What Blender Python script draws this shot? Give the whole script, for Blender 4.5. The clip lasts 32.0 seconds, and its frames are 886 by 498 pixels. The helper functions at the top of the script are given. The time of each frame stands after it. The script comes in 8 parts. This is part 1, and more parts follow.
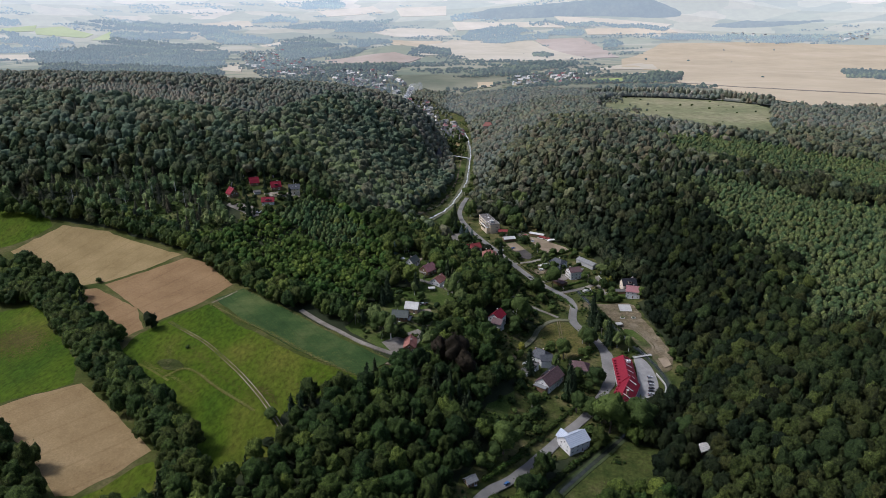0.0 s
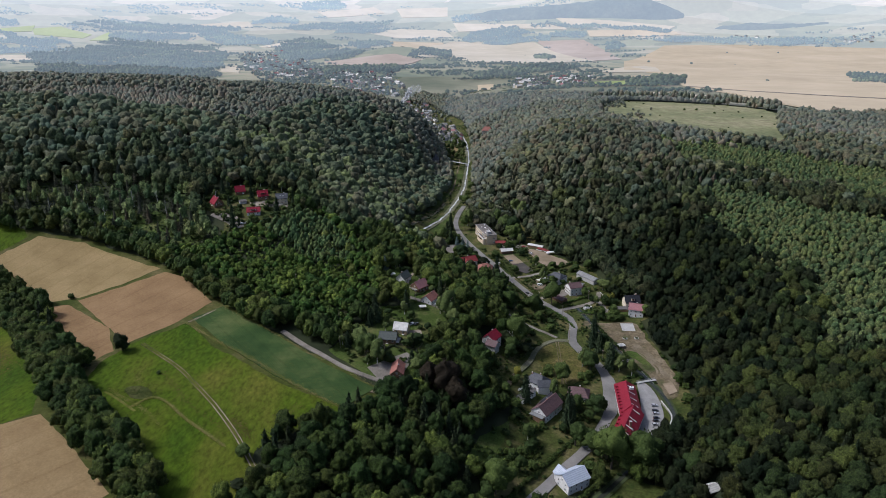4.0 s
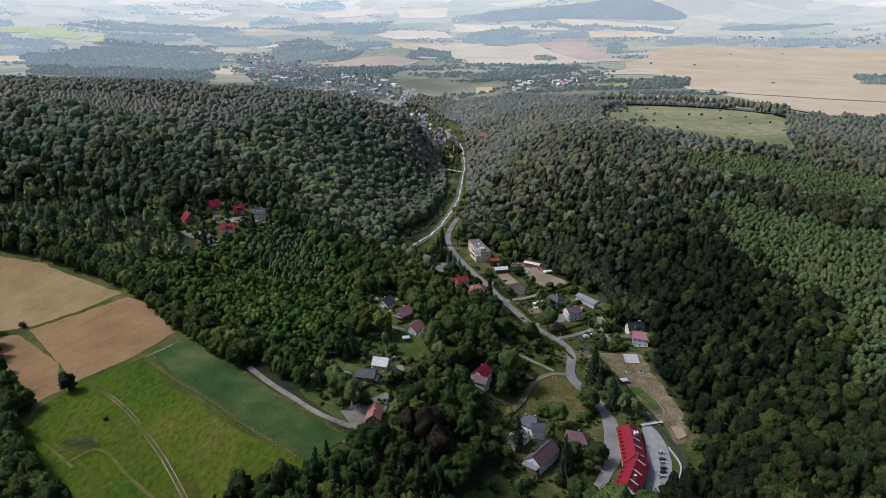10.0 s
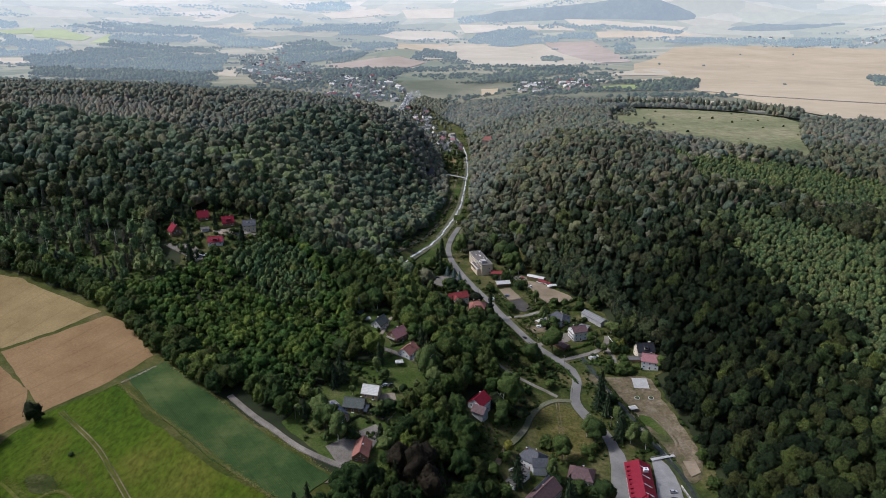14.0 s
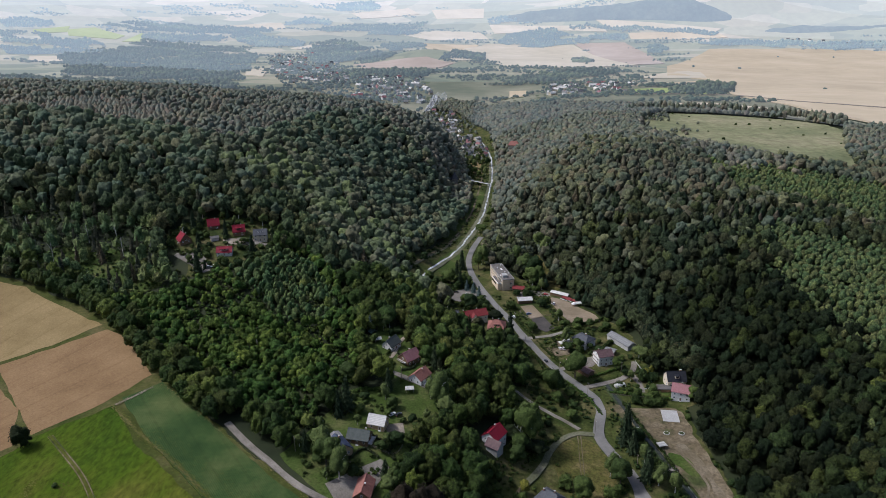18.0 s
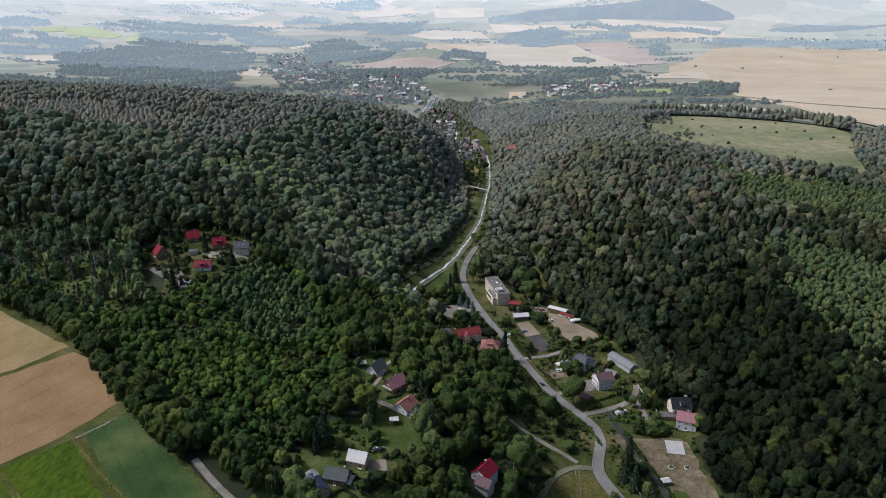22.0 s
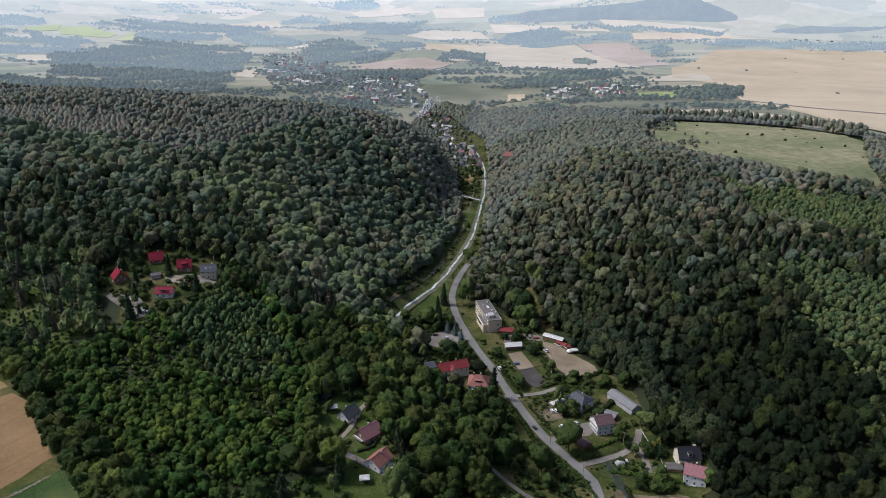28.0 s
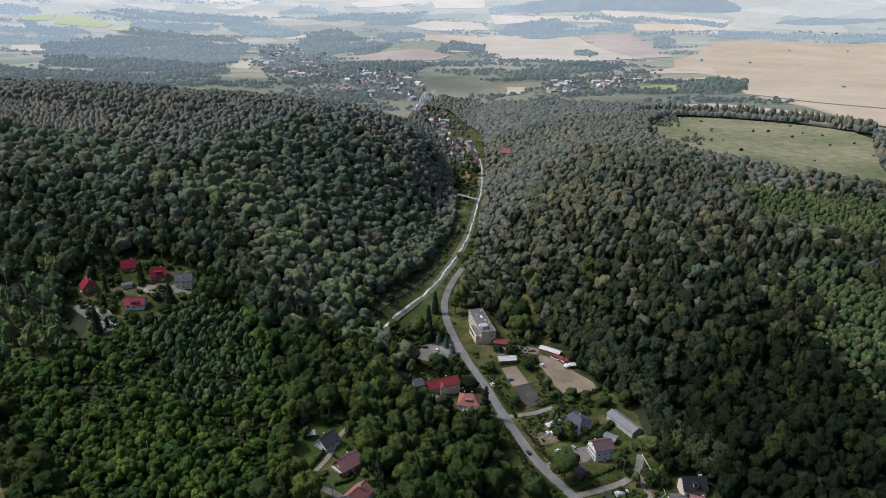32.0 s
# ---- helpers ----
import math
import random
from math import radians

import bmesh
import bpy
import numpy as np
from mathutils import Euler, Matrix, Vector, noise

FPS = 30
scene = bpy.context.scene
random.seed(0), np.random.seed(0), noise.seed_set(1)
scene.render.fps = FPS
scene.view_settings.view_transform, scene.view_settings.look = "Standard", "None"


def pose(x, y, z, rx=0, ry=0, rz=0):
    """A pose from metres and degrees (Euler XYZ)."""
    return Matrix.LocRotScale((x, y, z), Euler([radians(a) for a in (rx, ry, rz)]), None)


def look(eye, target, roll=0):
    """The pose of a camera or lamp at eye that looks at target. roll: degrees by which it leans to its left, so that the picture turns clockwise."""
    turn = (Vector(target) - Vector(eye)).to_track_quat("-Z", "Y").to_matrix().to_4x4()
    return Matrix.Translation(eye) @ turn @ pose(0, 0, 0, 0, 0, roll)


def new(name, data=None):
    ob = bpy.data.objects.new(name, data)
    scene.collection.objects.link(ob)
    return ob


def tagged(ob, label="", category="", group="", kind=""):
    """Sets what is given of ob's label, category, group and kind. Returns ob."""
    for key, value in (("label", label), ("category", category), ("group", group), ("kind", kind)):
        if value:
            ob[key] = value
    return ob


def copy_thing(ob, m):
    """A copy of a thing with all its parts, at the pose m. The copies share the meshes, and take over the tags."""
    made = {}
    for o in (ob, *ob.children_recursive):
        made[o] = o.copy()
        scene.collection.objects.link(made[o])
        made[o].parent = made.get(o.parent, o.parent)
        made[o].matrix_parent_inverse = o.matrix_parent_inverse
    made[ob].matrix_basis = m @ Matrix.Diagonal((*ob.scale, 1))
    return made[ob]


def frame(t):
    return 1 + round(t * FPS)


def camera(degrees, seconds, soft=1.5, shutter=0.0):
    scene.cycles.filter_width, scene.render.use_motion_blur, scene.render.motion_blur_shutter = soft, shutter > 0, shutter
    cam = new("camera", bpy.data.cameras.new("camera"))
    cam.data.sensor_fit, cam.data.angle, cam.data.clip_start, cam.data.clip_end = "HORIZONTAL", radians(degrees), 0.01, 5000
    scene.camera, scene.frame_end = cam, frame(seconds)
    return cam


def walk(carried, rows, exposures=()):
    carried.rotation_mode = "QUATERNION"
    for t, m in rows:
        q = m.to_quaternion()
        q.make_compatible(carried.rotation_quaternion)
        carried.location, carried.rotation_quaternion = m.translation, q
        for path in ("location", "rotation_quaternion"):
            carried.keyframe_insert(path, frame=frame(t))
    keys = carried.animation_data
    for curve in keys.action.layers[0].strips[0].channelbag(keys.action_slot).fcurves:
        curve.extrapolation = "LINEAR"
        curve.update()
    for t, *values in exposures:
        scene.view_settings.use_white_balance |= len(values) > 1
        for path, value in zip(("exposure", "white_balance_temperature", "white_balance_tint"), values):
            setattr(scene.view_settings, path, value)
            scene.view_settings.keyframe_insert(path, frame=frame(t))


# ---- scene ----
cam = camera(66.0, 32.0, 0.55)
PATH = [
    (0.0, look((-0.00, 0.00, 248.82), (-0.00, 374.68, 108.78), -0.21)),
    (0.5, look((0.88, 4.08, 248.81), (0.90, 378.82, 108.90), -0.16)),
    (1.0, look((1.76, 8.17, 248.79), (1.68, 382.95, 109.01), -0.14)),
    (1.5, look((2.65, 12.25, 248.77), (2.41, 387.05, 109.04), -0.11)),
    (2.0, look((3.53, 16.33, 248.75), (3.23, 391.14, 109.04), -0.10)),
    (2.5, look((4.42, 20.41, 248.72), (3.94, 395.27, 109.14), -0.08)),
    (3.0, look((5.31, 24.49, 248.70), (4.70, 399.38, 109.22), -0.08)),
    (3.5, look((6.20, 28.57, 248.68), (5.45, 403.46, 109.17), -0.04)),
    (5.5, look((9.80, 44.87, 248.55), (8.71, 419.82, 109.20), -0.05)),
    (6.0, look((10.70, 48.94, 248.54), (9.53, 423.87, 109.17), -0.04)),
    (6.5, look((11.61, 53.00, 248.53), (10.32, 427.95, 109.20), -0.03)),
    (7.0, look((12.50, 57.06, 248.52), (11.21, 432.03, 109.26), -0.03)),
    (7.5, look((13.40, 61.12, 248.52), (12.06, 436.09, 109.27), -0.02)),
    (8.0, look((14.30, 65.17, 248.52), (12.87, 440.15, 109.27), -0.02)),
    (8.5, look((15.19, 69.23, 248.53), (13.75, 444.24, 109.37), -0.02)),
    (9.0, look((16.08, 73.28, 248.54), (14.54, 448.28, 109.36), -0.02)),
    (9.5, look((16.97, 77.33, 248.56), (15.39, 452.31, 109.34), -0.03)),
    (10.0, look((17.85, 81.37, 248.59), (16.18, 456.36, 109.37), -0.03)),
    (10.5, look((18.73, 85.40, 248.62), (17.04, 460.41, 109.46), -0.07)),
    (11.0, look((19.60, 89.43, 248.65), (17.92, 464.42, 109.42), -0.07)),
    (11.5, look((20.48, 93.46, 248.69), (18.71, 468.45, 109.49), -0.07)),
    (12.0, look((21.34, 97.48, 248.74), (19.26, 472.48, 109.57), -0.09)),
    (12.5, look((22.21, 101.49, 248.78), (19.68, 476.50, 109.63), -0.07)),
    (13.0, look((23.07, 105.49, 248.82), (19.84, 480.48, 109.63), -0.08)),
    (13.5, look((23.93, 109.49, 248.87), (19.58, 484.48, 109.71), -0.13)),
    (15.5, look((27.25, 125.33, 249.12), (16.11, 500.25, 110.15), -0.15)),
    (16.0, look((28.02, 129.29, 249.20), (14.83, 504.13, 110.21), -0.12)),
    (16.5, look((28.78, 133.25, 249.28), (13.42, 508.02, 110.30), -0.07)),
    (17.0, look((29.54, 137.22, 249.36), (12.02, 511.87, 110.34), -0.06)),
    (17.5, look((30.28, 141.19, 249.44), (10.68, 515.73, 110.38), -0.06)),
    (18.0, look((31.02, 145.17, 249.52), (9.40, 519.56, 110.37), -0.03)),
    (18.5, look((31.75, 149.14, 249.60), (9.48, 523.50, 110.46), -0.04)),
    (19.0, look((32.49, 153.12, 249.69), (10.25, 527.46, 110.48), -0.04)),
    (19.5, look((33.21, 157.11, 249.76), (10.95, 531.44, 110.57), -0.04)),
    (20.0, look((33.94, 161.10, 249.84), (11.55, 535.38, 110.51), -0.06)),
    (20.5, look((34.66, 165.09, 249.92), (12.26, 539.33, 110.49), -0.04)),
    (21.0, look((35.39, 169.09, 250.00), (13.02, 543.31, 110.51), -0.04)),
    (21.5, look((36.12, 173.11, 250.08), (13.68, 547.31, 110.57), -0.03)),
    (22.0, look((36.84, 177.13, 250.17), (14.50, 551.29, 110.53), -0.02)),
    (22.5, look((37.57, 181.15, 250.26), (15.15, 555.32, 110.63), 0.01)),
    (23.0, look((38.29, 185.18, 250.35), (15.90, 559.35, 110.71), 0.02)),
    (23.5, look((39.01, 189.22, 250.44), (16.63, 563.42, 110.88), 0.03)),
    (24.0, look((39.72, 193.25, 250.53), (17.26, 567.45, 110.98), 0.05)),
    (24.5, look((40.42, 197.29, 250.62), (18.02, 571.46, 111.00), 0.06)),
    (25.0, look((41.12, 201.33, 250.71), (18.67, 575.51, 111.12), 0.06)),
    (25.5, look((41.81, 205.37, 250.80), (19.29, 579.52, 111.13), 0.08)),
    (27.5, look((44.46, 221.59, 251.18), (21.79, 595.66, 111.33), 0.13)),
    (28.0, look((45.11, 225.62, 251.28), (22.35, 599.66, 111.38), 0.15)),
    (28.5, look((45.76, 229.64, 251.39), (22.91, 603.66, 111.43), 0.16)),
    (29.0, look((46.40, 233.66, 251.49), (23.52, 607.68, 111.56), 0.17)),
    (29.5, look((47.05, 237.66, 251.60), (24.24, 611.72, 111.73), 0.19)),
    (30.0, look((47.69, 241.66, 251.70), (24.82, 615.70, 111.80), 0.24)),
    (30.5, look((48.32, 245.66, 251.80), (25.37, 619.68, 111.86), 0.26)),
    (31.0, look((48.96, 249.64, 251.90), (26.03, 623.31, 111.02), 0.30)),
    (31.5, look((49.59, 253.62, 252.00), (26.66, 626.60, 109.32), 0.31)),
    (32.0, look((50.22, 257.60, 252.10), (27.37, 629.78, 107.33), 0.30)),
]
walk(cam, PATH, [(0.0, 0.34, 5600, 15.0), (32.0, 0.34, 5600, 15.0)])

# ---- light: a bright, hazy, mostly overcast sky, with the sun behind thin cloud to the west ----
SUN_EL, SUN_AZ = 50.0, -84.0     # degrees up, and from +y towards +x
world = bpy.data.worlds.new("hazy_sky")
scene.world = world
world.use_nodes = True
wn = world.node_tree
wn.nodes.clear()
w_sky = wn.nodes.new("ShaderNodeTexSky")
w_sky.sky_type, w_sky.sun_disc = "NISHITA", False
w_sky.sun_elevation, w_sky.sun_rotation = radians(SUN_EL), radians(SUN_AZ)
w_sky.air_density, w_sky.dust_density, w_sky.ozone_density = 1.0, 5.0, 1.0
w_hsv = wn.nodes.new("ShaderNodeHueSaturation")
w_hsv.inputs["Saturation"].default_value = 0.9
w_back = wn.nodes.new("ShaderNodeBackground")
w_back.inputs["Strength"].default_value = 0.085
w_out = wn.nodes.new("ShaderNodeOutputWorld")
wn.links.new(w_sky.outputs[0], w_hsv.inputs["Color"])
wn.links.new(w_hsv.outputs[0], w_back.inputs["Color"])
wn.links.new(w_back.outputs[0], w_out.inputs["Surface"])
sun_data = bpy.data.lights.new("sun", "SUN")
sun_data.energy, sun_data.angle, sun_data.color = 2.2, radians(9), (1.0, 0.95, 0.87)
sun = new("sun", sun_data)
sun.matrix_world = look((0, 0, 900), (-math.sin(radians(SUN_AZ)) * 900, -math.cos(radians(SUN_AZ)) * 900, 900 - 900 * math.tan(radians(SUN_EL))))
# ---- the lie of the land: cross-sections of the valley, from south to north ----
# y of the section, left and right foot of the slopes, height of the valley floor
FLOOR = [
    (-300, 10, 80, -15), (100, 30, 105, -13), (220, 45, 118, -12), (330, 60, 138, -9), (430, 66, 172, -3), (510, 72, 172, 1),
    (590, 66, 158, 3), (670, 22, 138, 4), (760, 2, 108, 3), (870, -12, 68, -2), (1000, -4, 54, -5),
    (1150, 4, 56, -4), (1320, -22, 50, -2), (1550, -60, 20, -6), (1900, -80, 60, -8), (2300, -150, 150, -8),
]
REACH = (0, 25, 60, 110, 180, 280, 430, 650)
# heights of the western slope at those distances from its foot
WEST = [
    (2, 9, 16, 24, 28, 27, 24), (-1, 4, 14, 23, 28, 26, 22), (-2, 6, 18, 28, 32, 28, 22), (1, 13, 25, 29, 33, 27, 22), (9, 20, 28, 31, 29, 22, 24),
    (19, 29, 33, 37, 33, 23, 29), (12, 23, 37, 48, 46, 36, 44), (9, 24, 45, 62, 69, 70, 66), (14, 29, 53, 83, 103, 108, 100),
    (10, 32, 66, 102, 115, 128, 122), (25, 54, 84, 108, 126, 138, 138), (46, 74, 90, 101, 111, 121, 126),
    (26, 44, 56, 62, 68, 80, 92), (2, 6, 10, 16, 22, 26, 32), (-6, -4, -2, 0, 4, 8, 10), (-8, -8, -8, -8, -6, -4, 0),
]
# heights of the eastern slope
EAST = [
    (6, 14, 26, 38, 50, 60, 64), (4, 12, 23, 35, 48, 59, 63), (8, 20, 31, 40, 51, 61, 62), (11, 24, 36, 45, 56, 60, 58), (5, 19, 35, 49, 57, 57, 53),
    (10, 24, 37, 49, 55, 53, 48), (18, 32, 45, 51, 52, 49, 44), (22, 38, 50, 52, 51, 47, 42), (26, 44, 56, 58, 52, 47, 43),
    (28, 49, 62, 67, 60, 50, 46), (24, 43, 62, 71, 65, 52, 48), (18, 34, 52, 63, 62, 55, 50),
    (20, 32, 44, 54, 56, 54, 52), (10, 20, 31, 42, 46, 47, 46), (-2, 4, 10, 16, 20, 22, 22), (-6, -4, 0, 2, 4, 6, 8),
]
# the plain beyond the hills, and a far rim bent up to the camera's horizon, by distance
RIM = ((0, 10), (1900, 14), (2300, 6), (2700, -6), (3200, -14), (3500, -14), (3800, 5), (4200, 85), (4600, 185), (4860, 252), (5400, 330))
GX0, GX1, GY0, GY1, GSTEP = -1500.0, 1700.0, -700.0, 2700.0, 10.0


def make_relief():
    gx = np.arange(GX0, GX1 + 1, GSTEP)
    gy = np.arange(GY0, GY1 + 1, GSTEP)
    tab = np.array([(*f[1:], *w, *e) for f, w, e in zip(FLOOR, WEST, EAST)], float)
    at = np.array([f[0] for f in FLOOR], float)
    rows = np.stack([np.interp(gy, at, tab[:, k]) for k in range(tab.shape[1])], 1)
    z = np.zeros((len(gy), len(gx)))
    for j in range(len(gy)):
        xl, xr, zf = rows[j, :3]
        d = np.where(gx < xl, xl - gx, np.where(gx > xr, gx - xr, 0.0))
        west = np.interp(d, REACH, np.r_[zf, rows[j, 3:10]])
        east = np.interp(d, REACH, np.r_[zf, rows[j, 10:17]])
        z[j] = np.where(gx < xl, west, np.where(gx > xr, east, zf))
    for _ in range(4):
        p = np.pad(z, 1, mode="edge")
        z = (p[:-2, 1:-1] + p[2:, 1:-1] + p[1:-1, :-2] + p[1:-1, 2:]) / 8 + z / 2
    return z


RELIEF = make_relief()


def ground(x, y):
    """Height of the ground at plan points (numpy arrays or numbers)."""
    x, y = np.asarray(x, float), np.asarray(y, float)
    u = np.clip((x - GX0) / GSTEP, 0, RELIEF.shape[1] - 1.001)
    v = np.clip((y - GY0) / GSTEP, 0, RELIEF.shape[0] - 1.001)
    i, j = u.astype(int), v.astype(int)
    a, b = u - i, v - j
    near = (RELIEF[j, i] * (1 - a) + RELIEF[j, i + 1] * a) * (1 - b) + (RELIEF[j + 1, i] * (1 - a) + RELIEF[j + 1, i + 1] * a) * b
    r = np.hypot(x - 20, y - 130)
    far = np.interp(r, [q[0] for q in RIM], [q[1] for q in RIM])
    roll = np.clip((r - 1900) / 600, 0, 1)
    far = far + roll * (7 * np.sin(x / 310 + 1.3) * np.cos(y / 420) + 5 * np.sin((x + y) / 230))
    far = far + 78 * np.exp(-(((x + 210) / 190) ** 2 + ((y - 3150) / 160) ** 2)) * 0.6
    far = far + 210 * np.exp(-(((x - 1350) / 700) ** 2 + ((y - 4550) / 300) ** 2))
    side = np.maximum.reduce([(np.abs(x - 100) - 1000) / 450, (y - 1750) / 700, (-300 - y) / 350])
    k = np.clip(side, 0, 1)
    k = k * k * (3 - 2 * k)
    return near * (1 - k) + far * k


# ---- materials ----
def material(name, rough=0.8, spec=0.5, metal=0.0):
    m = bpy.data.materials.new(name)
    m.use_nodes = True
    b = m.node_tree.nodes["Principled BSDF"]
    b.inputs["Roughness"].default_value = rough
    b.inputs["Specular IOR Level"].default_value = spec
    b.inputs["Metallic"].default_value = metal
    return m, m.node_tree, b


def link(nt, a, b):
    nt.links.new(a, b)


def noise_node(nt, scale, detail=4.0, rough=0.55, vec=None, dist=0.0):
    n = nt.nodes.new("ShaderNodeTexNoise")
    n.inputs["Scale"].default_value = scale
    n.inputs["Detail"].default_value = detail
    n.inputs["Roughness"].default_value = rough
    n.inputs["Distortion"].default_value = dist
    if vec is not None:
        link(nt, vec, n.inputs["Vector"])
    return n.outputs["Fac"]


def place(nt, stretch=(1, 1, 1), turn=0.0):
    """World position, turned and stretched."""
    g = nt.nodes.new("ShaderNodeNewGeometry")
    mp = nt.nodes.new("ShaderNodeMapping")
    mp.inputs["Rotation"].default_value = (0, 0, radians(turn))
    mp.inputs["Scale"].default_value = stretch
    link(nt, g.outputs["Position"], mp.inputs["Vector"])
    return mp.outputs[0]


def ramp(nt, fac, stops):
    r = nt.nodes.new("ShaderNodeValToRGB")
    e = r.color_ramp.elements
    while len(e) < len(stops):
        e.new(0.5)
    for q, (p, c) in zip(e, stops):
        q.position, q.color = p, (*c, 1)
    link(nt, fac, r.inputs["Fac"])
    return r.outputs["Color"]


def mix(nt, fac, a, b, how="MIX"):
    m = nt.nodes.new("ShaderNodeMix")
    m.data_type, m.blend_type = "RGBA", how
    if isinstance(fac, float):
        m.inputs[0].default_value = fac
    else:
        link(nt, fac, m.inputs[0])
    for s, v in ((6, a), (7, b)):
        if isinstance(v, tuple):
            m.inputs[s].default_value = (*v, 1)
        else:
            link(nt, v, m.inputs[s])
    return m.outputs[2]


def bump(nt, b, height, strength=0.5, dist=0.1):
    n = nt.nodes.new("ShaderNodeBump")
    n.inputs["Strength"].default_value = strength
    n.inputs["Distance"].default_value = dist
    link(nt, height, n.inputs["Height"])
    link(nt, n.outputs[0], b.inputs["Normal"])


def two_scale(name, dark, mid, light, big=0.02, small=0.6, rough=0.9, stretch=(1, 1, 1), turn=0.0, relief=0.3, spec=0.1, low=0.32, high=0.68, grain=0.4):
    """A surface whose colour varies at two scales, with fine relief."""
    m, nt, b = material(name, rough, spec)
    v = place(nt, stretch, turn)
    a = ramp(nt, noise_node(nt, big, 5.0, 0.6, v), [(low, dark), (0.5, mid), (high, light)])
    f = noise_node(nt, small, 4.0, 0.65, v)
    g = ramp(nt, f, [(0.25, (1 - grain * 1.1,) * 3), (0.75, (1 + grain * 0.9,) * 3)])
    link(nt, mix(nt, 0.8, a, g, "MULTIPLY"), b.inputs["Base Color"])
    bump(nt, b, f, relief, 0.3)
    return m


def haze_sheen(b, weight=0.35):
    """A bluish sheen over the canopy at low angles, standing in for haze."""
    b.inputs["Sheen Weight"].default_value = weight
    b.inputs["Sheen Roughness"].default_value = 1.0
    b.inputs["Sheen Tint"].default_value = (0.78, 0.84, 1.0, 1)


def leaf_material(name, dark, mid, light, rough=0.75, haze_weight=0.0, clump=0.55, depth=1.0):
    """Foliage: a tint for each tree, patches of lighter growth, and leaf clumps with darkened hollows."""
    m, nt, b = material(name, rough, 0.1)
    at = nt.nodes.new("ShaderNodeAttribute")
    at.attribute_name = "tint"
    rusty = (mid[0] * 1.12, mid[1] * 0.9, mid[2] * 0.95)
    cool = (mid[0] * 0.86, mid[1] * 1.0, mid[2] * 1.12)
    base = ramp(nt, at.outputs["Fac"], [(0.0, dark), (0.26, cool), (0.42, rusty), (0.58, mid), (1.0, light)])
    v = place(nt)
    speck = noise_node(nt, clump, 5.0, 0.72, v)
    # clump colour darkens in bump hollows and lightens on tops, like shade
    g = ramp(nt, speck, [(0.36, (1 - 0.6 * depth, 1 - 0.54 * depth, 1 - 0.52 * depth)), (0.64, (1 + 0.5 * depth, 1 + 0.46 * depth, 1 + 0.3 * depth))])
    c = mix(nt, 1.0, base, g, "MULTIPLY")
    tuft = ramp(nt, noise_node(nt, clump * 2.6, 3.0, 0.65, v), [(0.4, (1 - 0.45 * depth, 1 - 0.42 * depth, 1 - 0.4 * depth)), (0.6, (1 + 0.34 * depth, 1 + 0.34 * depth, 1 + 0.26 * depth))])
    c = mix(nt, 1.0, c, tuft, "MULTIPLY")
    stand = ramp(nt, noise_node(nt, 0.012, 3.0, 0.6, v), [(0.35, (0.8, 0.85, 0.9)), (0.65, (1.15, 1.1, 0.95))])
    link(nt, mix(nt, 0.8, c, stand, "MULTIPLY"), b.inputs["Base Color"])
    haze_sheen(b, haze_weight)
    bump(nt, b, speck, depth, 1.6)
    return m


def tree_object_material(name, dark, light):
    """Foliage of single trees; each object has a shade of its own."""
    m, nt, b = material(name, 0.75, 0.1)
    oi = nt.nodes.new("ShaderNodeObjectInfo")
    base = ramp(nt, oi.outputs["Random"], [(0.0, dark), (1.0, light)])
    v = place(nt)
    speck = noise_node(nt, 0.9, 3.0, 0.7, v)
    g = ramp(nt, speck, [(0.3, (0.5, 0.55, 0.5)), (0.72, (1.5, 1.45, 1.3))])
    link(nt, mix(nt, 1.0, base, g, "MULTIPLY"), b.inputs["Base Color"])
    bump(nt, b, speck, 0.8, 0.8)
    return m


def varied(name, a, b_, rough=0.7, small=1.5, spec=0.4, metal=0.0, stretch=(1, 1, 1), relief=0.2):
    """Paint, plaster, sheet: a tint for each object, blotches and grime."""
    m, nt, b = material(name, rough, spec, metal)
    v = place(nt, stretch)
    f = noise_node(nt, small, 5.0, 0.65, v)
    c = ramp(nt, f, [(0.28, a), (0.72, b_)])
    h = ramp(nt, noise_node(nt, small * 0.15, 3.0, 0.5, v), [(0.35, (0.82, 0.82, 0.82)), (0.65, (1.08, 1.08, 1.08))])
    link(nt, mix(nt, 0.9, c, h, "MULTIPLY"), b.inputs["Base Color"])
    bump(nt, b, f, relief, 0.05)
    return m


def roof_material(name, a, b_, rough=0.65, pitch=0.35):
    """Roofing in courses: ribs across the fall and patchy weathering."""
    m, nt, b = material(name, rough, 0.2)
    tc = nt.nodes.new("ShaderNodeTexCoord")
    w = nt.nodes.new("ShaderNodeTexWave")
    w.bands_direction = "Z"
    w.inputs["Scale"].default_value = 0.314 / pitch
    w.inputs["Distortion"].default_value = 0.3
    link(nt, tc.outputs["Object"], w.inputs["Vector"])
    v = place(nt)
    c = ramp(nt, noise_node(nt, 0.8, 5.0, 0.7, v), [(0.3, a), (0.7, b_)])
    g = ramp(nt, w.outputs["Fac"], [(0.0, (0.72, 0.72, 0.72)), (0.4, (1.05, 1.05, 1.05))])
    link(nt, mix(nt, 0.7, c, g, "MULTIPLY"), b.inputs["Base Color"])
    bump(nt, b, w.outputs["Fac"], 0.5, 0.05)
    return m


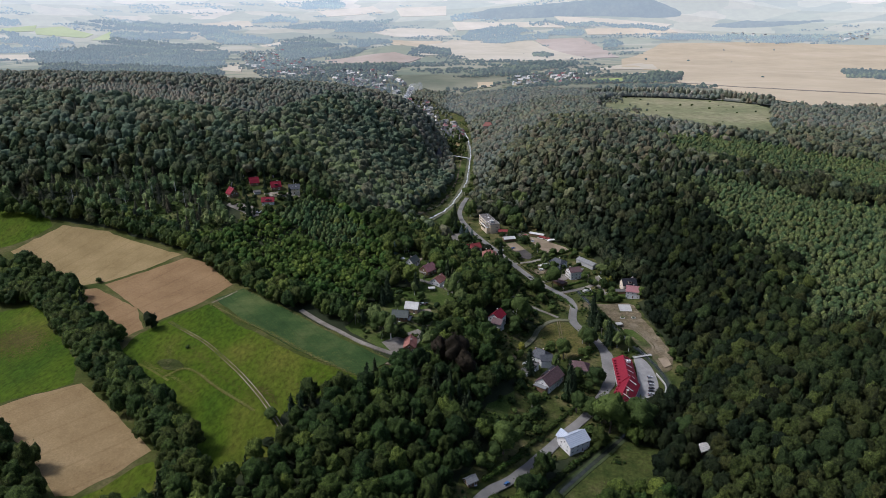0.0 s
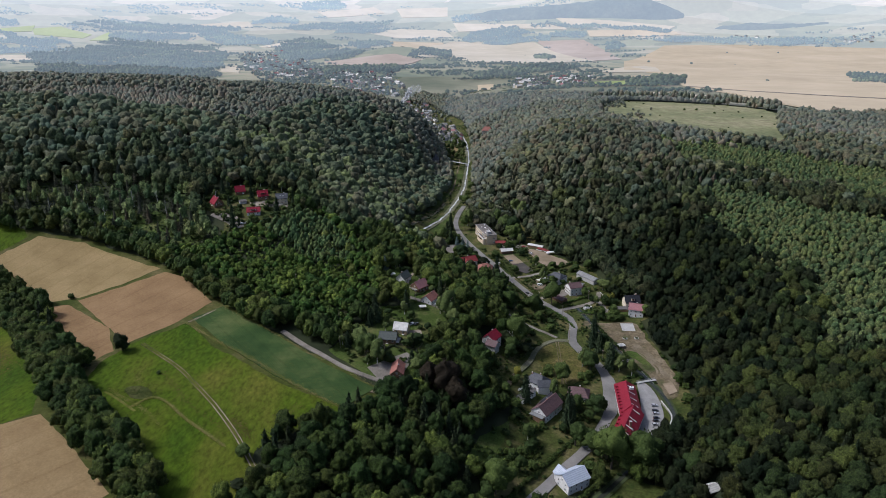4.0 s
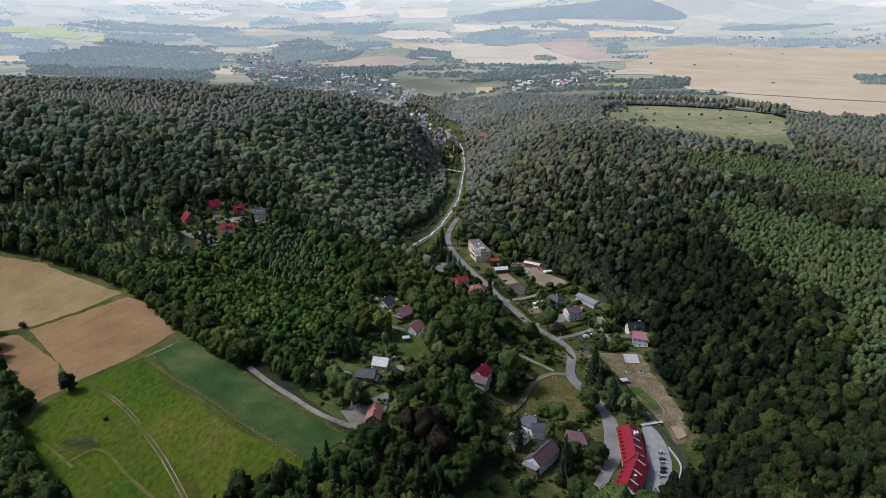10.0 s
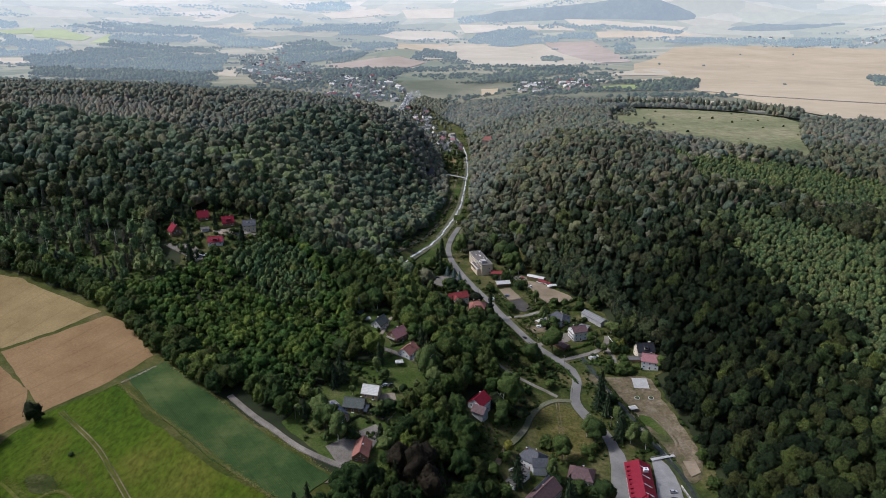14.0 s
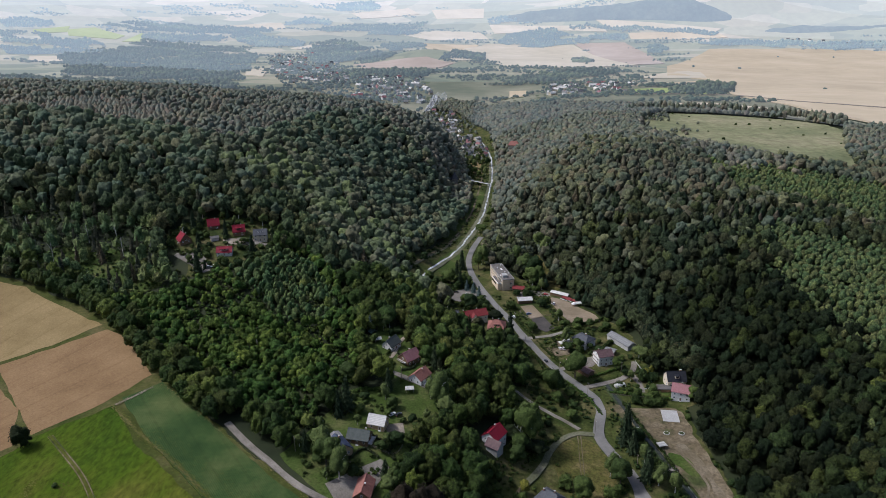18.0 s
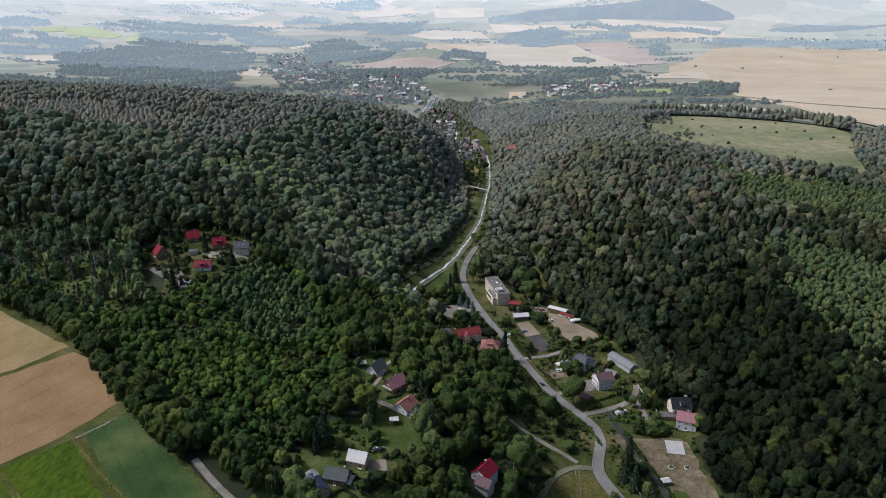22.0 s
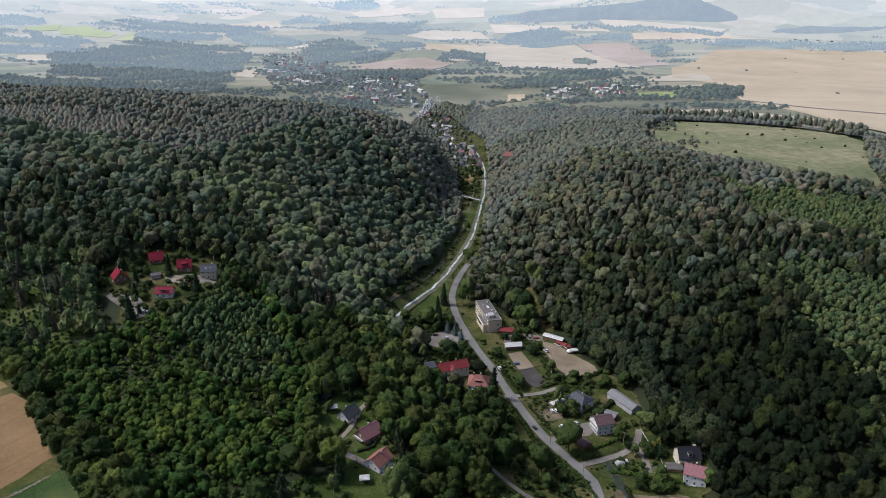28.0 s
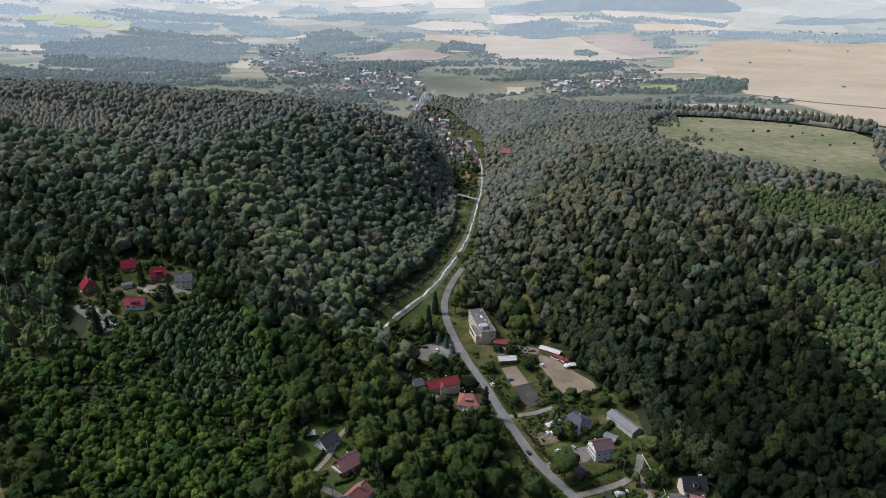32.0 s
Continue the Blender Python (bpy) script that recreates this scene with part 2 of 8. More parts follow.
def furrow_material(name, a, b_, c_, turn, band=0.5, tram=18.0, strong=0.8):
    """Stubble or crop in rows, with tramlines and patchy growth."""
    m, nt, b = material(name, 0.9, 0.1)
    v = place(nt, (1, 1, 1), turn)
    patch = ramp(nt, noise_node(nt, 0.03, 6.0, 0.65, v), [(0.3, a), (0.5, b_), (0.72, c_)])
    w = nt.nodes.new("ShaderNodeTexWave")
    w.inputs["Scale"].default_value = 0.314 / band
    w.inputs["Distortion"].default_value = 1.5
    w.inputs["Detail"].default_value = 2.0
    link(nt, v, w.inputs["Vector"])
    rows = ramp(nt, w.outputs["Fac"], [(0.1, (0.86, 0.86, 0.86)), (0.8, (1.06, 1.06, 1.06))])
    t = nt.nodes.new("ShaderNodeTexWave")
    t.inputs["Scale"].default_value = 0.314 / tram
    t.inputs["Distortion"].default_value = 0.4
    link(nt, v, t.inputs["Vector"])
    lines = ramp(nt, t.outputs["Fac"], [(0.0, (0.9, 0.89, 0.87)), (0.04, (1, 1, 1))])
    fine = ramp(nt, noise_node(nt, 0.8, 4.0, 0.7, v), [(0.3, (0.82, 0.82, 0.82)), (0.7, (1.14, 1.14, 1.14))])
    c = mix(nt, 1.0, mix(nt, strong, patch, rows, "MULTIPLY"), lines, "MULTIPLY")
    link(nt, mix(nt, 1.0, c, fine, "MULTIPLY"), b.inputs["Base Color"])
    bump(nt, b, w.outputs["Fac"], 0.3, 0.15)
    return m


M_FLOOR = two_scale("forest_floor_soil", (0.028, 0.035, 0.016), (0.045, 0.06, 0.024), (0.075, 0.085, 0.035), 0.02, 0.35)
M_GRASS = two_scale("rough_grass", (0.026, 0.040, 0.009), (0.052, 0.062, 0.015), (0.115, 0.100, 0.042), 0.06, 0.5, grain=0.6)
M_ROUGH = two_scale("tall_dry_grass", (0.046, 0.056, 0.012), (0.086, 0.080, 0.022), (0.15, 0.118, 0.052), 0.07, 0.6, grain=0.65)
M_MEADOW = two_scale("meadow_grass", (0.029, 0.060, 0.003), (0.052, 0.082, 0.004), (0.092, 0.096, 0.013), 0.02, 0.4, turn=35, stretch=(1, 0.5, 1), spec=0.08, grain=0.6)
M_LAWN = two_scale("garden_lawn", (0.034, 0.058, 0.01), (0.056, 0.082, 0.017), (0.105, 0.108, 0.038), 0.06, 0.8, grain=0.55)
M_CLEARING = two_scale("dry_meadow", (0.138, 0.153, 0.075), (0.199, 0.202, 0.104), (0.265, 0.245, 0.143), 0.012, 0.1)
M_STRAW_A = furrow_material("ripe_grain", (0.194, 0.140, 0.059), (0.239, 0.176, 0.079), (0.284, 0.211, 0.099), 28)
M_STRAW_B = furrow_material("red_grain", (0.180, 0.113, 0.052), (0.221, 0.142, 0.068), (0.257, 0.169, 0.084), 35)
M_STRAW_D = furrow_material("stubble", (0.194, 0.132, 0.059), (0.236, 0.167, 0.079), (0.277, 0.200, 0.099), 42)
M_CROP = furrow_material("green_crop_rows", (0.020, 0.045, 0.012), (0.038, 0.068, 0.018), (0.092, 0.112, 0.036), -40, 0.9, 12.0, 0.55)
M_BANK = two_scale("field_bank", (0.036, 0.050, 0.008), (0.058, 0.066, 0.014), (0.105, 0.092, 0.036), 0.05, 0.6)
M_ASPHALT = two_scale("old_asphalt", (0.135, 0.13, 0.118), (0.178, 0.17, 0.155), (0.22, 0.21, 0.192), 0.06, 0.9, rough=0.85, relief=0.05, grain=0.12)
M_GRAVEL = two_scale("pale_gravel", (0.14, 0.125, 0.1), (0.2, 0.18, 0.15), (0.27, 0.245, 0.205), 0.1, 1.5)
M_DIRT = two_scale("bare_earth", (0.050, 0.062, 0.020), (0.120, 0.096, 0.056), (0.185, 0.150, 0.098), 0.045, 0.5, low=0.38, high=0.62, grain=0.6)
M_SAND = two_scale("riding_sand", (0.17, 0.135, 0.085), (0.225, 0.178, 0.12), (0.28, 0.225, 0.16), 0.05, 0.5, relief=0.1, grain=0.2)
M_WORN = two_scale("dry_worn_grass", (0.062, 0.08, 0.009), (0.09, 0.1, 0.015), (0.125, 0.125, 0.032), 0.06, 0.5)
M_CROP_THIN = two_scale("thin_crop", (0.05, 0.066, 0.012), (0.07, 0.082, 0.017), (0.1, 0.105, 0.032), 0.06, 0.5)
M_STRAWY = two_scale("straw_grass", (0.1, 0.098, 0.03), (0.14, 0.125, 0.044), (0.19, 0.16, 0.066), 0.06, 0.5)
M_BROWNISH = two_scale("withered_grass", (0.054, 0.054, 0.01), (0.074, 0.066, 0.015), (0.105, 0.088, 0.026), 0.06, 0.5)
M_SCRUB = two_scale("dark_scrub", (0.022, 0.032, 0.006), (0.036, 0.046, 0.008), (0.065, 0.065, 0.014), 0.1, 0.6)
M_DIRT_PALE = two_scale("pale_earth", (0.17, 0.14, 0.1), (0.25, 0.21, 0.155), (0.33, 0.28, 0.22), 0.08, 0.8)
M_TRODDEN = two_scale("trodden_earth", (0.115, 0.094, 0.055), (0.155, 0.127, 0.082), (0.2, 0.166, 0.115), 0.08, 0.8)
M_ASPHALT_DARK = two_scale("dark_court_earth", (0.045, 0.04, 0.036), (0.065, 0.058, 0.052), (0.09, 0.08, 0.07), 0.08, 1.2, rough=0.85, relief=0.1, grain=0.2)
M_GRAVEL_DULL = two_scale("dull_gravel", (0.075, 0.085, 0.045), (0.12, 0.12, 0.07), (0.19, 0.18, 0.13), 0.06, 0.8)
M_CONCRETE_GREY = varied("grey_paving", (0.19, 0.185, 0.175), (0.28, 0.272, 0.256), 0.85)
M_CONCRETE_MID = varied("worn_concrete", (0.3, 0.295, 0.275), (0.42, 0.41, 0.385), 0.85)
M_CONCRETE = varied("pale_concrete", (0.42, 0.41, 0.38), (0.56, 0.55, 0.52), 0.85)
M_TRUNK = varied("bark", (0.05, 0.04, 0.03), (0.13, 0.105, 0.08), 0.9, 2.0)
M_BIRCH = varied("birch_bark", (0.3, 0.29, 0.26), (0.62, 0.6, 0.56), 0.8, 2.0)
M_LEAF = leaf_material("broad_leaves", (0.015, 0.028, 0.008), (0.036, 0.057, 0.013), (0.112, 0.142, 0.029), clump=0.75)
# hill foliage: base colours paled and blued to stand in for haze
M_LEAF_HILL = leaf_material("hazed_beech_leaves", (0.066, 0.083, 0.054), (0.110, 0.131, 0.078), (0.150, 0.180, 0.072), clump=0.5, depth=0.7)
M_LEAF_HILL_E = leaf_material("hazed_east_leaves", (0.060, 0.068, 0.047), (0.099, 0.106, 0.067), (0.150, 0.155, 0.078), clump=0.5, depth=0.7)
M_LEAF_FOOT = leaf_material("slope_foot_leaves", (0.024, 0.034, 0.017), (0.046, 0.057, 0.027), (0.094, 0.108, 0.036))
# hill leaves darkened in colour as if in shade
M_LEAF_SHADED = leaf_material("shaded_hill_leaves", (0.042, 0.058, 0.028), (0.076, 0.093, 0.043), (0.134, 0.154, 0.055))
# hill needles, likewise paled in colour for haze
M_PINE_HILL = leaf_material("hazed_pine_needles", (0.058, 0.062, 0.044), (0.088, 0.088, 0.058), (0.124, 0.118, 0.070), depth=0.85)
# ridge foliage: paler, greyer base colours imitate haze
M_LEAF_BACK = leaf_material("hazed_ridge_leaves", (0.096, 0.104, 0.075), (0.129, 0.135, 0.094), (0.164, 0.167, 0.105), haze_weight=0.035, clump=0.5, depth=0.65)
M_PINE_BACK = leaf_material("hazed_ridge_needles", (0.15, 0.146, 0.102), (0.19, 0.178, 0.12), (0.225, 0.205, 0.132), haze_weight=0.04, depth=0.4)
M_SAPLING = leaf_material("sapling_leaves", (0.050, 0.088, 0.036), (0.090, 0.135, 0.054), (0.15, 0.19, 0.076), clump=0.9)
M_LEAF_YOUNG = leaf_material("young_leaves", (0.034, 0.066, 0.014), (0.060, 0.104, 0.020), (0.135, 0.175, 0.034), clump=0.7)
M_BIRCH_LEAF = leaf_material("birch_leaves", (0.102, 0.138, 0.060), (0.150, 0.192, 0.078), (0.216, 0.252, 0.102))
M_LARCH = leaf_material("larch_needles", (0.0551, 0.0790, 0.0320), (0.0918, 0.1210, 0.0492), (0.1534, 0.1740, 0.0648), clump=0.6)
# crest: leaf colour lightened to look sunlit
M_LEAF_CREST = leaf_material("sunlit_crest_leaves", (0.040, 0.058, 0.014), (0.074, 0.098, 0.023), (0.150, 0.178, 0.042), clump=0.7)
# the broad leaves again, lightened in colour like sunny crowns
M_LEAF_SUNNY = leaf_material("sunny_leaves", (0.023, 0.039, 0.010), (0.046, 0.069, 0.016), (0.122, 0.150, 0.032), clump=0.7)
# a copy of the oak leaves, lightened as if better lit
M_OAK_LIT = leaf_material("lit_oak_leaves", (0.0168, 0.0260, 0.0084), (0.0378, 0.0504, 0.0151), (0.0907, 0.1075, 0.0260), clump=0.75)
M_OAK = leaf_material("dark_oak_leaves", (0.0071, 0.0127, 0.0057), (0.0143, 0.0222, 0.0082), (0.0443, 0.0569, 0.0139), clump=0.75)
M_NEEDLE = leaf_material("needles", (0.022, 0.034, 0.016), (0.036, 0.050, 0.023), (0.062, 0.078, 0.033))
M_LEAF_ONE = tree_object_material("tree_leaves", (0.015, 0.029, 0.009), (0.062, 0.088, 0.022))
M_NEEDLE_ONE = tree_object_material("tree_needles", (0.02, 0.034, 0.018), (0.04, 0.058, 0.028))
M_LEAF_LIGHT = tree_object_material("light_leaves", (0.055, 0.08, 0.024), (0.1, 0.125, 0.042))
M_YELLOW = tree_object_material("yellow_leaves", (0.13, 0.16, 0.04), (0.17, 0.19, 0.055))
M_COPPER = tree_object_material("copper_beech_leaves", (0.014, 0.011, 0.007), (0.024, 0.018, 0.011))
M_DARK_OAK = tree_object_material("lone_oak_leaves", (0.01, 0.015, 0.006), (0.018, 0.026, 0.009))
M_GOLD = tree_object_material("golden_leaves", (0.16, 0.16, 0.03), (0.2, 0.19, 0.04))
M_BLUE_SPRUCE = tree_object_material("silver_needles", (0.09, 0.13, 0.13), (0.12, 0.16, 0.16))


def water_material():
    m, nt, b = material("river_water", 0.12, 0.5)
    b.inputs["Base Color"].default_value = (0.05, 0.06, 0.045, 1)
    b.inputs["IOR"].default_value = 1.33
    v = place(nt)
    n = noise_node(nt, 0.9, 4.0, 0.6, v)
    # pale patches in the base colour stand in for reflected sky
    link(nt, ramp(nt, noise_node(nt, 0.15, 4.0, 0.7, v), [(0.35, (0.16, 0.16, 0.14)), (0.62, (0.7, 0.7, 0.68))]), b.inputs["Base Color"])
    bump(nt, b, n, 0.25, 0.15)
    return m


M_WATER = water_material()
M_STREAM = varied("dark_stream_water", (0.02, 0.024, 0.018), (0.05, 0.055, 0.04), 0.15, 0.6)


# ---- mesh helpers ----
def mesh_of(name, verts, faces, mat, smooth=False):
    me = bpy.data.meshes.new(name)
    me.from_pydata([tuple(map(float, v)) for v in verts], [], [tuple(map(int, f)) for f in faces])
    if mat is not None:
        me.materials.append(mat)
    if smooth:
        me.shade_smooth()
    me.update()
    return me


def bulk_mesh(name, verts, tris, mat, tint=None, smooth=None):
    """A mesh of triangles from numpy arrays."""
    me = bpy.data.meshes.new(name)
    me.vertices.add(len(verts))
    me.vertices.foreach_set("co", verts.astype(np.float32).ravel())
    me.loops.add(len(tris) * 3)
    me.loops.foreach_set("vertex_index", tris.astype(np.int32).ravel())
    me.polygons.add(len(tris))
    me.polygons.foreach_set("loop_start", np.arange(0, len(tris) * 3, 3, dtype=np.int32))
    me.polygons.foreach_set("loop_total", np.full(len(tris), 3, dtype=np.int32))
    if smooth is not None:
        me.polygons.foreach_set("use_smooth", smooth)
    if tint is not None:
        me.attributes.new("tint", "FLOAT", "POINT").data.foreach_set("value", tint.astype(np.float32))
    me.materials.append(mat)
    me.update(calc_edges=True)
    return me


def part(name, mesh, parent, label=""):
    """One mesh object under a thing or under a part."""
    ob = new(name, mesh)
    ob.parent = parent
    if label:
        tagged(ob, label)
    return ob


def box_geo(boxes):
    """Verts and faces of boxes (centre x, y, z, size x, y, z)."""
    vs, fs = [], []
    for cx, cy, cz, sx, sy, sz in boxes:
        n = len(vs)
        for k in range(8):
            vs.append((cx + sx / 2 * (1 if k & 1 else -1), cy + sy / 2 * (1 if k & 2 else -1), cz + sz / 2 * (1 if k & 4 else -1)))
        fs += [tuple(n + i for i in q) for q in ((0, 2, 3, 1), (4, 5, 7, 6), (0, 1, 5, 4), (2, 6, 7, 3), (0, 4, 6, 2), (1, 3, 7, 5))]
    return vs, fs


def boxes(name, lst, mat):
    v, f = box_geo(lst)
    return mesh_of(name, v, f, mat)


def curve_points(pts, step=4.0):
    """A smooth line through plan points."""
    p = np.array(pts, float)
    p = np.vstack([2 * p[0] - p[1], p, 2 * p[-1] - p[-2]])
    out = []
    for i in range(1, len(p) - 2):
        n = max(2, int(np.linalg.norm(p[i + 1] - p[i]) / step))
        for t in np.arange(n) / n:
            a, b, c, d = p[i - 1], p[i], p[i + 1], p[i + 2]
            out.append(0.5 * ((2 * b) + (c - a) * t + (2 * a - 5 * b + 4 * c - d) * t * t + (3 * b - a - 3 * c + d) * t ** 3))
    out.append(p[-2])
    return np.array(out)


def chaikin(pts, n=2):
    p = np.array(pts, float)
    for _ in range(n):
        q = np.roll(p, -1, 0)
        p = np.stack([0.75 * p + 0.25 * q, 0.25 * p + 0.75 * q], 1).reshape(-1, 2)
    return p


def inside(px, py, poly):
    """Which plan points lie in a polygon."""
    c = np.zeros(np.shape(px), bool)
    j = len(poly) - 1
    for i in range(len(poly)):
        (xi, yi), (xj, yj) = poly[i], poly[j]
        if yi != yj:
            c ^= ((yi > py) != (yj > py)) & (px < (xj - xi) * (py - yi) / (yj - yi) + xi)
        j = i
    return c


def gap_to(px, py, line):
    """Distance of plan points from a line of points."""
    best = np.full(np.shape(px), 1e9)
    for a, b in zip(line[:-1], line[1:]):
        a, b = np.array(a, float), np.array(b, float)
        d = b - a
        t = np.clip(((px - a[0]) * d[0] + (py - a[1]) * d[1]) / max(d @ d, 1e-9), 0, 1)
        best = np.minimum(best, np.hypot(px - a[0] - t * d[0], py - a[1] - t * d[1]))
    return best


def sheet(name, outline, mat, label, category, lift=0.3, cell=10.0, soft=0, ragged=0.0):
    """A patch of ground cover that lies on the land, with a turned-down edge."""
    p = chaikin(outline, soft) if soft else np.array(outline, float)
    if ragged:
        q = np.vstack([np.linspace(p[i], p[(i + 1) % len(p)], max(2, int(np.linalg.norm(p[(i + 1) % len(p)] - p[i]) / 5)), endpoint=False) for i in range(len(p))])
        p = q + np.array([[noise.noise((x / 9, y / 9, 3.1)), noise.noise((x / 9, y / 9, 8.7))] for x, y in q]) * ragged
    bm = bmesh.new()
    bm.faces.new([bm.verts.new((x, y, 0)) for x, y in p])
    lo, hi = p.min(0), p.max(0)
    for ax in (0, 1):
        for c in np.arange(math.ceil(lo[ax] / cell) * cell, hi[ax], cell):
            co, no = [0, 0, 0], [0, 0, 0]
            co[ax], no[ax] = c, 1
            bmesh.ops.bisect_plane(bm, geom=bm.verts[:] + bm.edges[:] + bm.faces[:], plane_co=co, plane_no=no)
    bmesh.ops.triangulate(bm, faces=bm.faces[:])
    co = np.array([v.co[:2] for v in bm.verts])
    z = ground(co[:, 0], co[:, 1]) + lift
    for v, h in zip(bm.verts, z):
        v.co.z = h
    rim = [e for e in bm.edges if len(e.link_faces) == 1]
    out = bmesh.ops.extrude_edge_only(bm, edges=rim)
    for v in out["geom"]:
        if isinstance(v, bmesh.types.BMVert):
            v.co.z -= lift + 0.5
    bmesh.ops.recalc_face_normals(bm, faces=bm.faces[:])
    me = bpy.data.meshes.new(name)
    bm.to_mesh(me)
    bm.free()
    me.materials.append(mat)
    return tagged(new(name, me), label, category, kind="structure")


def ribbon(name, line, width, mat, label, category, lift=0.45, step=4.0):
    """A road, track or stream bed along a line of plan points."""
    p = curve_points(line, step)
    d = np.gradient(p, axis=0)
    d /= np.linalg.norm(d, axis=1)[:, None]
    nrm = np.stack([-d[:, 1], d[:, 0]], 1)
    vs, fs = [], []
    wob = np.array([noise.noise((x / 14, y / 14, 1.7)) for x, y in p]) * 0.08 * width
    across = ((-0.5, -0.7), (-0.5, 0.0), (0.0, 0.06), (0.5, 0.0), (0.5, -0.7))
    for s, dz in across:
        q = p + nrm * (s * width + np.sign(s) * wob)[:, None] if s else p
        z = ground(q[:, 0], q[:, 1]) * 0.5 + ground(p[:, 0], p[:, 1]) * 0.5 + lift + dz
        vs += [(a, b, c) for (a, b), c in zip(q, z)]
    n = len(p)
    for r in range(len(across) - 1):
        fs += [(r * n + i, r * n + i + 1, (r + 1) * n + i + 1, (r + 1) * n + i) for i in range(n - 1)]
    return tagged(new(name, mesh_of(name, vs, fs, mat)), label, category, kind="structure")


# ---- the ground: one sheet to the horizon ----
def make_ground():
    def lines(lo, hi, a, b):
        fine = np.arange(lo, hi + 1, 10.0)
        out = [*fine]
        for sgn, start, end in ((1, hi, b), (-1, lo, a)):
            step, c = 14.0, start
            while abs(c - start) < abs(end - start):
                c += sgn * step
                step = min(step * 1.12, 70)
                out.append(c)
        return np.array(sorted(out))

    xs, ys = lines(-520, 640, -4950, 4950), lines(180, 1450, -4800, 5050)
    X, Y = np.meshgrid(xs, ys)
    Z = ground(X, Y)
    n = len(xs)
    keep = np.hypot(X - 20, Y - 130)[:-1, :-1] < 2080
    j, i = np.nonzero(keep)
    a = j * n + i
    tris = np.vstack([np.c_[a, a + 1, a + n + 1], np.c_[a, a + n + 1, a + n]])
    v = np.c_[X.ravel(), Y.ravel(), Z.ravel()]
    return bulk_mesh("ground", v, tris, M_LAND, smooth=np.ones(len(tris), bool))


def land_material():
    """Soil and grass under the woods; far off, a patchwork of parcels."""
    m, nt, b = material("open_country", 0.8, 0.12)
    v = place(nt)
    near = ramp(nt, noise_node(nt, 0.03, 5.0, 0.6, v), [(0.32, (0.013, 0.018, 0.008)), (0.5, (0.022, 0.029, 0.012)), (0.68, (0.038, 0.044, 0.018))])
    vo = nt.nodes.new("ShaderNodeTexVoronoi")
    vo.distance = "MANHATTAN"
    vo.inputs["Scale"].default_value = 1.0
    vo.inputs["Randomness"].default_value = 0.9
    link(nt, place(nt, (0.0034, 0.0062, 0.0), 12), vo.inputs["Vector"])
    sep = nt.nodes.new("ShaderNodeSeparateColor")
    link(nt, vo.outputs["Color"], sep.inputs[0])
    parcels = ramp(nt, sep.outputs[0], [(0.0, (0.10, 0.125, 0.075)), (0.3, (0.14, 0.16, 0.09)), (0.5, (0.18, 0.185, 0.105)), (0.66, (0.26, 0.235, 0.15)), (0.8, (0.155, 0.175, 0.095)), (1.0, (0.32, 0.275, 0.185))])
    fine = ramp(nt, noise_node(nt, 0.02, 5.0, 0.6, v), [(0.3, (0.85, 0.85, 0.85)), (0.7, (1.12, 1.12, 1.12))])
    far = mix(nt, 1.0, parcels, fine, "MULTIPLY")
    g = nt.nodes.new("ShaderNodeNewGeometry")
    ln = nt.nodes.new("ShaderNodeVectorMath")
    ln.operation = "LENGTH"
    link(nt, g.outputs["Position"], ln.inputs[0])
    mr = nt.nodes.new("ShaderNodeMapRange")
    mr.inputs["From Min"].default_value, mr.inputs["From Max"].default_value = 1800, 2050
    link(nt, ln.outputs["Value"], mr.inputs["Value"])
    link(nt, mix(nt, mr.outputs[0], near, far), b.inputs["Base Color"])
    bump(nt, b, noise_node(nt, 0.4, 4.0, 0.6, v), 0.4, 0.4)
    return m


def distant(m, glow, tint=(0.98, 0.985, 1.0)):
    """The country beyond the hills is a backdrop; its faint glow imitates haze."""
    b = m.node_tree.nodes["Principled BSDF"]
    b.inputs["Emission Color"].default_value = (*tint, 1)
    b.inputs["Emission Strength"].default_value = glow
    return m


# strength of the glow that stands in for haze, by distance
def haze_glow_at(r):
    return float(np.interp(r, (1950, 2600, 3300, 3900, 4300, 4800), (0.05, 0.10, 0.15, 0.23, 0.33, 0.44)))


def make_backdrop(r0, r1):
    """The far rim, a ring of country that closes the view all round."""
    rs = np.linspace(r0, r1, 8)
    a = np.arange(240) / 240 * 2 * math.pi
    R, A = np.meshgrid(rs, a)
    X, Y = 20 + R * np.sin(A), 130 + R * np.cos(A)
    Z = ground(X, Y) + np.where(R < 2120, -2.5, 0.3)
    n, m = len(rs), len(a)
    j, i = np.meshgrid(np.arange(m), np.arange(n - 1), indexing="ij")
    p, q = (j * n + i).ravel(), (((j + 1) % m) * n + i).ravel()
    tris = np.vstack([np.c_[p, q, q + 1], np.c_[p, q + 1, p + 1]])
    # each ring glows a little more than the last, like thickening haze
    return bulk_mesh("backdrop", np.c_[X.ravel(), Y.ravel(), Z.ravel()], tris, distant(land_material(), haze_glow_at((r0 + r1) / 2)), smooth=np.ones(len(tris), bool))


M_LAND = land_material()
RINGS = (1960, 2120, 2330, 2600, 2850, 3100, 3350, 3600, 3850, 4050, 4250, 4450, 4650, 4880)
for r0, r1 in zip(RINGS, RINGS[1:]):
    tagged(new("backdrop", make_backdrop(r0, r1)), "hazy far rim of fields and hills", "backdrop", kind="structure")
tagged(new("ground", make_ground()), "rolling wooded land with a valley and a far plain", "ground", kind="structure")

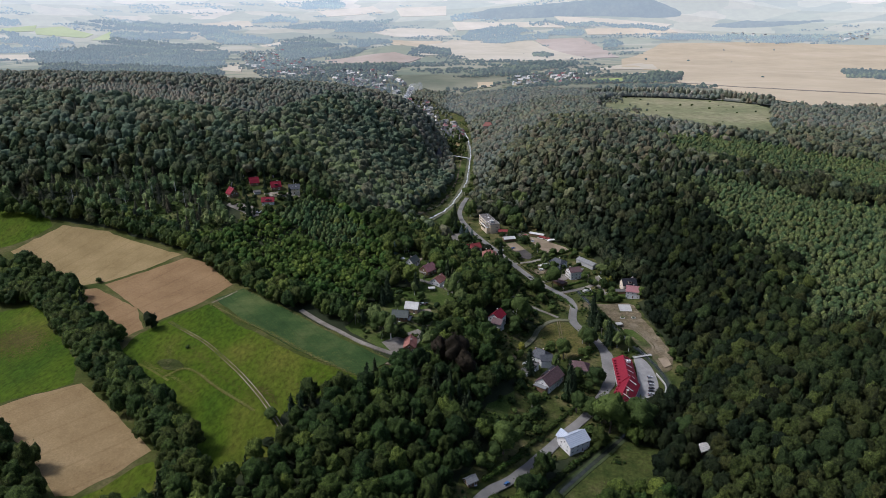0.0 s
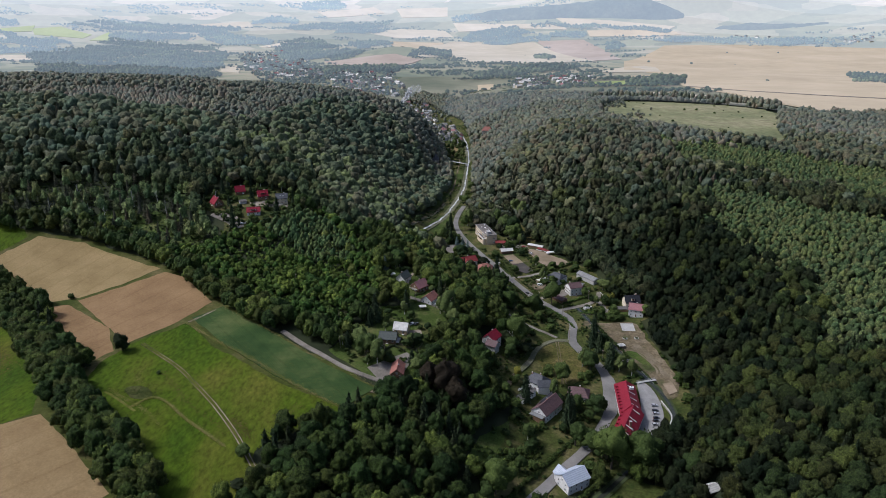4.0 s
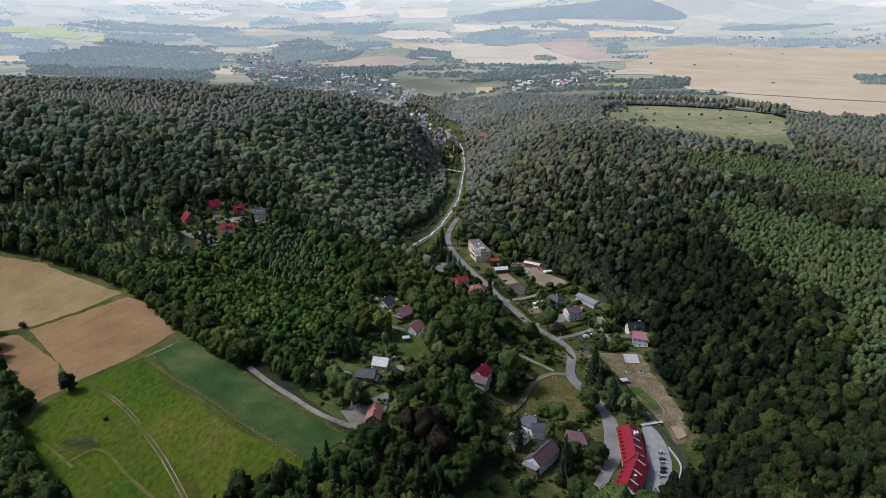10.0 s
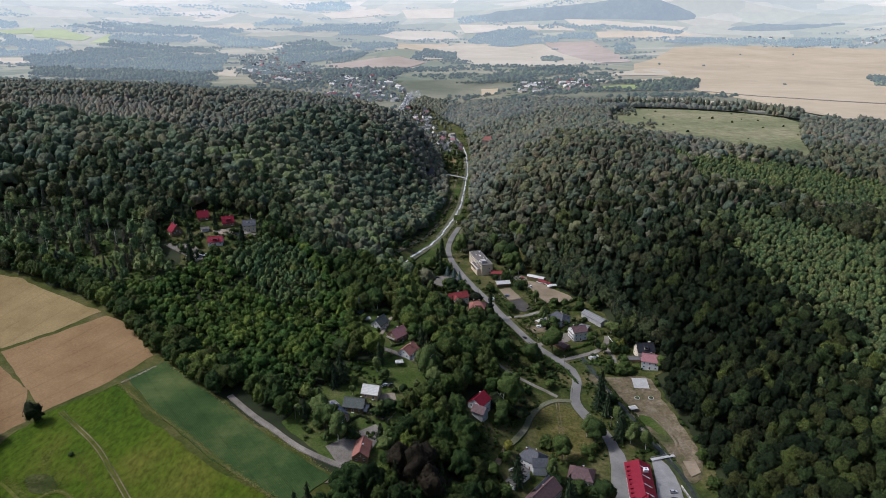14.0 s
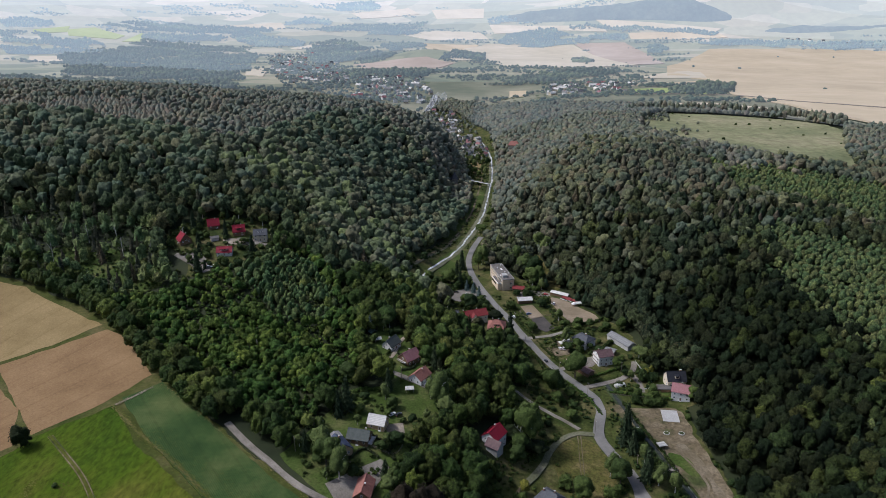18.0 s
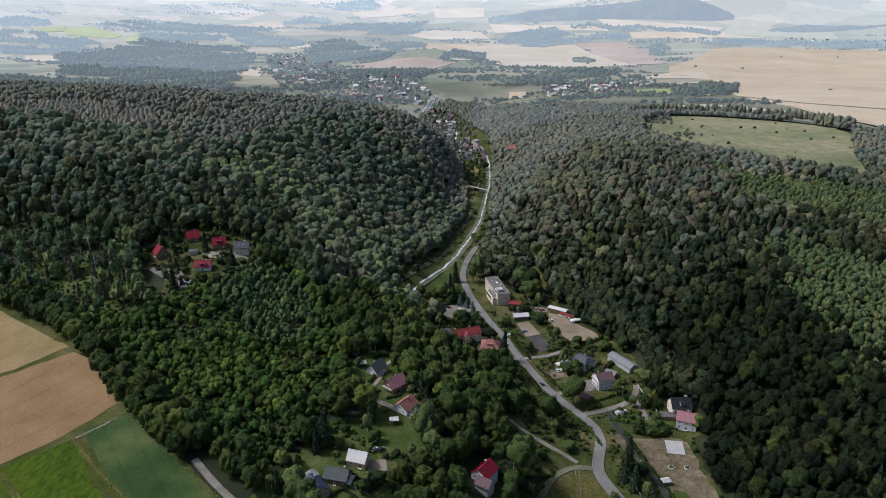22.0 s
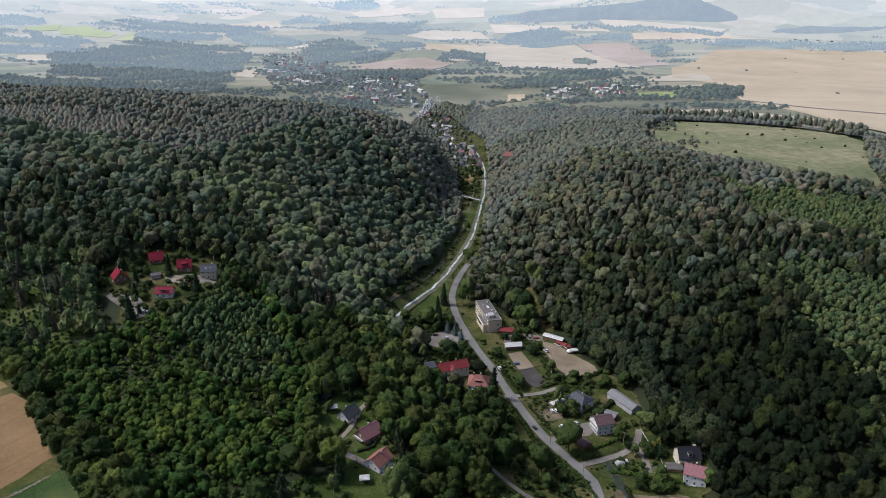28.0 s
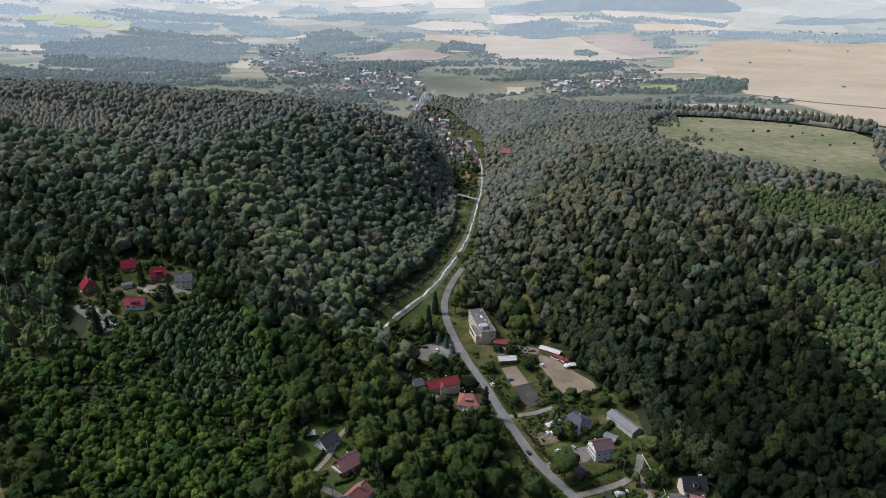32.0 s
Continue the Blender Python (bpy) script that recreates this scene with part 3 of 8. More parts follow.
# ---- fields, meadows and open patches (plan outlines) ----
FIELD_A = [(-387, 572), (-377, 592), (-358, 611), (-311, 599), (-226, 550), (-250, 529), (-276, 513), (-300, 508), (-342, 540)]
FIELD_B = [(-274, 509), (-246, 527), (-219, 545), (-199, 534), (-166, 496), (-184, 464), (-206, 439), (-223, 456), (-250, 484)]
FIELD_C = [(-296, 501), (-278, 503), (-229, 462), (-211, 430), (-220, 413), (-246, 441)]
FIELD_D = [(-260, 322), (-237, 341), (-216, 354), (-192, 332), (-150, 292), (-161, 273), (-173, 258), (-181, 256), (-206, 284), (-230, 303)]
MEADOW = [(-204, 437), (-174, 466), (-145, 432), (-98, 394), (-51, 367), (-75, 347), (-92, 327), (-86, 296), (-110, 276), (-134, 285), (-151, 320), (-207, 374), (-212, 414)]
STRIP = [(-173, 472), (-156, 488), (-104, 444), (-63, 409), (-35, 391), (-51, 369), (-98, 398), (-142, 438)]
MEADOW_W = [(-380, 440), (-332, 470), (-314, 483), (-262, 419), (-217, 357), (-237, 343), (-262, 326), (-330, 350)]
MEADOW_FAR = [(-470, 640), (-428, 636), (-406, 630), (-364, 616), (-380, 594), (-398, 577), (-440, 570)]
MEADOW_S = [(-185, 252), (-167, 255), (-148, 288), (-138, 270), (-140, 245), (-160, 235)]
GRAIN = [(764, 3006), (1118, 3630), (1504, 3657), (1801, 3553), (2150, 3352), (1500, 2000), (930, 1250), (760, 1180), (680, 1280), (639, 1430), (625, 1790), (725, 2334), (623, 2440)]
CLEARING = [(262, 1156), (292, 1290), (345, 1394), (445, 1380), (545, 1330), (602, 1262), (560, 1170), (522, 1080), (478, 955), (430, 985), (365, 1012), (300, 1050)]
FARM = [(-520, 640), (-429, 634), (-363, 617), (-307, 603), (-223, 556), (-166, 502), (-104, 446), (-35, 393), (-24, 396), (-31, 382), (-51, 364), (-75, 344), (-94, 326), (-86, 310), (-92, 292), (-106, 268), (-129, 250), (-205, 235), (-400, 300), (-520, 450)]
# where the closed wood gives way to houses and gardens
VILLAGE_E = [(40, 285), (62, 330), (112, 352), (133, 372), (142, 390), (158, 392), (170, 404), (172, 440), (170, 464), (166, 490), (164, 510), (165, 526), (172, 530), (173, 554), (152, 564), (151, 590), (150, 606), (144, 634), (134, 645), (126, 662), (116, 680), (108, 694), (102, 706), (91, 706), (84, 714), (66, 735), (36, 770), (32, 830), (42, 870), (48, 940), (50, 1060), (54, 1150), (56, 1250), (52, 1320), (46, 1440), (20, 1560), (-30, 1745), (-105, 1780), (-70, 1600), (-40, 1455), (-22, 1430), (-8, 1300), (4, 1235), (4, 1180), (18, 1080), (16, 960), (0, 880), (-16, 800), (-34, 740), (-44, 704), (-18, 690), (2, 665), (4, 644), (8, 616), (22, 604), (52, 602), (66, 570), (62, 540), (48, 530), (50, 508), (56, 490), (42, 455), (34, 420), (50, 405), (44, 377), (31, 336), (4, 290), (0, 270)]
VILLAGE_W = [(-20, 395), (-10, 405), (-8, 430), (-2, 452), (9, 468), (11, 495), (3, 520), (-14, 550), (-25, 575), (-40, 556), (-44, 531), (-33, 516), (-22, 494), (-34, 492), (-48, 483), (-53, 466), (-60, 449), (-70, 430), (-40, 402)]
HUTS = [(-225, 648), (-226, 672), (-206, 690), (-176, 698), (-140, 692), (-128, 672), (-134, 648), (-146, 630), (-162, 620), (-174, 609), (-190, 608), (-196, 628), (-210, 640)]
HUT_YARD = [(-216, 634), (-192, 642), (-170, 620), (-174, 606), (-184, 598), (-202, 610)]
EARTH_LANE = [(78, 796), (84, 774), (84, 750), (89, 726), (91, 706), (102, 706), (105, 720), (99, 740), (94, 768), (90, 800)]
GLEN = [(28, 330), (20, 346), (30, 372), (46, 390), (58, 400), (77, 402), (82, 386), (74, 368), (62, 350), (49, 340)]
GLEN_E = [(50, 290), (69, 318), (84, 330), (104, 348), (115, 347), (131, 340), (122, 318), (96, 300), (70, 282)]
EMBANKMENT = [(-17, 840), (-2, 930), (13, 1043), (33, 1067), (36, 1024), (16, 934), (-1, 850)]
DIRT = [(117, 529), (130, 527), (145, 526), (161, 528), (162, 508), (163, 491), (166, 477), (169, 460), (168, 442), (165, 428), (156, 420), (154, 440), (150, 452), (146, 462), (142, 474), (137, 487), (129, 503), (121, 514)]
sheet("field_base", FARM, M_BANK, "grassy banks and verges between the fields", "ground", 0.15, ragged=3)
sheet("field", FIELD_A, M_STRAW_A, "pale ripe grain field with faint tramlines", "field", 0.22, ragged=1.5)
sheet("field", FIELD_B, M_STRAW_B, "reddish ripe grain field beside a hedge", "field", 0.22, ragged=1.2)
sheet("field", FIELD_C, M_STRAW_B, "small reddish grain field behind a hedge", "field", 0.22, ragged=1.5)
sheet("field", FIELD_D, M_STRAW_D, "harvested stubble field with tractor lines", "field", 0.22, ragged=1.5)
sheet("meadow", MEADOW, M_MEADOW, "bright green mown meadow with worn tracks", "meadow", 0.2, ragged=2)
sheet("crop_strip", STRIP, M_CROP, "dark green strip of crops in rows", "field", 0.5, ragged=1)
sheet("meadow", MEADOW_W, M_MEADOW, "green meadow with a dry hollow", "meadow", 0.2, soft=1, ragged=3)
sheet("meadow", MEADOW_FAR, M_MEADOW, "light green meadow above the grain", "meadow", 0.2, soft=1)
sheet("meadow", MEADOW_S, M_MEADOW, "narrow green meadow under the stubble", "meadow", 0.2, soft=1)
sheet("hill_clearing", CLEARING, M_CLEARING, "dry yellowish hilltop meadow with scattered bushes", "meadow", 0.6, soft=1, ragged=6)
sheet("village_green", VILLAGE_E, M_GRASS, "rough grass and gardens on the valley floor", "ground", 0.2, ragged=3)
sheet("village_green", VILLAGE_W, M_LAWN, "garden lawns between wooden houses", "ground", 0.2, ragged=2)
sheet("glen", GLEN, M_LAWN, "rough grass slopes beside the road", "ground", 0.12, ragged=3)
sheet("glen", GLEN_E, M_GRASS, "rough grass slope beside the stream", "ground", 0.12, ragged=3)
sheet("glade", [(-330, 626), (-262, 606), (-222, 586), (-197, 598), (-235, 636), (-300, 648)], M_LAWN, "grassy glade among young birches", "meadow", 0.15, soft=1, ragged=4)
sheet("hut_green", HUTS, M_GRASS, "trampled lawn round holiday huts", "ground", 0.2, ragged=2)
sheet("embankment", EMBANKMENT, M_LAWN, "mown green strip beside the river", "ground", 0.5, soft=1, ragged=1)
sheet("playing_field", DIRT, M_DIRT, "bare brown playing field with worn grass", "ground", 0.4, soft=1, ragged=2)
sheet("worn_track", [(147, 490), (152, 492), (158, 482), (162, 470), (165, 456), (164, 446), (159, 452), (157, 468), (152, 480)], M_TRODDEN, "pale trodden earth on the playing field", "ground", 0.5, soft=2, ragged=4)
sheet("worn_grass_patch", [(142, 485), (149, 483), (155, 477), (156, 466), (150, 463), (144, 474)], M_LAWN, "worn green patch on the playing field", "ground", 0.48, soft=2, ragged=4)
sheet("rough_meadow", [(72, 470), (80, 488), (88, 493), (100, 493), (106, 482), (112, 468), (106, 448), (92, 438), (80, 446)], M_ROUGH, "tall olive-green meadow with dry patches", "meadow", 0.3, soft=1, ragged=3)
sheet("bare_yard", [(-38, 386), (-32, 394), (-24, 394), (-27, 387)], M_TRODDEN, "bare brown earth at the end of the crop strip", "ground", 0.75, ragged=1)
sheet("riding_ring", [(92, 690), (98, 689), (105, 683), (114, 672), (131, 650), (122, 644), (107, 638), (99, 655), (94, 672)], M_SAND, "sandy riding ring beside the woods", "ground", 0.45, soft=1, ragged=1)
sheet("sand_court", [(66, 670), (76, 674), (84, 652), (73, 647)], M_SAND, "pale sand court behind the stable", "ground", 0.45)
sheet("earth_court", [(73.6, 646.4), (84, 651.4), (91, 632), (84, 625), (78, 630)], M_ASPHALT_DARK, "dark earth sports court beside the sand", "ground", 0.45)
sheet("concrete_pad", [(148, 525), (158, 524), (157, 512), (147, 513)], M_CONCRETE_MID, "white concrete slab at the playing field", "ground", 0.55)
sheet("sand_pitch", [(157, 440), (164, 440), (164, 430), (158, 427)], M_SAND, "small pale sand pitch", "ground", 0.95)
sheet("car_park", [(140, 445), (147, 440), (150, 424), (148, 404), (138, 378), (122, 374), (132, 400), (137, 420)], M_CONCRETE_GREY, "grey paved car park beside the red-roofed inn", "ground", 0.5, soft=1)
sheet("gravel_yard", [(102, 584), (114, 589), (118, 582), (112, 575), (103, 573)], M_GRAVEL, "gravel yard in front of a white house", "ground", 0.45)
sheet("gravel_yard", [(-42, 413), (-27, 428), (-18, 436), (-13, 431), (-19, 413), (-33, 400)], M_GRAVEL, "gravel yard beside the lane", "ground", 0.45)
sheet("gravel_yard", [(-20, 462), (-10, 466), (-8, 458), (-16, 452)], M_DIRT_PALE, "bare building yard beside a new barn", "ground", 0.45, ragged=1)
sheet("gravel_yard", [(5, 681), (13, 700), (30, 704), (36, 690), (31, 677), (10, 670)], M_GRAVEL, "gravel parking yard by the stream", "ground", 0.45, soft=1)
sheet("gravel_yard", [(63, 704), (70, 708), (84, 702), (94, 700), (92, 691), (82, 693), (77, 684), (64, 684)], M_GRAVEL, "grey yard between block and stables", "ground", 0.45, soft=1)
sheet("bare_yard", [(-214, 636), (-190, 640), (-172, 618), (-180, 612), (-196, 626)], M_GRAVEL, "pale gravel parking place by the huts", "ground", 0.45, soft=1, ragged=1)
sheet("bare_yard", [(-182, 664), (-150, 664), (-152, 656), (-176, 655)], M_DIRT_PALE, "pale bare earth beside a hill house", "ground", 0.45, soft=1, ragged=2)
sheet("rubble_yard", [(-172, 664), (-160, 668), (-146, 664), (-138, 662), (-146, 657), (-160, 658)], M_GRAVEL, "pale heap of building rubble below the unfinished house", "ground", 0.6, soft=1, ragged=3)
sheet("earth_lane", EARTH_LANE, M_ROUGH, "bare olive-brown lane between trees and wood", "ground", 0.35, soft=1, ragged=2)
sheet("gravel_yard", [(12, 619), (28, 625), (38, 613), (28, 606), (16, 610)], M_GRAVEL, "gravel yard before the long cream house", "ground", 0.45, soft=1)
sheet("garden_lawn", [(90, 578), (98, 592), (112, 590), (106, 576)], M_LAWN, "mown garden lawn", "ground", 0.35, soft=1)
sheet("garden_lawn", [(122, 545), (138, 552), (160, 546), (156, 540), (126, 541)], M_LAWN, "green terraced garden lawn", "ground", 0.35)
sheet("garden_lawn", [(-14, 755), (10, 830), (16, 800), (16, 760), (8, 715), (-4, 722)], M_LAWN, "mown riverside lawn", "ground", 0.35, soft=1)
sheet("vegetable_garden", [(82, 600), (90, 612), (100, 608), (98, 592), (88, 588)], M_DIRT, "dug vegetable garden with beds", "ground", 0.4, ragged=1)

TRACK_GRASS = [(-88, 314), (-102, 336), (-112, 350), (-125, 367), (-143, 388), (-160, 407), (-180, 425), (-195, 438)]
# ---- soft worn places in the meadow, blade by blade ----
def speckle(name, line, width, per_metre, mat, label, seed, size=(0.12, 0.42), lift=0.55):
    """Many small irregular worn tufts scattered along a line, densest in its middle."""
    rg = np.random.default_rng(seed)
    p = curve_points(line, 1.0)
    n = int(len(p) * per_metre * 3.2)
    c = p[rg.integers(0, len(p), n)] + rg.normal(size=(n, 2)) * width * 0.5
    a = np.linspace(0, 2 * math.pi, 7)[:-1]
    r = rg.uniform(*size, (n, 1)) * rg.uniform(0.6, 1.3, (n, 6))
    x = c[:, :1] + r * np.cos(a)
    y = c[:, 1:] + r * np.sin(a) * 0.8
    z = ground(c[:, 0], c[:, 1])[:, None] + lift + rg.uniform(0, 0.08, (n, 1)) + 0 * x
    v = np.stack([x, y, z], 2).reshape(-1, 3)
    f = (np.arange(n)[:, None, None] * 6 + np.array([(0, 1, 2), (0, 2, 3), (0, 3, 4), (0, 4, 5)])[None]).reshape(-1, 3)
    return tagged(new(name, bulk_mesh(name, v, f, mat)), label, "worn grass", kind="stuff")


LOOP = [(-170, 362), (-167, 367), (-164, 371), (-159, 372), (-150, 366), (-141, 357), (-132, 349), (-118, 338), (-108, 330)]
ribbon("path", LOOP, 2.0, M_WORN, "pale worn path looping through the meadow", "lane", 0.36)
ribbon("path", [(-192, 378), (-181, 370), (-166, 358)], 1.6, M_WORN, "faint worn path in the meadow", "lane", 0.34)
ribbon("track", TRACK_GRASS, 3.0, M_WORN, "worn grass strip under the wheel ruts", "track", 0.3)
speckle("worn_grass", LOOP, 1.5, 5.0, M_WORN, "yellowish worn grass along a looping path", 1)
speckle("worn_grass", LOOP, 0.6, 3.0, M_STRAWY, "dry pale grass along a looping path", 2, (0.1, 0.34))
speckle("worn_grass", [(-190, 380), (-177, 370), (-160, 358), (-148, 346)], 1.7, 4.0, M_WORN, "yellowish worn grass beside the loop", 3)
speckle("worn_grass", [(-181, 404), (-180, 395), (-175, 388), (-166, 383)], 2.4, 3.0, M_WORN, "yellowish worn grass on the meadow", 4)
speckle("worn_grass", [(-167, 401), (-150, 380), (-138, 366), (-127, 356), (-112, 342)], 3.4, 1.6, M_BROWNISH, "brownish withered grass in a shallow dip", 5)
speckle("worn_grass", [(-112, 352), (-103, 345), (-98, 338)], 5.0, 7.0, M_BROWNISH, "brown withered weeds by the wood", 6)
speckle("worn_grass", [(-88, 356), (-80, 362), (-76, 370)], 4.0, 2.0, M_BROWNISH, "thin withered grass on the meadow", 7)
speckle("worn_grass", [(-180, 378), (-172, 377), (-162, 375)], 5.0, 12.0, M_SCRUB, "dark patch of low scrub in the meadow", 8, (0.1, 0.34))
speckle("worn_grass", [(-174, 464), (-146, 440), (-112, 413), (-91, 395), (-54, 369)], 2.6, 3.0, M_WORN, "dry yellowish verge along the crop strip", 9, lift=0.7)
speckle("worn_grass", [(-174, 464), (-146, 440), (-112, 413), (-91, 395), (-54, 369)], 1.3, 3.0, M_STRAWY, "straw-coloured edge of the crop strip", 10, (0.1, 0.34), lift=0.72)
speckle("worn_grass", [(-173, 466), (-166, 474), (-160, 482)], 1.0, 5.0, M_DIRT_PALE, "pale bare earth at the strip's end", 11, (0.1, 0.34), lift=0.75)
speckle("worn_grass", [(-155, 486), (-120, 457), (-80, 426), (-36, 393)], 1.4, 1.4, M_STRAWY, "straw-coloured edge of the crop strip", 12, (0.1, 0.34), lift=0.75)
speckle("worn_grass", [(-140, 446), (-110, 422), (-80, 400), (-52, 380)], 6.0, 1.6, M_CROP_THIN, "thin yellowish crop along the strip's edge", 13, (0.1, 0.34), lift=0.72)
speckle("worn_grass", [(-305, 415), (-295, 425), (-288, 412), (-282, 402)], 20.0, 22.0, M_BROWNISH, "dry withered hollow in the meadow", 15, (0.2, 0.6))
speckle("worn_grass", TRACK_GRASS, 1.6, 4.0, M_WORN, "worn grass between wheel ruts", 14, lift=0.5)

# ---- roads, lanes, tracks and water ----
ROAD = [(-190, -190), (-130, -40), (-80, 90), (-30, 190), (-8, 240), (19, 287), (37, 307), (58, 334), (75, 355), (93, 375), (107, 396), (115, 413), (119, 436), (120, 451), (117, 466), (110, 480), (105, 495), (107, 509), (110, 522), (108, 536), (100, 549), (83, 576), (66, 616), (55, 647), (49, 661), (39, 687), (30, 716), (23, 745), (20, 779), (24, 819), (32, 860)]
ROAD_W = [(106, 497), (94, 498), (88, 496), (81, 490), (74, 479), (69, 466), (62, 453), (56, 444)]
LANE = [(-22, 398), (-36, 401), (-55, 410), (-72, 424), (-88, 437), (-104, 452)]
LANE_V = [(-40, 522), (-31, 516), (-17, 509), (-5, 503), (4, 498), (14, 489)]
LANE_G = [(-32, 512), (-24, 530), (-21, 552), (-15, 566)]
TRACK = [(-88, 314), (-102, 336), (-112, 350), (-125, 367), (-143, 388), (-160, 407), (-180, 425), (-195, 438)]
DRIVE_E = [(104, 548), (120, 555), (131, 561), (140, 572), (143, 583)]
DRIVE_F = [(138, 567), (141, 555), (141, 544)]
DRIVE_B = [(62, 612), (76, 616), (86, 619), (98, 626)]
DRIVE_C = [(87, 569), (97, 574), (106, 577)]
GRAVEL_BANK = [(50, 531), (63, 523), (73, 518), (84, 511), (94, 502)]
STREAM = [(118, 556), (122, 538), (127, 519), (132, 499), (138, 481), (143, 462), (149, 443), (154, 425), (154, 404), (146, 386), (133, 372), (111, 353), (96, 338), (83, 325), (60, 300), (20, 250)]
RIVER = [(-32, 684), (-23, 696), (-15, 727), (-4, 769), (7, 808), (17, 852), (26, 900), (34, 953), (39, 1014), (43, 1067), (47, 1128), (47, 1210), (46, 1256), (42, 1308), (31, 1384)]
ribbon("road", ROAD[:20], 6.4, M_ASPHALT, "grey two-lane asphalt road past the inn", "road", 0.6)
ribbon("road", ROAD, 5.6, M_ASPHALT, "grey winding two-lane asphalt road along the valley", "road", 0.65)
ribbon("road_branch", ROAD_W, 3.7, M_GRAVEL_DULL, "narrow side road of pale worn asphalt", "road", 0.6)
sheet("forecourt", [(117, 462), (122, 456), (126, 443), (122, 418), (117, 404), (109, 398), (112, 420), (116, 440)], M_ASPHALT, "grey asphalt forecourt between road and inn", "road", 0.58, soft=1)
ribbon("lane", [(57, 446), (52, 434), (47, 422)], 3.6, M_DIRT, "unpaved earth lane past the slate-roofed house", "lane", 0.5)
ribbon("lane", LANE, 3.4, M_GRAVEL, "pale gravel lane beside the crop strip", "lane", 0.65)
ribbon("lane", LANE_V, 3.6, M_GRAVEL, "gravel lane between wooden houses", "lane", 0.55)
ribbon("lane", LANE_G, 2.6, M_DIRT_PALE, "worn garden path in the grass", "lane", 0.5)
for off in (-0.9, 0.9):
    ribbon("track", [(x + off, y + off * 0.6) for x, y in TRACK[:4]], 0.5, M_DIRT_PALE, "pale wheel rut worn into the meadow", "track", 0.6)
    ribbon("track", [(x + off, y + off * 0.6) for x, y in TRACK[3:]], 0.42, M_DIRT, "faint grassy wheel rut in the meadow", "track", 0.58)
    ribbon("track", [(90 + off, 440), (91 + off, 465), (93 + off, 496)], 0.5, M_DIRT, "brown wheel rut in the grass", "track", 0.45)
sheet("hollow", [(-185, 382), (-174, 384), (-164, 378), (-162, 371), (-172, 369)], M_GRASS, "small dark grassy hollow in the meadow", "meadow", 0.48, soft=2, ragged=2)
ribbon("driveway", DRIVE_E, 4.0, M_GRAVEL, "gravel drive past garden fences", "lane", 0.55)
ribbon("driveway", DRIVE_F, 3.5, M_GRAVEL, "short gravel drive between gardens", "lane", 0.52)
ribbon("driveway", DRIVE_B, 3.6, M_GRAVEL, "gravel drive to a grey house", "lane", 0.55)
ribbon("driveway", DRIVE_C, 4.0, M_GRAVEL, "gravel entrance to a yard", "lane", 0.55)
ribbon("gravel_bank", GRAVEL_BANK, 2.8, M_GRAVEL, "washed-out pale gravel bank beside the road", "ground", 0.45)
ribbon("footpath", [(154, 447), (158, 456), (155, 470), (148, 486)], 1.3, M_TRODDEN, "trodden footpath across the playing field", "lane", 0.55)
ribbon("stream_bed", STREAM, 6.0, M_FLOOR, "overgrown dark stream banks", "ground", 0.3)
ribbon("stream", STREAM, 2.4, M_STREAM, "narrow dark stream beside the inn", "water", 0.45)
ribbon("river_bank", RIVER, 9.0, M_GRAVEL_DULL, "dull gravel banks of the river", "ground", 0.3)
rg = np.random.default_rng(12)
p = curve_points(RIVER, 9.0)
ribbon("track", [(x - 13 - 0.004 * (y - 700), y + 6) for x, y in RIVER[2:11]], 2.4, M_DIRT, "narrow dirt track beside the river", "track", 0.5)
ribbon("river", [(float(x) + rg.uniform(-0.7, 0.7), float(y) + rg.uniform(-0.7, 0.7)) for x, y in p], 1.9, M_WATER, "shallow river coloured pale like the bright sky it reflects", "water", 0.55)
ribbon("path", [(-34, 706), (-26, 735), (-14, 780), (-2, 822), (8, 866)], 2.4, M_GRAVEL_DULL, "pale riverside path", "lane", 0.5)


# ---- buildings ----
W_WHITE = varied("white_render", (0.6, 0.58, 0.54), (0.8, 0.79, 0.76), 0.85, 0.7)
W_CREAM = varied("cream_render", (0.5, 0.43, 0.31), (0.66, 0.58, 0.44), 0.85, 0.7)
W_PEACH = varied("peach_render", (0.54, 0.43, 0.285), (0.68, 0.56, 0.40), 0.85, 0.7)
W_GREY = varied("grey_render", (0.3, 0.29, 0.27), (0.46, 0.45, 0.42), 0.85, 0.7)
W_WOOD = varied("brown_boards", (0.11, 0.065, 0.035), (0.24, 0.15, 0.085), 0.75, 1.2, stretch=(1, 1, 6))
W_PINE = varied("new_pine_boards", (0.42, 0.29, 0.16), (0.58, 0.43, 0.27), 0.7, 1.2, stretch=(1, 1, 6))
W_STONE = varied("old_stone", (0.17, 0.155, 0.13), (0.36, 0.33, 0.28), 0.9, 0.9)
R_RED = roof_material("red_sheet_roof", (0.16, 0.01, 0.02), (0.235, 0.016, 0.03), 0.45)
R_DARKRED = roof_material("dull_red_roof", (0.15, 0.025, 0.025), (0.24, 0.045, 0.042), 0.6)
R_ORANGE = roof_material("orange_tile_roof", (0.21, 0.085, 0.065), (0.30, 0.14, 0.11), 0.75)
R_BROWN = roof_material("brown_tile_roof", (0.085, 0.05, 0.05), (0.15, 0.095, 0.092), 0.6)
R_SLATE = roof_material("slate_roof", (0.05, 0.053, 0.06), (0.095, 0.1, 0.108), 0.6)
R_NAVY = roof_material("dark_blue_roof", (0.03, 0.04, 0.075), (0.055, 0.07, 0.12), 0.45)
R_BLACK = roof_material("black_roof", (0.016, 0.017, 0.02), (0.035, 0.036, 0.042), 0.5)
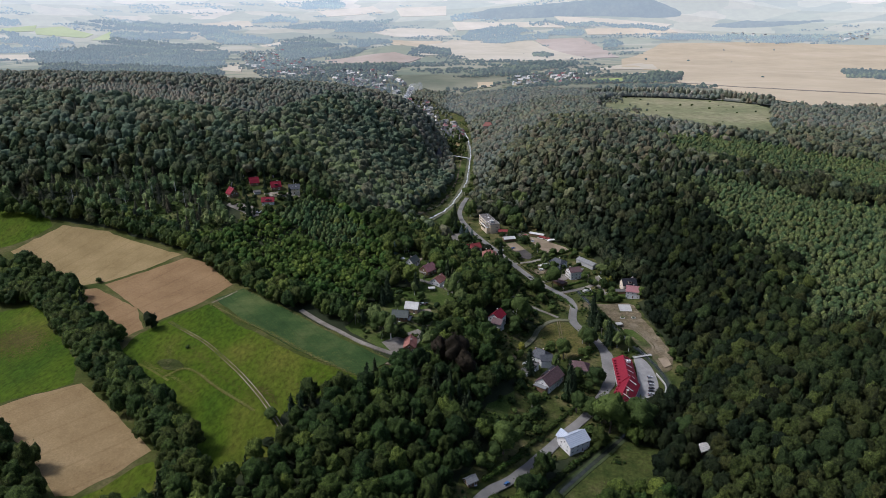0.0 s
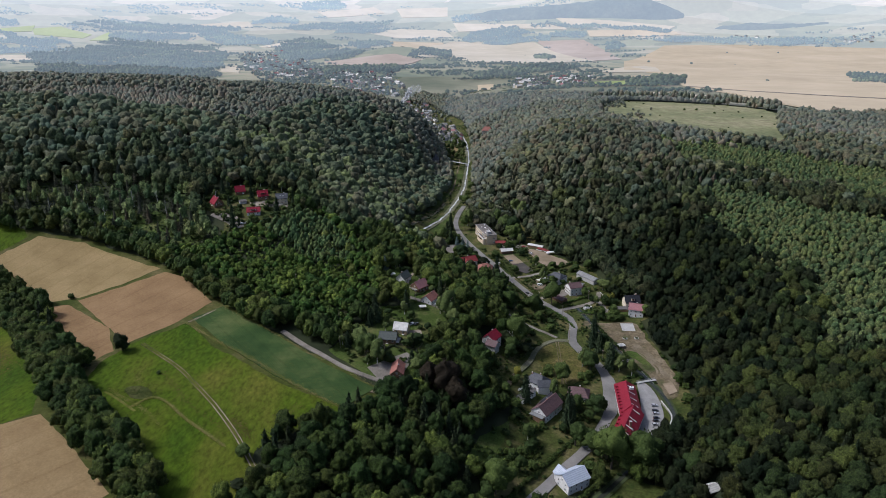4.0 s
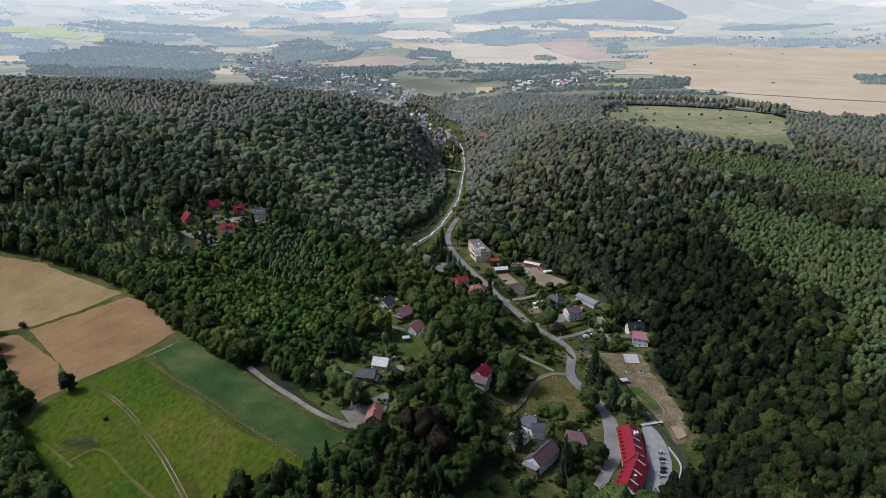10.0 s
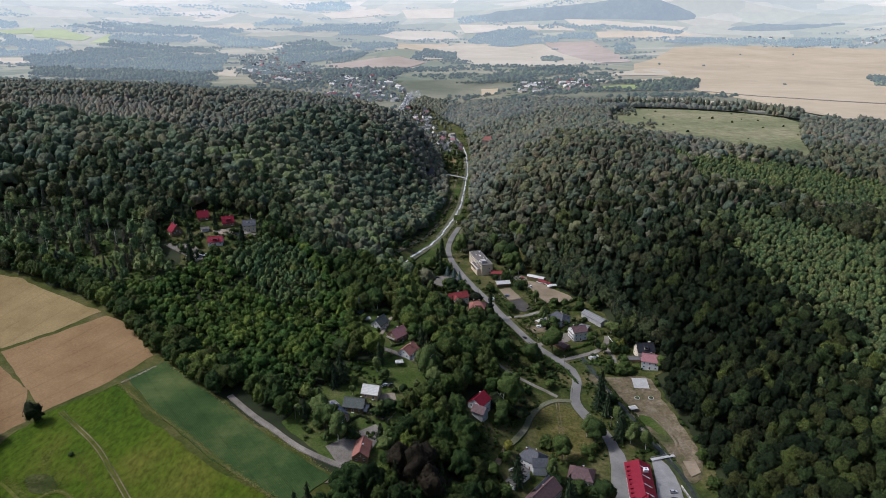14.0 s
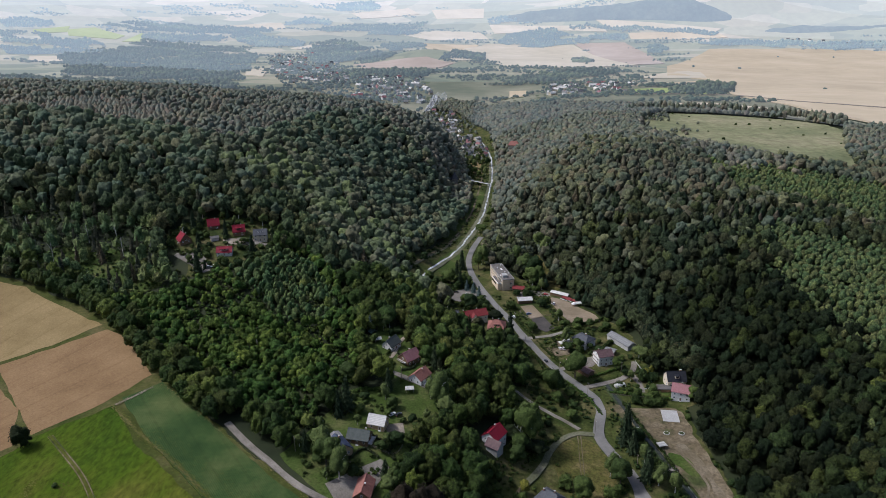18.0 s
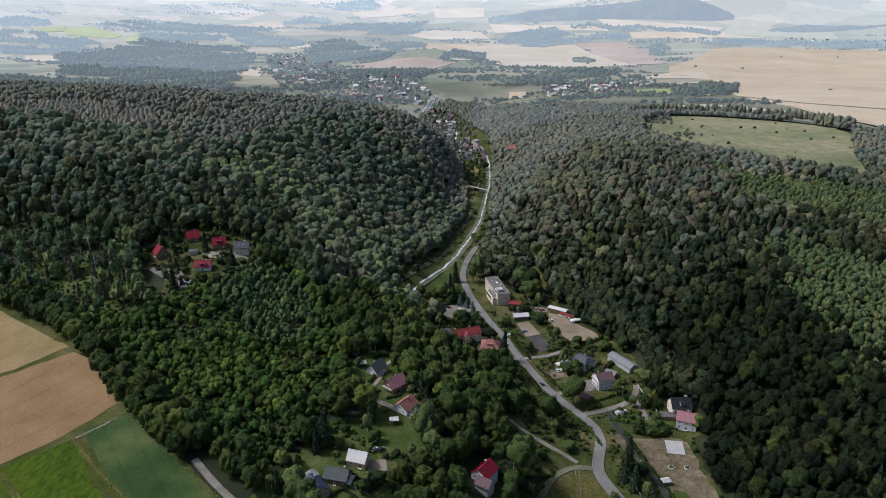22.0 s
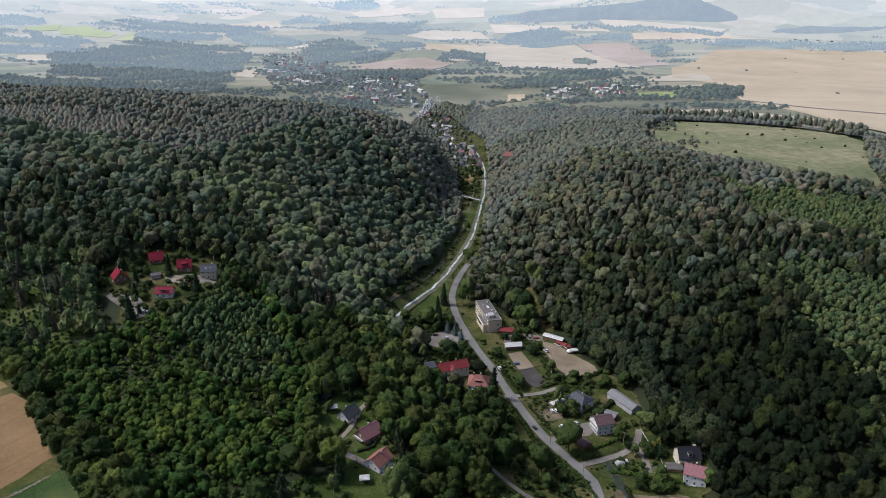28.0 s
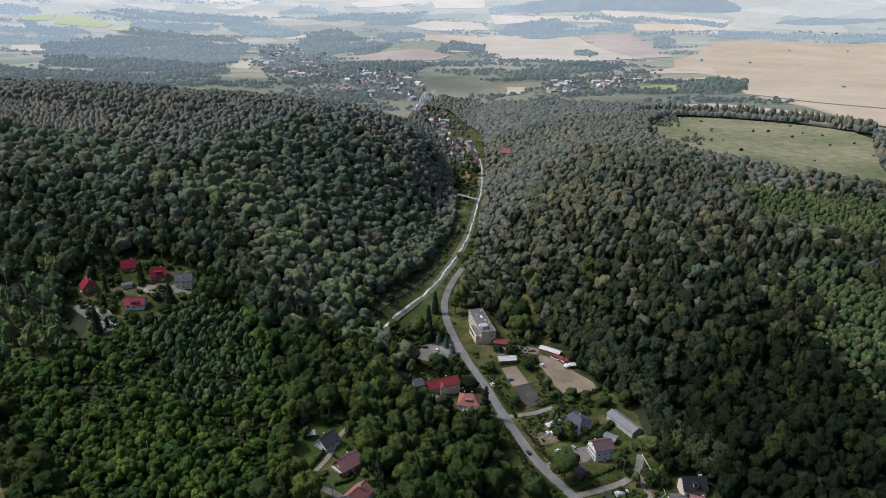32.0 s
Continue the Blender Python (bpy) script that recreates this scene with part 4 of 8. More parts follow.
R_GREEN = roof_material("dark_green_roof", (0.05, 0.062, 0.055), (0.09, 0.1, 0.09), 0.6)
R_TIN = roof_material("pale_tin_roof", (0.32, 0.36, 0.42), (0.44, 0.48, 0.54), 0.5, 0.6)
R_WHITE = roof_material("white_membrane_roof", (0.46, 0.45, 0.41), (0.64, 0.62, 0.57), 0.7, 0.6)
R_PINK = roof_material("faded_red_roof", (0.24, 0.11, 0.11), (0.32, 0.16, 0.16), 0.65)
R_BITUMEN = varied("grey_bitumen", (0.075, 0.07, 0.064), (0.13, 0.122, 0.112), 0.85, 0.4)
R_FELT = varied("brown_roof_felt", (0.085, 0.074, 0.064), (0.165, 0.145, 0.126), 0.85, 0.35)
R_ASBESTOS = roof_material("grey_corrugated_roof", (0.15, 0.15, 0.145), (0.24, 0.24, 0.23), 0.8, 0.6)
M_BRICK = varied("chimney_brick", (0.2, 0.09, 0.06), (0.38, 0.2, 0.15), 0.85, 3.0)
M_FRAME = varied("white_frames", (0.66, 0.66, 0.64), (0.8, 0.8, 0.78), 0.5, 2.0)
M_DOOR = varied("brown_door", (0.09, 0.05, 0.03), (0.18, 0.1, 0.06), 0.6, 2.0)
M_METAL = varied("dull_metal", (0.25, 0.26, 0.27), (0.42, 0.43, 0.44), 0.45, 2.0, metal=0.6)
M_PLANK = varied("weathered_planks", (0.17, 0.14, 0.105), (0.34, 0.29, 0.23), 0.85, 2.0)


def glass_material():
    m, nt, b = material("window_glass", 0.06, 0.5)
    v = place(nt)
    link(nt, ramp(nt, noise_node(nt, 0.7, 2.0, 0.5, v), [(0.4, (0.012, 0.014, 0.017)), (0.6, (0.05, 0.055, 0.06))]), b.inputs["Base Color"])
    return m


M_GLASS = glass_material()


def roof_mesh(name, L, w, eave, ridge, over, hip, mat, thick=0.28, shift=0.0):
    """A pitched roof with thickness; hip > 0 draws the ridge ends in; shift moves the ridge sideways."""
    a, b = L / 2 + over, w / 2 + over
    drop = (ridge - eave) / (w / 2) * over
    e, h = eave - drop, max(L / 2 + over - hip, 0.2) if hip else a
    top = [(-a, -b, e), (a, -b, e), (a, b, e), (-a, b, e), (-h, shift, ridge), (h, shift, ridge)]
    vs = [(x, y, z + thick) for x, y, z in top] + top
    fs = [(0, 1, 5, 4), (2, 3, 4, 5), (1, 2, 5), (3, 0, 4)] if hip else [(0, 1, 5, 4), (2, 3, 4, 5)]
    fs += [tuple(i + 6 for i in reversed(f)) for f in fs]
    fs += [(0, 6, 7, 1), (2, 8, 9, 3)]
    fs += [(1, 7, 8, 2), (3, 9, 6, 0)] if hip else [(1, 7, 11, 5), (5, 11, 8, 2), (3, 9, 10, 4), (4, 10, 6, 0)]
    return mesh_of(name, vs, fs, mat)


def wall_mesh(name, L, w, eave, ridge, gable, mat, deep=2.0, shift=0.0):
    a, b = L / 2, w / 2
    vs = [(s * a, t * b, z) for s in (-1, 1) for t in (-1, 1) for z in (-deep, eave)]
    fs = [(0, 1, 5, 4), (2, 6, 7, 3)]
    if gable:
        vs += [(-a, shift, ridge), (a, shift, ridge)]
        fs += [(0, 2, 3, 8, 1), (4, 5, 9, 7, 6), (1, 8, 9, 5), (3, 7, 9, 8)]
    else:
        fs += [(0, 2, 3, 1), (4, 5, 7, 6), (1, 3, 7, 5)]
    return mesh_of(name, vs, fs, mat)


WINDOW_SIZES = {}


def window(parent, x, y, z, face, wd=1.0, ht=1.25):
    """A framed window on a wall; face: the way it looks, in degrees."""
    key = (wd, ht)
    if key not in WINDOW_SIZES:
        t = 0.11
        fr = boxes("window_frame", [(0, -wd / 2, 0, 0.1, t, ht), (0, wd / 2, 0, 0.1, t, ht), (0, 0, ht / 2, 0.1, wd + t, t), (0, 0, -ht / 2, 0.14, wd + t + 0.1, t), (0, 0, 0, 0.08, 0.06, ht)], M_FRAME)
        pn = boxes("pane", [(-0.01, -wd / 4, 0, 0.06, wd / 2 - 0.06, ht - 0.05), (-0.01, wd / 4, 0, 0.06, wd / 2 - 0.06, ht - 0.05)], M_GLASS)
        WINDOW_SIZES[key] = (fr, pn)
    fr, pn = WINDOW_SIZES[key]
    f = part("window", fr, parent)
    f.matrix_local = pose(x, y, z, 0, 0, face)
    part("pane", pn, f)


HOUSES = []
SEEN_LABELS = {}


def house(x, y, turn, L, w, eave, ridge, wall, roof, label, hip=0.0, over=0.5, chimneys=((0.2, 0.15),), storeys=1, category="house", name="house", windows=True, shift=0.0, gable_mat=None):
    """A building: walls, roof, chimneys, windows and a door, on the ground at plan point x, y."""
    c, s = math.cos(radians(turn)), math.sin(radians(turn))
    zs = [float(ground(x + c * u - s * v, y + s * u + c * v)) for u in (-L / 2, L / 2) for v in (-w / 2, w / 2)]
    z = max(np.mean(zs), min(zs)) + 0.25
    ob = new(name)
    ob.matrix_world = pose(x, y, z, 0, 0, turn)
    tagged(ob, label, category)
    part("wall", wall_mesh("wall", L, w, eave, ridge, not hip, wall, 3.0, shift), ob)
    rf = part("roof", roof_mesh("roof", L, w, eave, ridge, over, hip, roof, shift=shift), ob)
    part("ridge_cap", boxes("ridge_cap", [(0, shift, ridge + 0.3, max(L + 2 * over - 2 * hip, 0.6), 0.3, 0.14)], roof), rf)
    for u, v in chimneys:
        top = ridge - abs(v) * (ridge - eave) / 0.5 + 1.5
        ch = part("chimney", boxes("chimney", [(u * L, v * w, top - 1.3, 0.7, 0.6, 2.6)], M_BRICK), ob)
        part("chimney_cap", boxes("chimney_cap", [(u * L, v * w, top + 0.06, 0.95, 0.85, 0.12), (u * L, v * w, top + 0.25, 0.3, 0.3, 0.28)], M_CONCRETE), ch)
    if windows:
        for k in range(storeys):
            zz = 1.6 + k * 2.8
            if zz > eave - 0.5 and k:
                break
            n = max(2, int(L / 3.2))
            for i in range(n):
                u = (i + 0.5) / n * L - L / 2
                if not (k == 0 and i == n // 2):
                    window(ob, u, -w / 2 - 0.03, zz, -90)
                if i % 2 == 0:
                    window(ob, u, w / 2 + 0.03, zz, 90)
            for v in (-w / 4, w / 4):
                window(ob, L / 2 + 0.03, v, zz, 0)
                window(ob, -L / 2 - 0.03, v, zz, 180)
        if not hip and ridge - eave > 2.2:
            window(ob, L / 2 + 0.03, 0, eave + 0.6, 0, 0.9, 1.1)
            window(ob, -L / 2 - 0.03, 0, eave + 0.6, 180, 0.9, 1.1)
        u = (max(2, int(L / 3.2)) // 2 + 0.5) / max(2, int(L / 3.2)) * L - L / 2
        d = part("door", boxes("door", [(u, -w / 2 - 0.03, 0.9, 1.0, 0.12, 2.1)], M_DOOR), ob)
        part("door_frame", boxes("door_frame", [(u - 0.56, -w / 2 - 0.04, 0.95, 0.12, 0.16, 2.2), (u + 0.56, -w / 2 - 0.04, 0.95, 0.12, 0.16, 2.2), (u, -w / 2 - 0.04, 2.05, 1.24, 0.16, 0.12), (u, -w / 2 - 0.4, -0.2, 1.5, 0.9, 0.25)], M_FRAME), d)
    HOUSES.append((x, y, max(L, w) / 2 + 1.5))
    return ob


def dormer(parent, u, v, z, face, wd, dp, ht, wall, roof):
    """A dormer with its own little roof, window and cheeks."""
    d = part("dormer", boxes("dormer", [(0, 0, 0, dp, wd, ht)], wall), parent)
    d.matrix_local = pose(u, v, z, 0, 0, face)
    part("dormer_roof", boxes("dormer_roof", [(0.1, 0, ht / 2 + 0.08, dp + 0.5, wd + 0.4, 0.16)], roof), d)
    part("dormer_pane", boxes("dormer_pane", [(dp / 2 + 0.02, 0, 0, 0.06, wd * 0.7, ht * 0.62)], M_GLASS), d)


def skylight(parent, u, v, z, tilt, face=-90):
    s = part("skylight", boxes("skylight", [(0, 0, 0, 0.9, 1.3, 0.12)], M_FRAME), parent)
    s.matrix_local = pose(u, v, z, 0, 0, face) @ pose(0, 0, 0, 0, tilt, 0)
    part("skylight_pane", boxes("skylight_pane", [(0, 0, 0.04, 0.72, 1.1, 0.1)], M_GLASS), s)


def balcony(parent, u, v, z, face, wd, dp=1.2):
    """A slab with posts and a rail."""
    b = part("balcony", boxes("balcony", [(dp / 2, 0, 0, dp, wd, 0.16)], M_CONCRETE), parent)
    b.matrix_local = pose(u, v, z, 0, 0, face)
    part("railing", boxes("railing", [(dp, 0, 1.0, 0.08, wd, 0.08), (dp, 0, 0.55, 0.05, wd, 0.5)] + [(dp, k * wd / 4, 0.5, 0.07, 0.07, 1.0) for k in range(-2, 3)], M_PLANK), b)


# the inn: a long bent house under red sheet metal, with dormers along both eaves
def inn():
    ob = new("inn")
    x0, y0 = 122.5, 404.0
    z0 = float(ground(x0, y0)) + 0.4
    ob.matrix_world = pose(x0, y0, z0)
    tagged(ob, "long bent white inn under a bright red roof with dormers", "hotel")
    for k, (cx, cy, turn, L, w, hips) in enumerate(((4.5, 13.0, 83, 34.0, 12.8, 1), (-2.0, -14.0, 63, 28.0, 12.4, 0))):
        m = pose(cx, cy, 0, 0, 0, turn)
        eave, ridge = 5.2, 10.0
        wing = part("wing", wall_mesh("wing", L, w, eave - 0.1 * k, ridge, not hips, W_WHITE, 3.0), ob)
        wing.matrix_local = m
        rf = part("roof", roof_mesh("roof", L, w, eave - 0.1 * k, ridge - 0.05 * k, 0.7, 3.0 if hips else 0.0, R_RED), ob, "bright red standing-seam roof")
        rf.matrix_local = m
        part("roof_seam", boxes("roof_seam", [(u, 0, ridge + 0.3, 0.12, 0.5, 0.1) for u in np.arange(-L / 2 + 4, L / 2 - 3, 3.0)] + [(0, 0, ridge + 0.29, L - (6 if hips else 0), 0.4, 0.12)], R_RED), rf)
        n = 8 if k == 0 else 5
        for i in range(n):
            u = (i + 0.5) / n * (L - 5) - L / 2 + 2.5
            # small dormers over the road, long raised lights towards the car park
            dormer(rf, u, w / 2 - 0.9, eave + 0.9, 90, 1.3, 1.6, 1.3, R_RED, R_RED)
            if i % 2 == 0:
                st = part("roof_strip", boxes("roof_strip", [(0, 0, 0, 5.2, 0.34, 0.3)], M_FRAME), rf)
                st.matrix_local = pose(u, -w * 0.2, (eave + ridge) / 2 + 1.2, 0, 0, -90) @ pose(0, 0, 0, 0, 29, 0)
                skylight(rf, u + 1.2, -w * 0.36, eave + (ridge - eave) * 0.28 + 0.45, 29)
        for i in range(int(L / 3)):
            u = (i + 0.5) * 3 - L / 2 + (L % 3) / 2
            for z in (1.5, 4.0):
                window(wing, u, -w / 2 - 0.03, z, -90, 1.3, 1.4)
                window(wing, u, w / 2 + 0.03, z, 90, 1.3, 1.4)
        for v in (-4, 0, 4):
            for z in (1.5, 4.0):
                window(wing, -L / 2 - 0.03, v, z, 180, 1.3, 1.4)
    lantern = part("roof_vent", boxes("roof_vent", [(8.0, 18.5, 9.9, 2.4, 2.0, 1.6), (8.0, 18.5, 10.8, 2.7, 2.3, 0.15)], M_FRAME), ob, "white ventilation box on the roof")
    part("vent_cap", boxes("vent_cap", [(8.0, 18.5, 11.1, 0.8, 0.8, 0.5)], M_METAL), lantern)
    ch = part("chimney", boxes("chimney", [(-3.0, -22.0, 9.5, 1.3, 1.0, 5.0)], M_BRICK), ob)
    part("chimney_cap", boxes("chimney_cap", [(-3.0, -22.0, 12.1, 1.6, 1.3, 0.2)], M_CONCRETE), ch)
    part("porch", roof_mesh("porch", 9, 6.5, 3.2, 5.6, 0.4, 0.0, R_RED), ob).matrix_local = pose(-12.5, -27, 0, 0, 0, 62)
    part("porch_wall", wall_mesh("porch_wall", 8.6, 6, 3.2, 5.5, True, W_WHITE, 3), ob).matrix_local = pose(-12.5, -27, 0, 0, 0, 62)
    for q in ((122, 390, 14), (126, 408, 14), (128, 424, 12), (114, 378, 9)):
        HOUSES.append(q)


inn()

# the school-like block: three storeys under a flat roof
def block():
    ob = new("apartment_block")
    x0, y0 = 51.5, 722.5
    z0 = float(ground(x0, y0)) + 0.3
    ob.matrix_world = pose(x0, y0, z0, 0, 0, -74)
    tagged(ob, "three-storey peach-cream block with a brownish flat roof and terrace", "apartment block")
    L, w, h = 38.0, 10.8, 10.2
    part("wall", wall_mesh("wall", L, w, h, h, False, W_PEACH, 3), ob)
    rf = part("roof", boxes("roof", [(0, 0, h + 0.1, L - 0.6, w - 0.6, 0.25)], R_FELT), ob, "flat patched bitumen roof")
    part("parapet", boxes("parapet", [(0, -w / 2, h + 0.25, L + 0.5, 0.45, 0.6), (0, w / 2, h + 0.25, L + 0.5, 0.45, 0.6), (-L / 2, 0, h + 0.252, 0.45, w - 0.5, 0.6), (L / 2, 0, h + 0.252, 0.45, w - 0.5, 0.6)], M_CONCRETE_GREY), rf)
    part("stair_head", boxes("stair_head", [(12, -1.5, h + 1.3, 5, 4, 2.3), (12, -1.5, h + 2.5, 5.4, 4.4, 0.18)], W_GREY), rf)
    for u, v in ((2, 2), (-8, -2), (-14, 3), (6, 4)):
        part("roof_vent", boxes("roof_vent", [(u, v, h + 0.7, 0.8, 0.8, 1.0), (u, v, h + 1.25, 1.1, 1.1, 0.12)], M_CONCRETE), rf)
    for k in range(3):
        for i in range(11):
            u = (i + 0.5) / 11 * (L - 2) - (L - 2) / 2
            window(ob, u, -w / 2 - 0.03, 1.8 + k * 3.2, -90, 1.8, 1.6)
            window(ob, u, w / 2 + 0.03, 1.8 + k * 3.2, 90, 1.8, 1.6)
    window(ob, L / 2 + 0.03, 2.4, 6.4, 0, 1.4, 1.6)
    window(ob, L / 2 + 0.03, 2.4, 2.4, 0, 1.4, 1.6)
    for i in range(3):
        part("pilaster", boxes("pilaster", [(6 + i * 4, -w / 2 - 0.4, h / 2 - 1, 0.5, 0.8, h + 1)], M_CONCRETE), ob)
    an = part("annexe", boxes("annexe", [(8, -w / 2 - 1.9, 2.6, 19, 3.6, 7.0)], W_PEACH), ob)
    part("glazing", boxes("glazing", [(6, -w / 2 - 3.72, 4.4, 13, 0.12, 1.7)], M_GLASS), an, "dark glazed veranda strip")
    part("terrace_floor", boxes("terrace_floor", [(8, -w / 2 - 1.9, 6.16, 18.6, 3.4, 0.12)], R_FELT), an)
    part("terrace_wall", boxes("terrace_wall", [(8, -w / 2 - 3.6, 6.6, 19.2, 0.24, 1.0), (17.4, -w / 2 - 1.9, 6.604, 0.24, 3.2, 1.0)], W_WHITE), an, "white terrace parapet")
    part("base_band", boxes("base_band", [(0, -w / 2 - 0.08, 0.6, 17, 0.16, 2.2)], W_WOOD), ob, "brown boarded ground-floor band")
    part("roof_patch", boxes("roof_patch", [(-6, 1.2, h + 0.24, 4.0, 1.6, 0.05), (8, -3.2, h + 0.24, 3.0, 2.2, 0.05)], W_WHITE), rf, "pale patches of new roofing")
    part("chimney", boxes("chimney", [(9, -w / 2 + 2.6, h + 1.0, 1.2, 1.2, 2.0)], M_BRICK), rf)
    HOUSES.extend([(51, 722, 16), (47, 735, 12), (55, 709, 12)])


block()

h = house(78.5, 344.5, 30, 15, 11.5, 5.6, 9.4, W_WHITE, R_TIN, "white two-storey roadside house with a pale tin roof", storeys=2, chimneys=())
part("wing", wall_mesh("wing", 6, 7, 5.4, 8.6, True, W_WHITE, 3), h).matrix_local = pose(-3, 5, 0, 0, 0, 90)
part("wing_roof", roof_mesh("wing_roof", 7, 7, 5.4, 8.7, 0.5, 0.0, R_TIN), h).matrix_local = pose(-3, 5.0, 0, 0, 0, 90)
h = house(70.5, 436, -40, 13, 11, 5.0, 9.0, W_WHITE, R_SLATE, "white house with a steep slate-grey roof and rounded bay", storeys=2, hip=3.5, chimneys=((0.1, 0.1), (-0.3, -0.1)))
part("wing", wall_mesh("wing", 8, 7, 4.6, 7.6, True, W_WHITE, 3), h).matrix_local = pose(6, -2, 0, 0, 0, 40)
part("wing_roof", roof_mesh("wing_roof", 8, 7, 4.6, 7.6, 0.5, 0.0, R_SLATE), h).matrix_local = pose(6, -2, 0, 0, 0, 40)
h = house(60.5, 420, 51, 16, 6.0, 2.8, 3.4, W_WHITE, R_BITUMEN, "low flat-roofed white garage range along a wall", windows=False, chimneys=(), category="garage", over=0.2)
h = house(73, 408, 51, 20, 11, 4.6, 9.2, W_WHITE, R_BROWN, "long white house, roof part brown tiles, part grey sheet", storeys=1, chimneys=((0.0, 0.05),))
part("roof_sheet", roof_mesh("roof_sheet", 14, 5.2, 5.0, 9.2, 0.1, 0.0, R_ASBESTOS, 0.1), h, "grey sheet-metal half of the roof").matrix_local = pose(3, 2.9, 0.22) @ Matrix.Diagonal((1, 1, 0.98, 1))
part("lean_to", boxes("lean_to", [(-11.5, 0, 1.4, 4, 9, 5)], W_WOOD), h)
part("lean_to_roof", boxes("lean_to_roof", [(-11.6, 0, 4.0, 4.6, 9.6, 0.2)], R_ASBESTOS), h)
house(96.5, 426, -17, 13.5, 11, 3.4, 7.0, W_WHITE, R_BROWN, "white bungalow with a low brown tiled roof", hip=4.0, chimneys=((0.05, 0.1),))
h = house(41, 469, 58, 11, 9.5, 5.4, 9.2, W_WHITE, R_RED, "white house with a red roof among dark trees", storeys=2, chimneys=((0.2, 0.1),))
part("wing_roof", roof_mesh("wing_roof", 8, 7, 3.4, 6.4, 0.4, 0.0, R_BROWN), h).matrix_local = pose(-6, -4, 0, 0, 0, 90)
part("wing", wall_mesh("wing", 7.4, 6.4, 3.4, 6.2, True, W_GREY, 3), h).matrix_local = pose(-6, -4, 0, 0, 0, 90)
house(-22.5, 411, -92, 13, 8, 3.2, 6.4, W_WOOD, R_ORANGE, "small wooden house with an orange tiled roof", chimneys=((0.1, 0.1),))
h = house(-39.5, 437.5, -52, 11, 9, 3.4, 7.2, W_PINE, R_NAVY, "pine-clad house with a dark blue roof and solar panels", chimneys=((-0.2, 0.1),))
skylight(h, 1, -2.6, 5.4, 40)
skylight(h, -2, -2.6, 5.4, 40)
house(-43, 446, -52, 5, 4.5, 2.6, 3.2, W_GREY, R_ASBESTOS, "grey flat-roofed garden shed", category="shed", windows=False, chimneys=(), over=0.3)
h = house(-31, 448, -10, 11.5, 8.5, 3.0, 6.4, W_WOOD, R_GREEN, "dark wooden chalet with a dark green roof", chimneys=((0.3, 0.1),))
balcony(h, 5.8, 0, 0.6, 0, 7, 2.2)
house(-23.0, 461, -14, 9.6, 7.6, 3.2, 6.8, W_PINE, R_WHITE, "new pine barn-house under a white roof membrane", chimneys=())
h = house(-4.0, 507, 60, 11, 9, 3.2, 6.6, W_WHITE, R_ORANGE, "white cottage with an orange-red roof and terrace", chimneys=((0.1, -0.1),))
part("terrace", boxes("terrace", [(0, -7, 0.0, 8, 5, 1.2), (-3, -8, 1.0, 3, 2, 0.9), (2, -9, 0.8, 2, 2, 0.6)], M_CONCRETE), h)
h = house(-12.5, 527, 48, 11, 9, 3.6, 7.8, W_WOOD, R_PINK, "brown chalet with a faded mauve roof and balcony", chimneys=((0.1, 0.15),), storeys=1)
balcony(h, -6.1, 0, 2.9, 180, 7, 1.6)
house(-26, 542, 60, 10, 8, 3.0, 6.8, W_WHITE, R_GREEN, "white-gabled cottage with a dark green roof", chimneys=((-0.1, 0.1),))
h = house(45, 618, -4, 13, 13, 6.0, 10.2, W_WHITE, R_ORANGE, "white villa with an orange hipped tile roof", hip=5.0, storeys=2, chimneys=((0.1, 0.1), (-0.25, 0.05)))
for u in (-1.6, 0, 1.6):
    dormer(h, u, -3.6, 8.0, -90, 1.1, 2.0, 1.3, W_WHITE, R_ORANGE)
part("veranda", boxes("veranda", [(1, -8.0, 1.5, 8, 3.2, 3.4), (1, -8.0, 3.4, 8.6, 3.8, 0.2)], W_WHITE), h)
h = house(25, 633, 24, 25, 9, 4.0, 7.4, W_CREAM, R_DARKRED, "long cream house with a dull red roof and gabled porch", chimneys=((0.2, 0.1), (-0.25, 0.1)))
part("porch_gable", wall_mesh("porch_gable", 3.4, 4.4, 4.0, 6.4, True, W_CREAM, 3), h).matrix_local = pose(1, -5.0, 0, 0, 0, 90)
part("porch_roof", roof_mesh("porch_roof", 4.2, 4.4, 4.0, 6.5, 0.4, 0.0, R_DARKRED), h).matrix_local = pose(1, -4.4, 0, 0, 0, 90)
house(12, 628, 24, 6, 8, 3.0, 4.6, W_GREY, R_SLATE, "grey lean-to shed beside the long house", category="shed", windows=False, chimneys=())
house(-3, 681, 8, 9, 6, 2.6, 4.6, W_WOOD, R_ORANGE, "small cabin with a rusty red roof", category="cabin", chimneys=())
h = house(110, 607, -46, 13, 12, 5.4, 8.2, W_WHITE, R_SLATE, "white two-storey house with a dark grey hipped roof", hip=3.4, storeys=2, chimneys=((0.1, 0.05),))
balcony(h, -6.6, 0, 2.8, 180, 6, 1.4)
house(138.5, 609, -57, 22, 7.6, 3.6, 5.4, W_GREY, R_ASBESTOS, "long grey barn with a corrugated roof", category="barn", windows=False, chimneys=())
house(128, 595, -30, 7, 6, 2.6, 3.4, W_WOOD, R_ASBESTOS, "ramshackle wooden shed with clutter", category="shed", windows=False, chimneys=())
h = house(120.5, 582, 18, 11, 10, 7.0, 9.8, W_WHITE, R_BROWN, "tall white three-storey house with a mauve-brown roof", storeys=3, chimneys=((-0.3, 0.15),))
for z in (2.7, 5.5):
    balcony(h, -5.6, 0, z, 180, 8, 1.3)
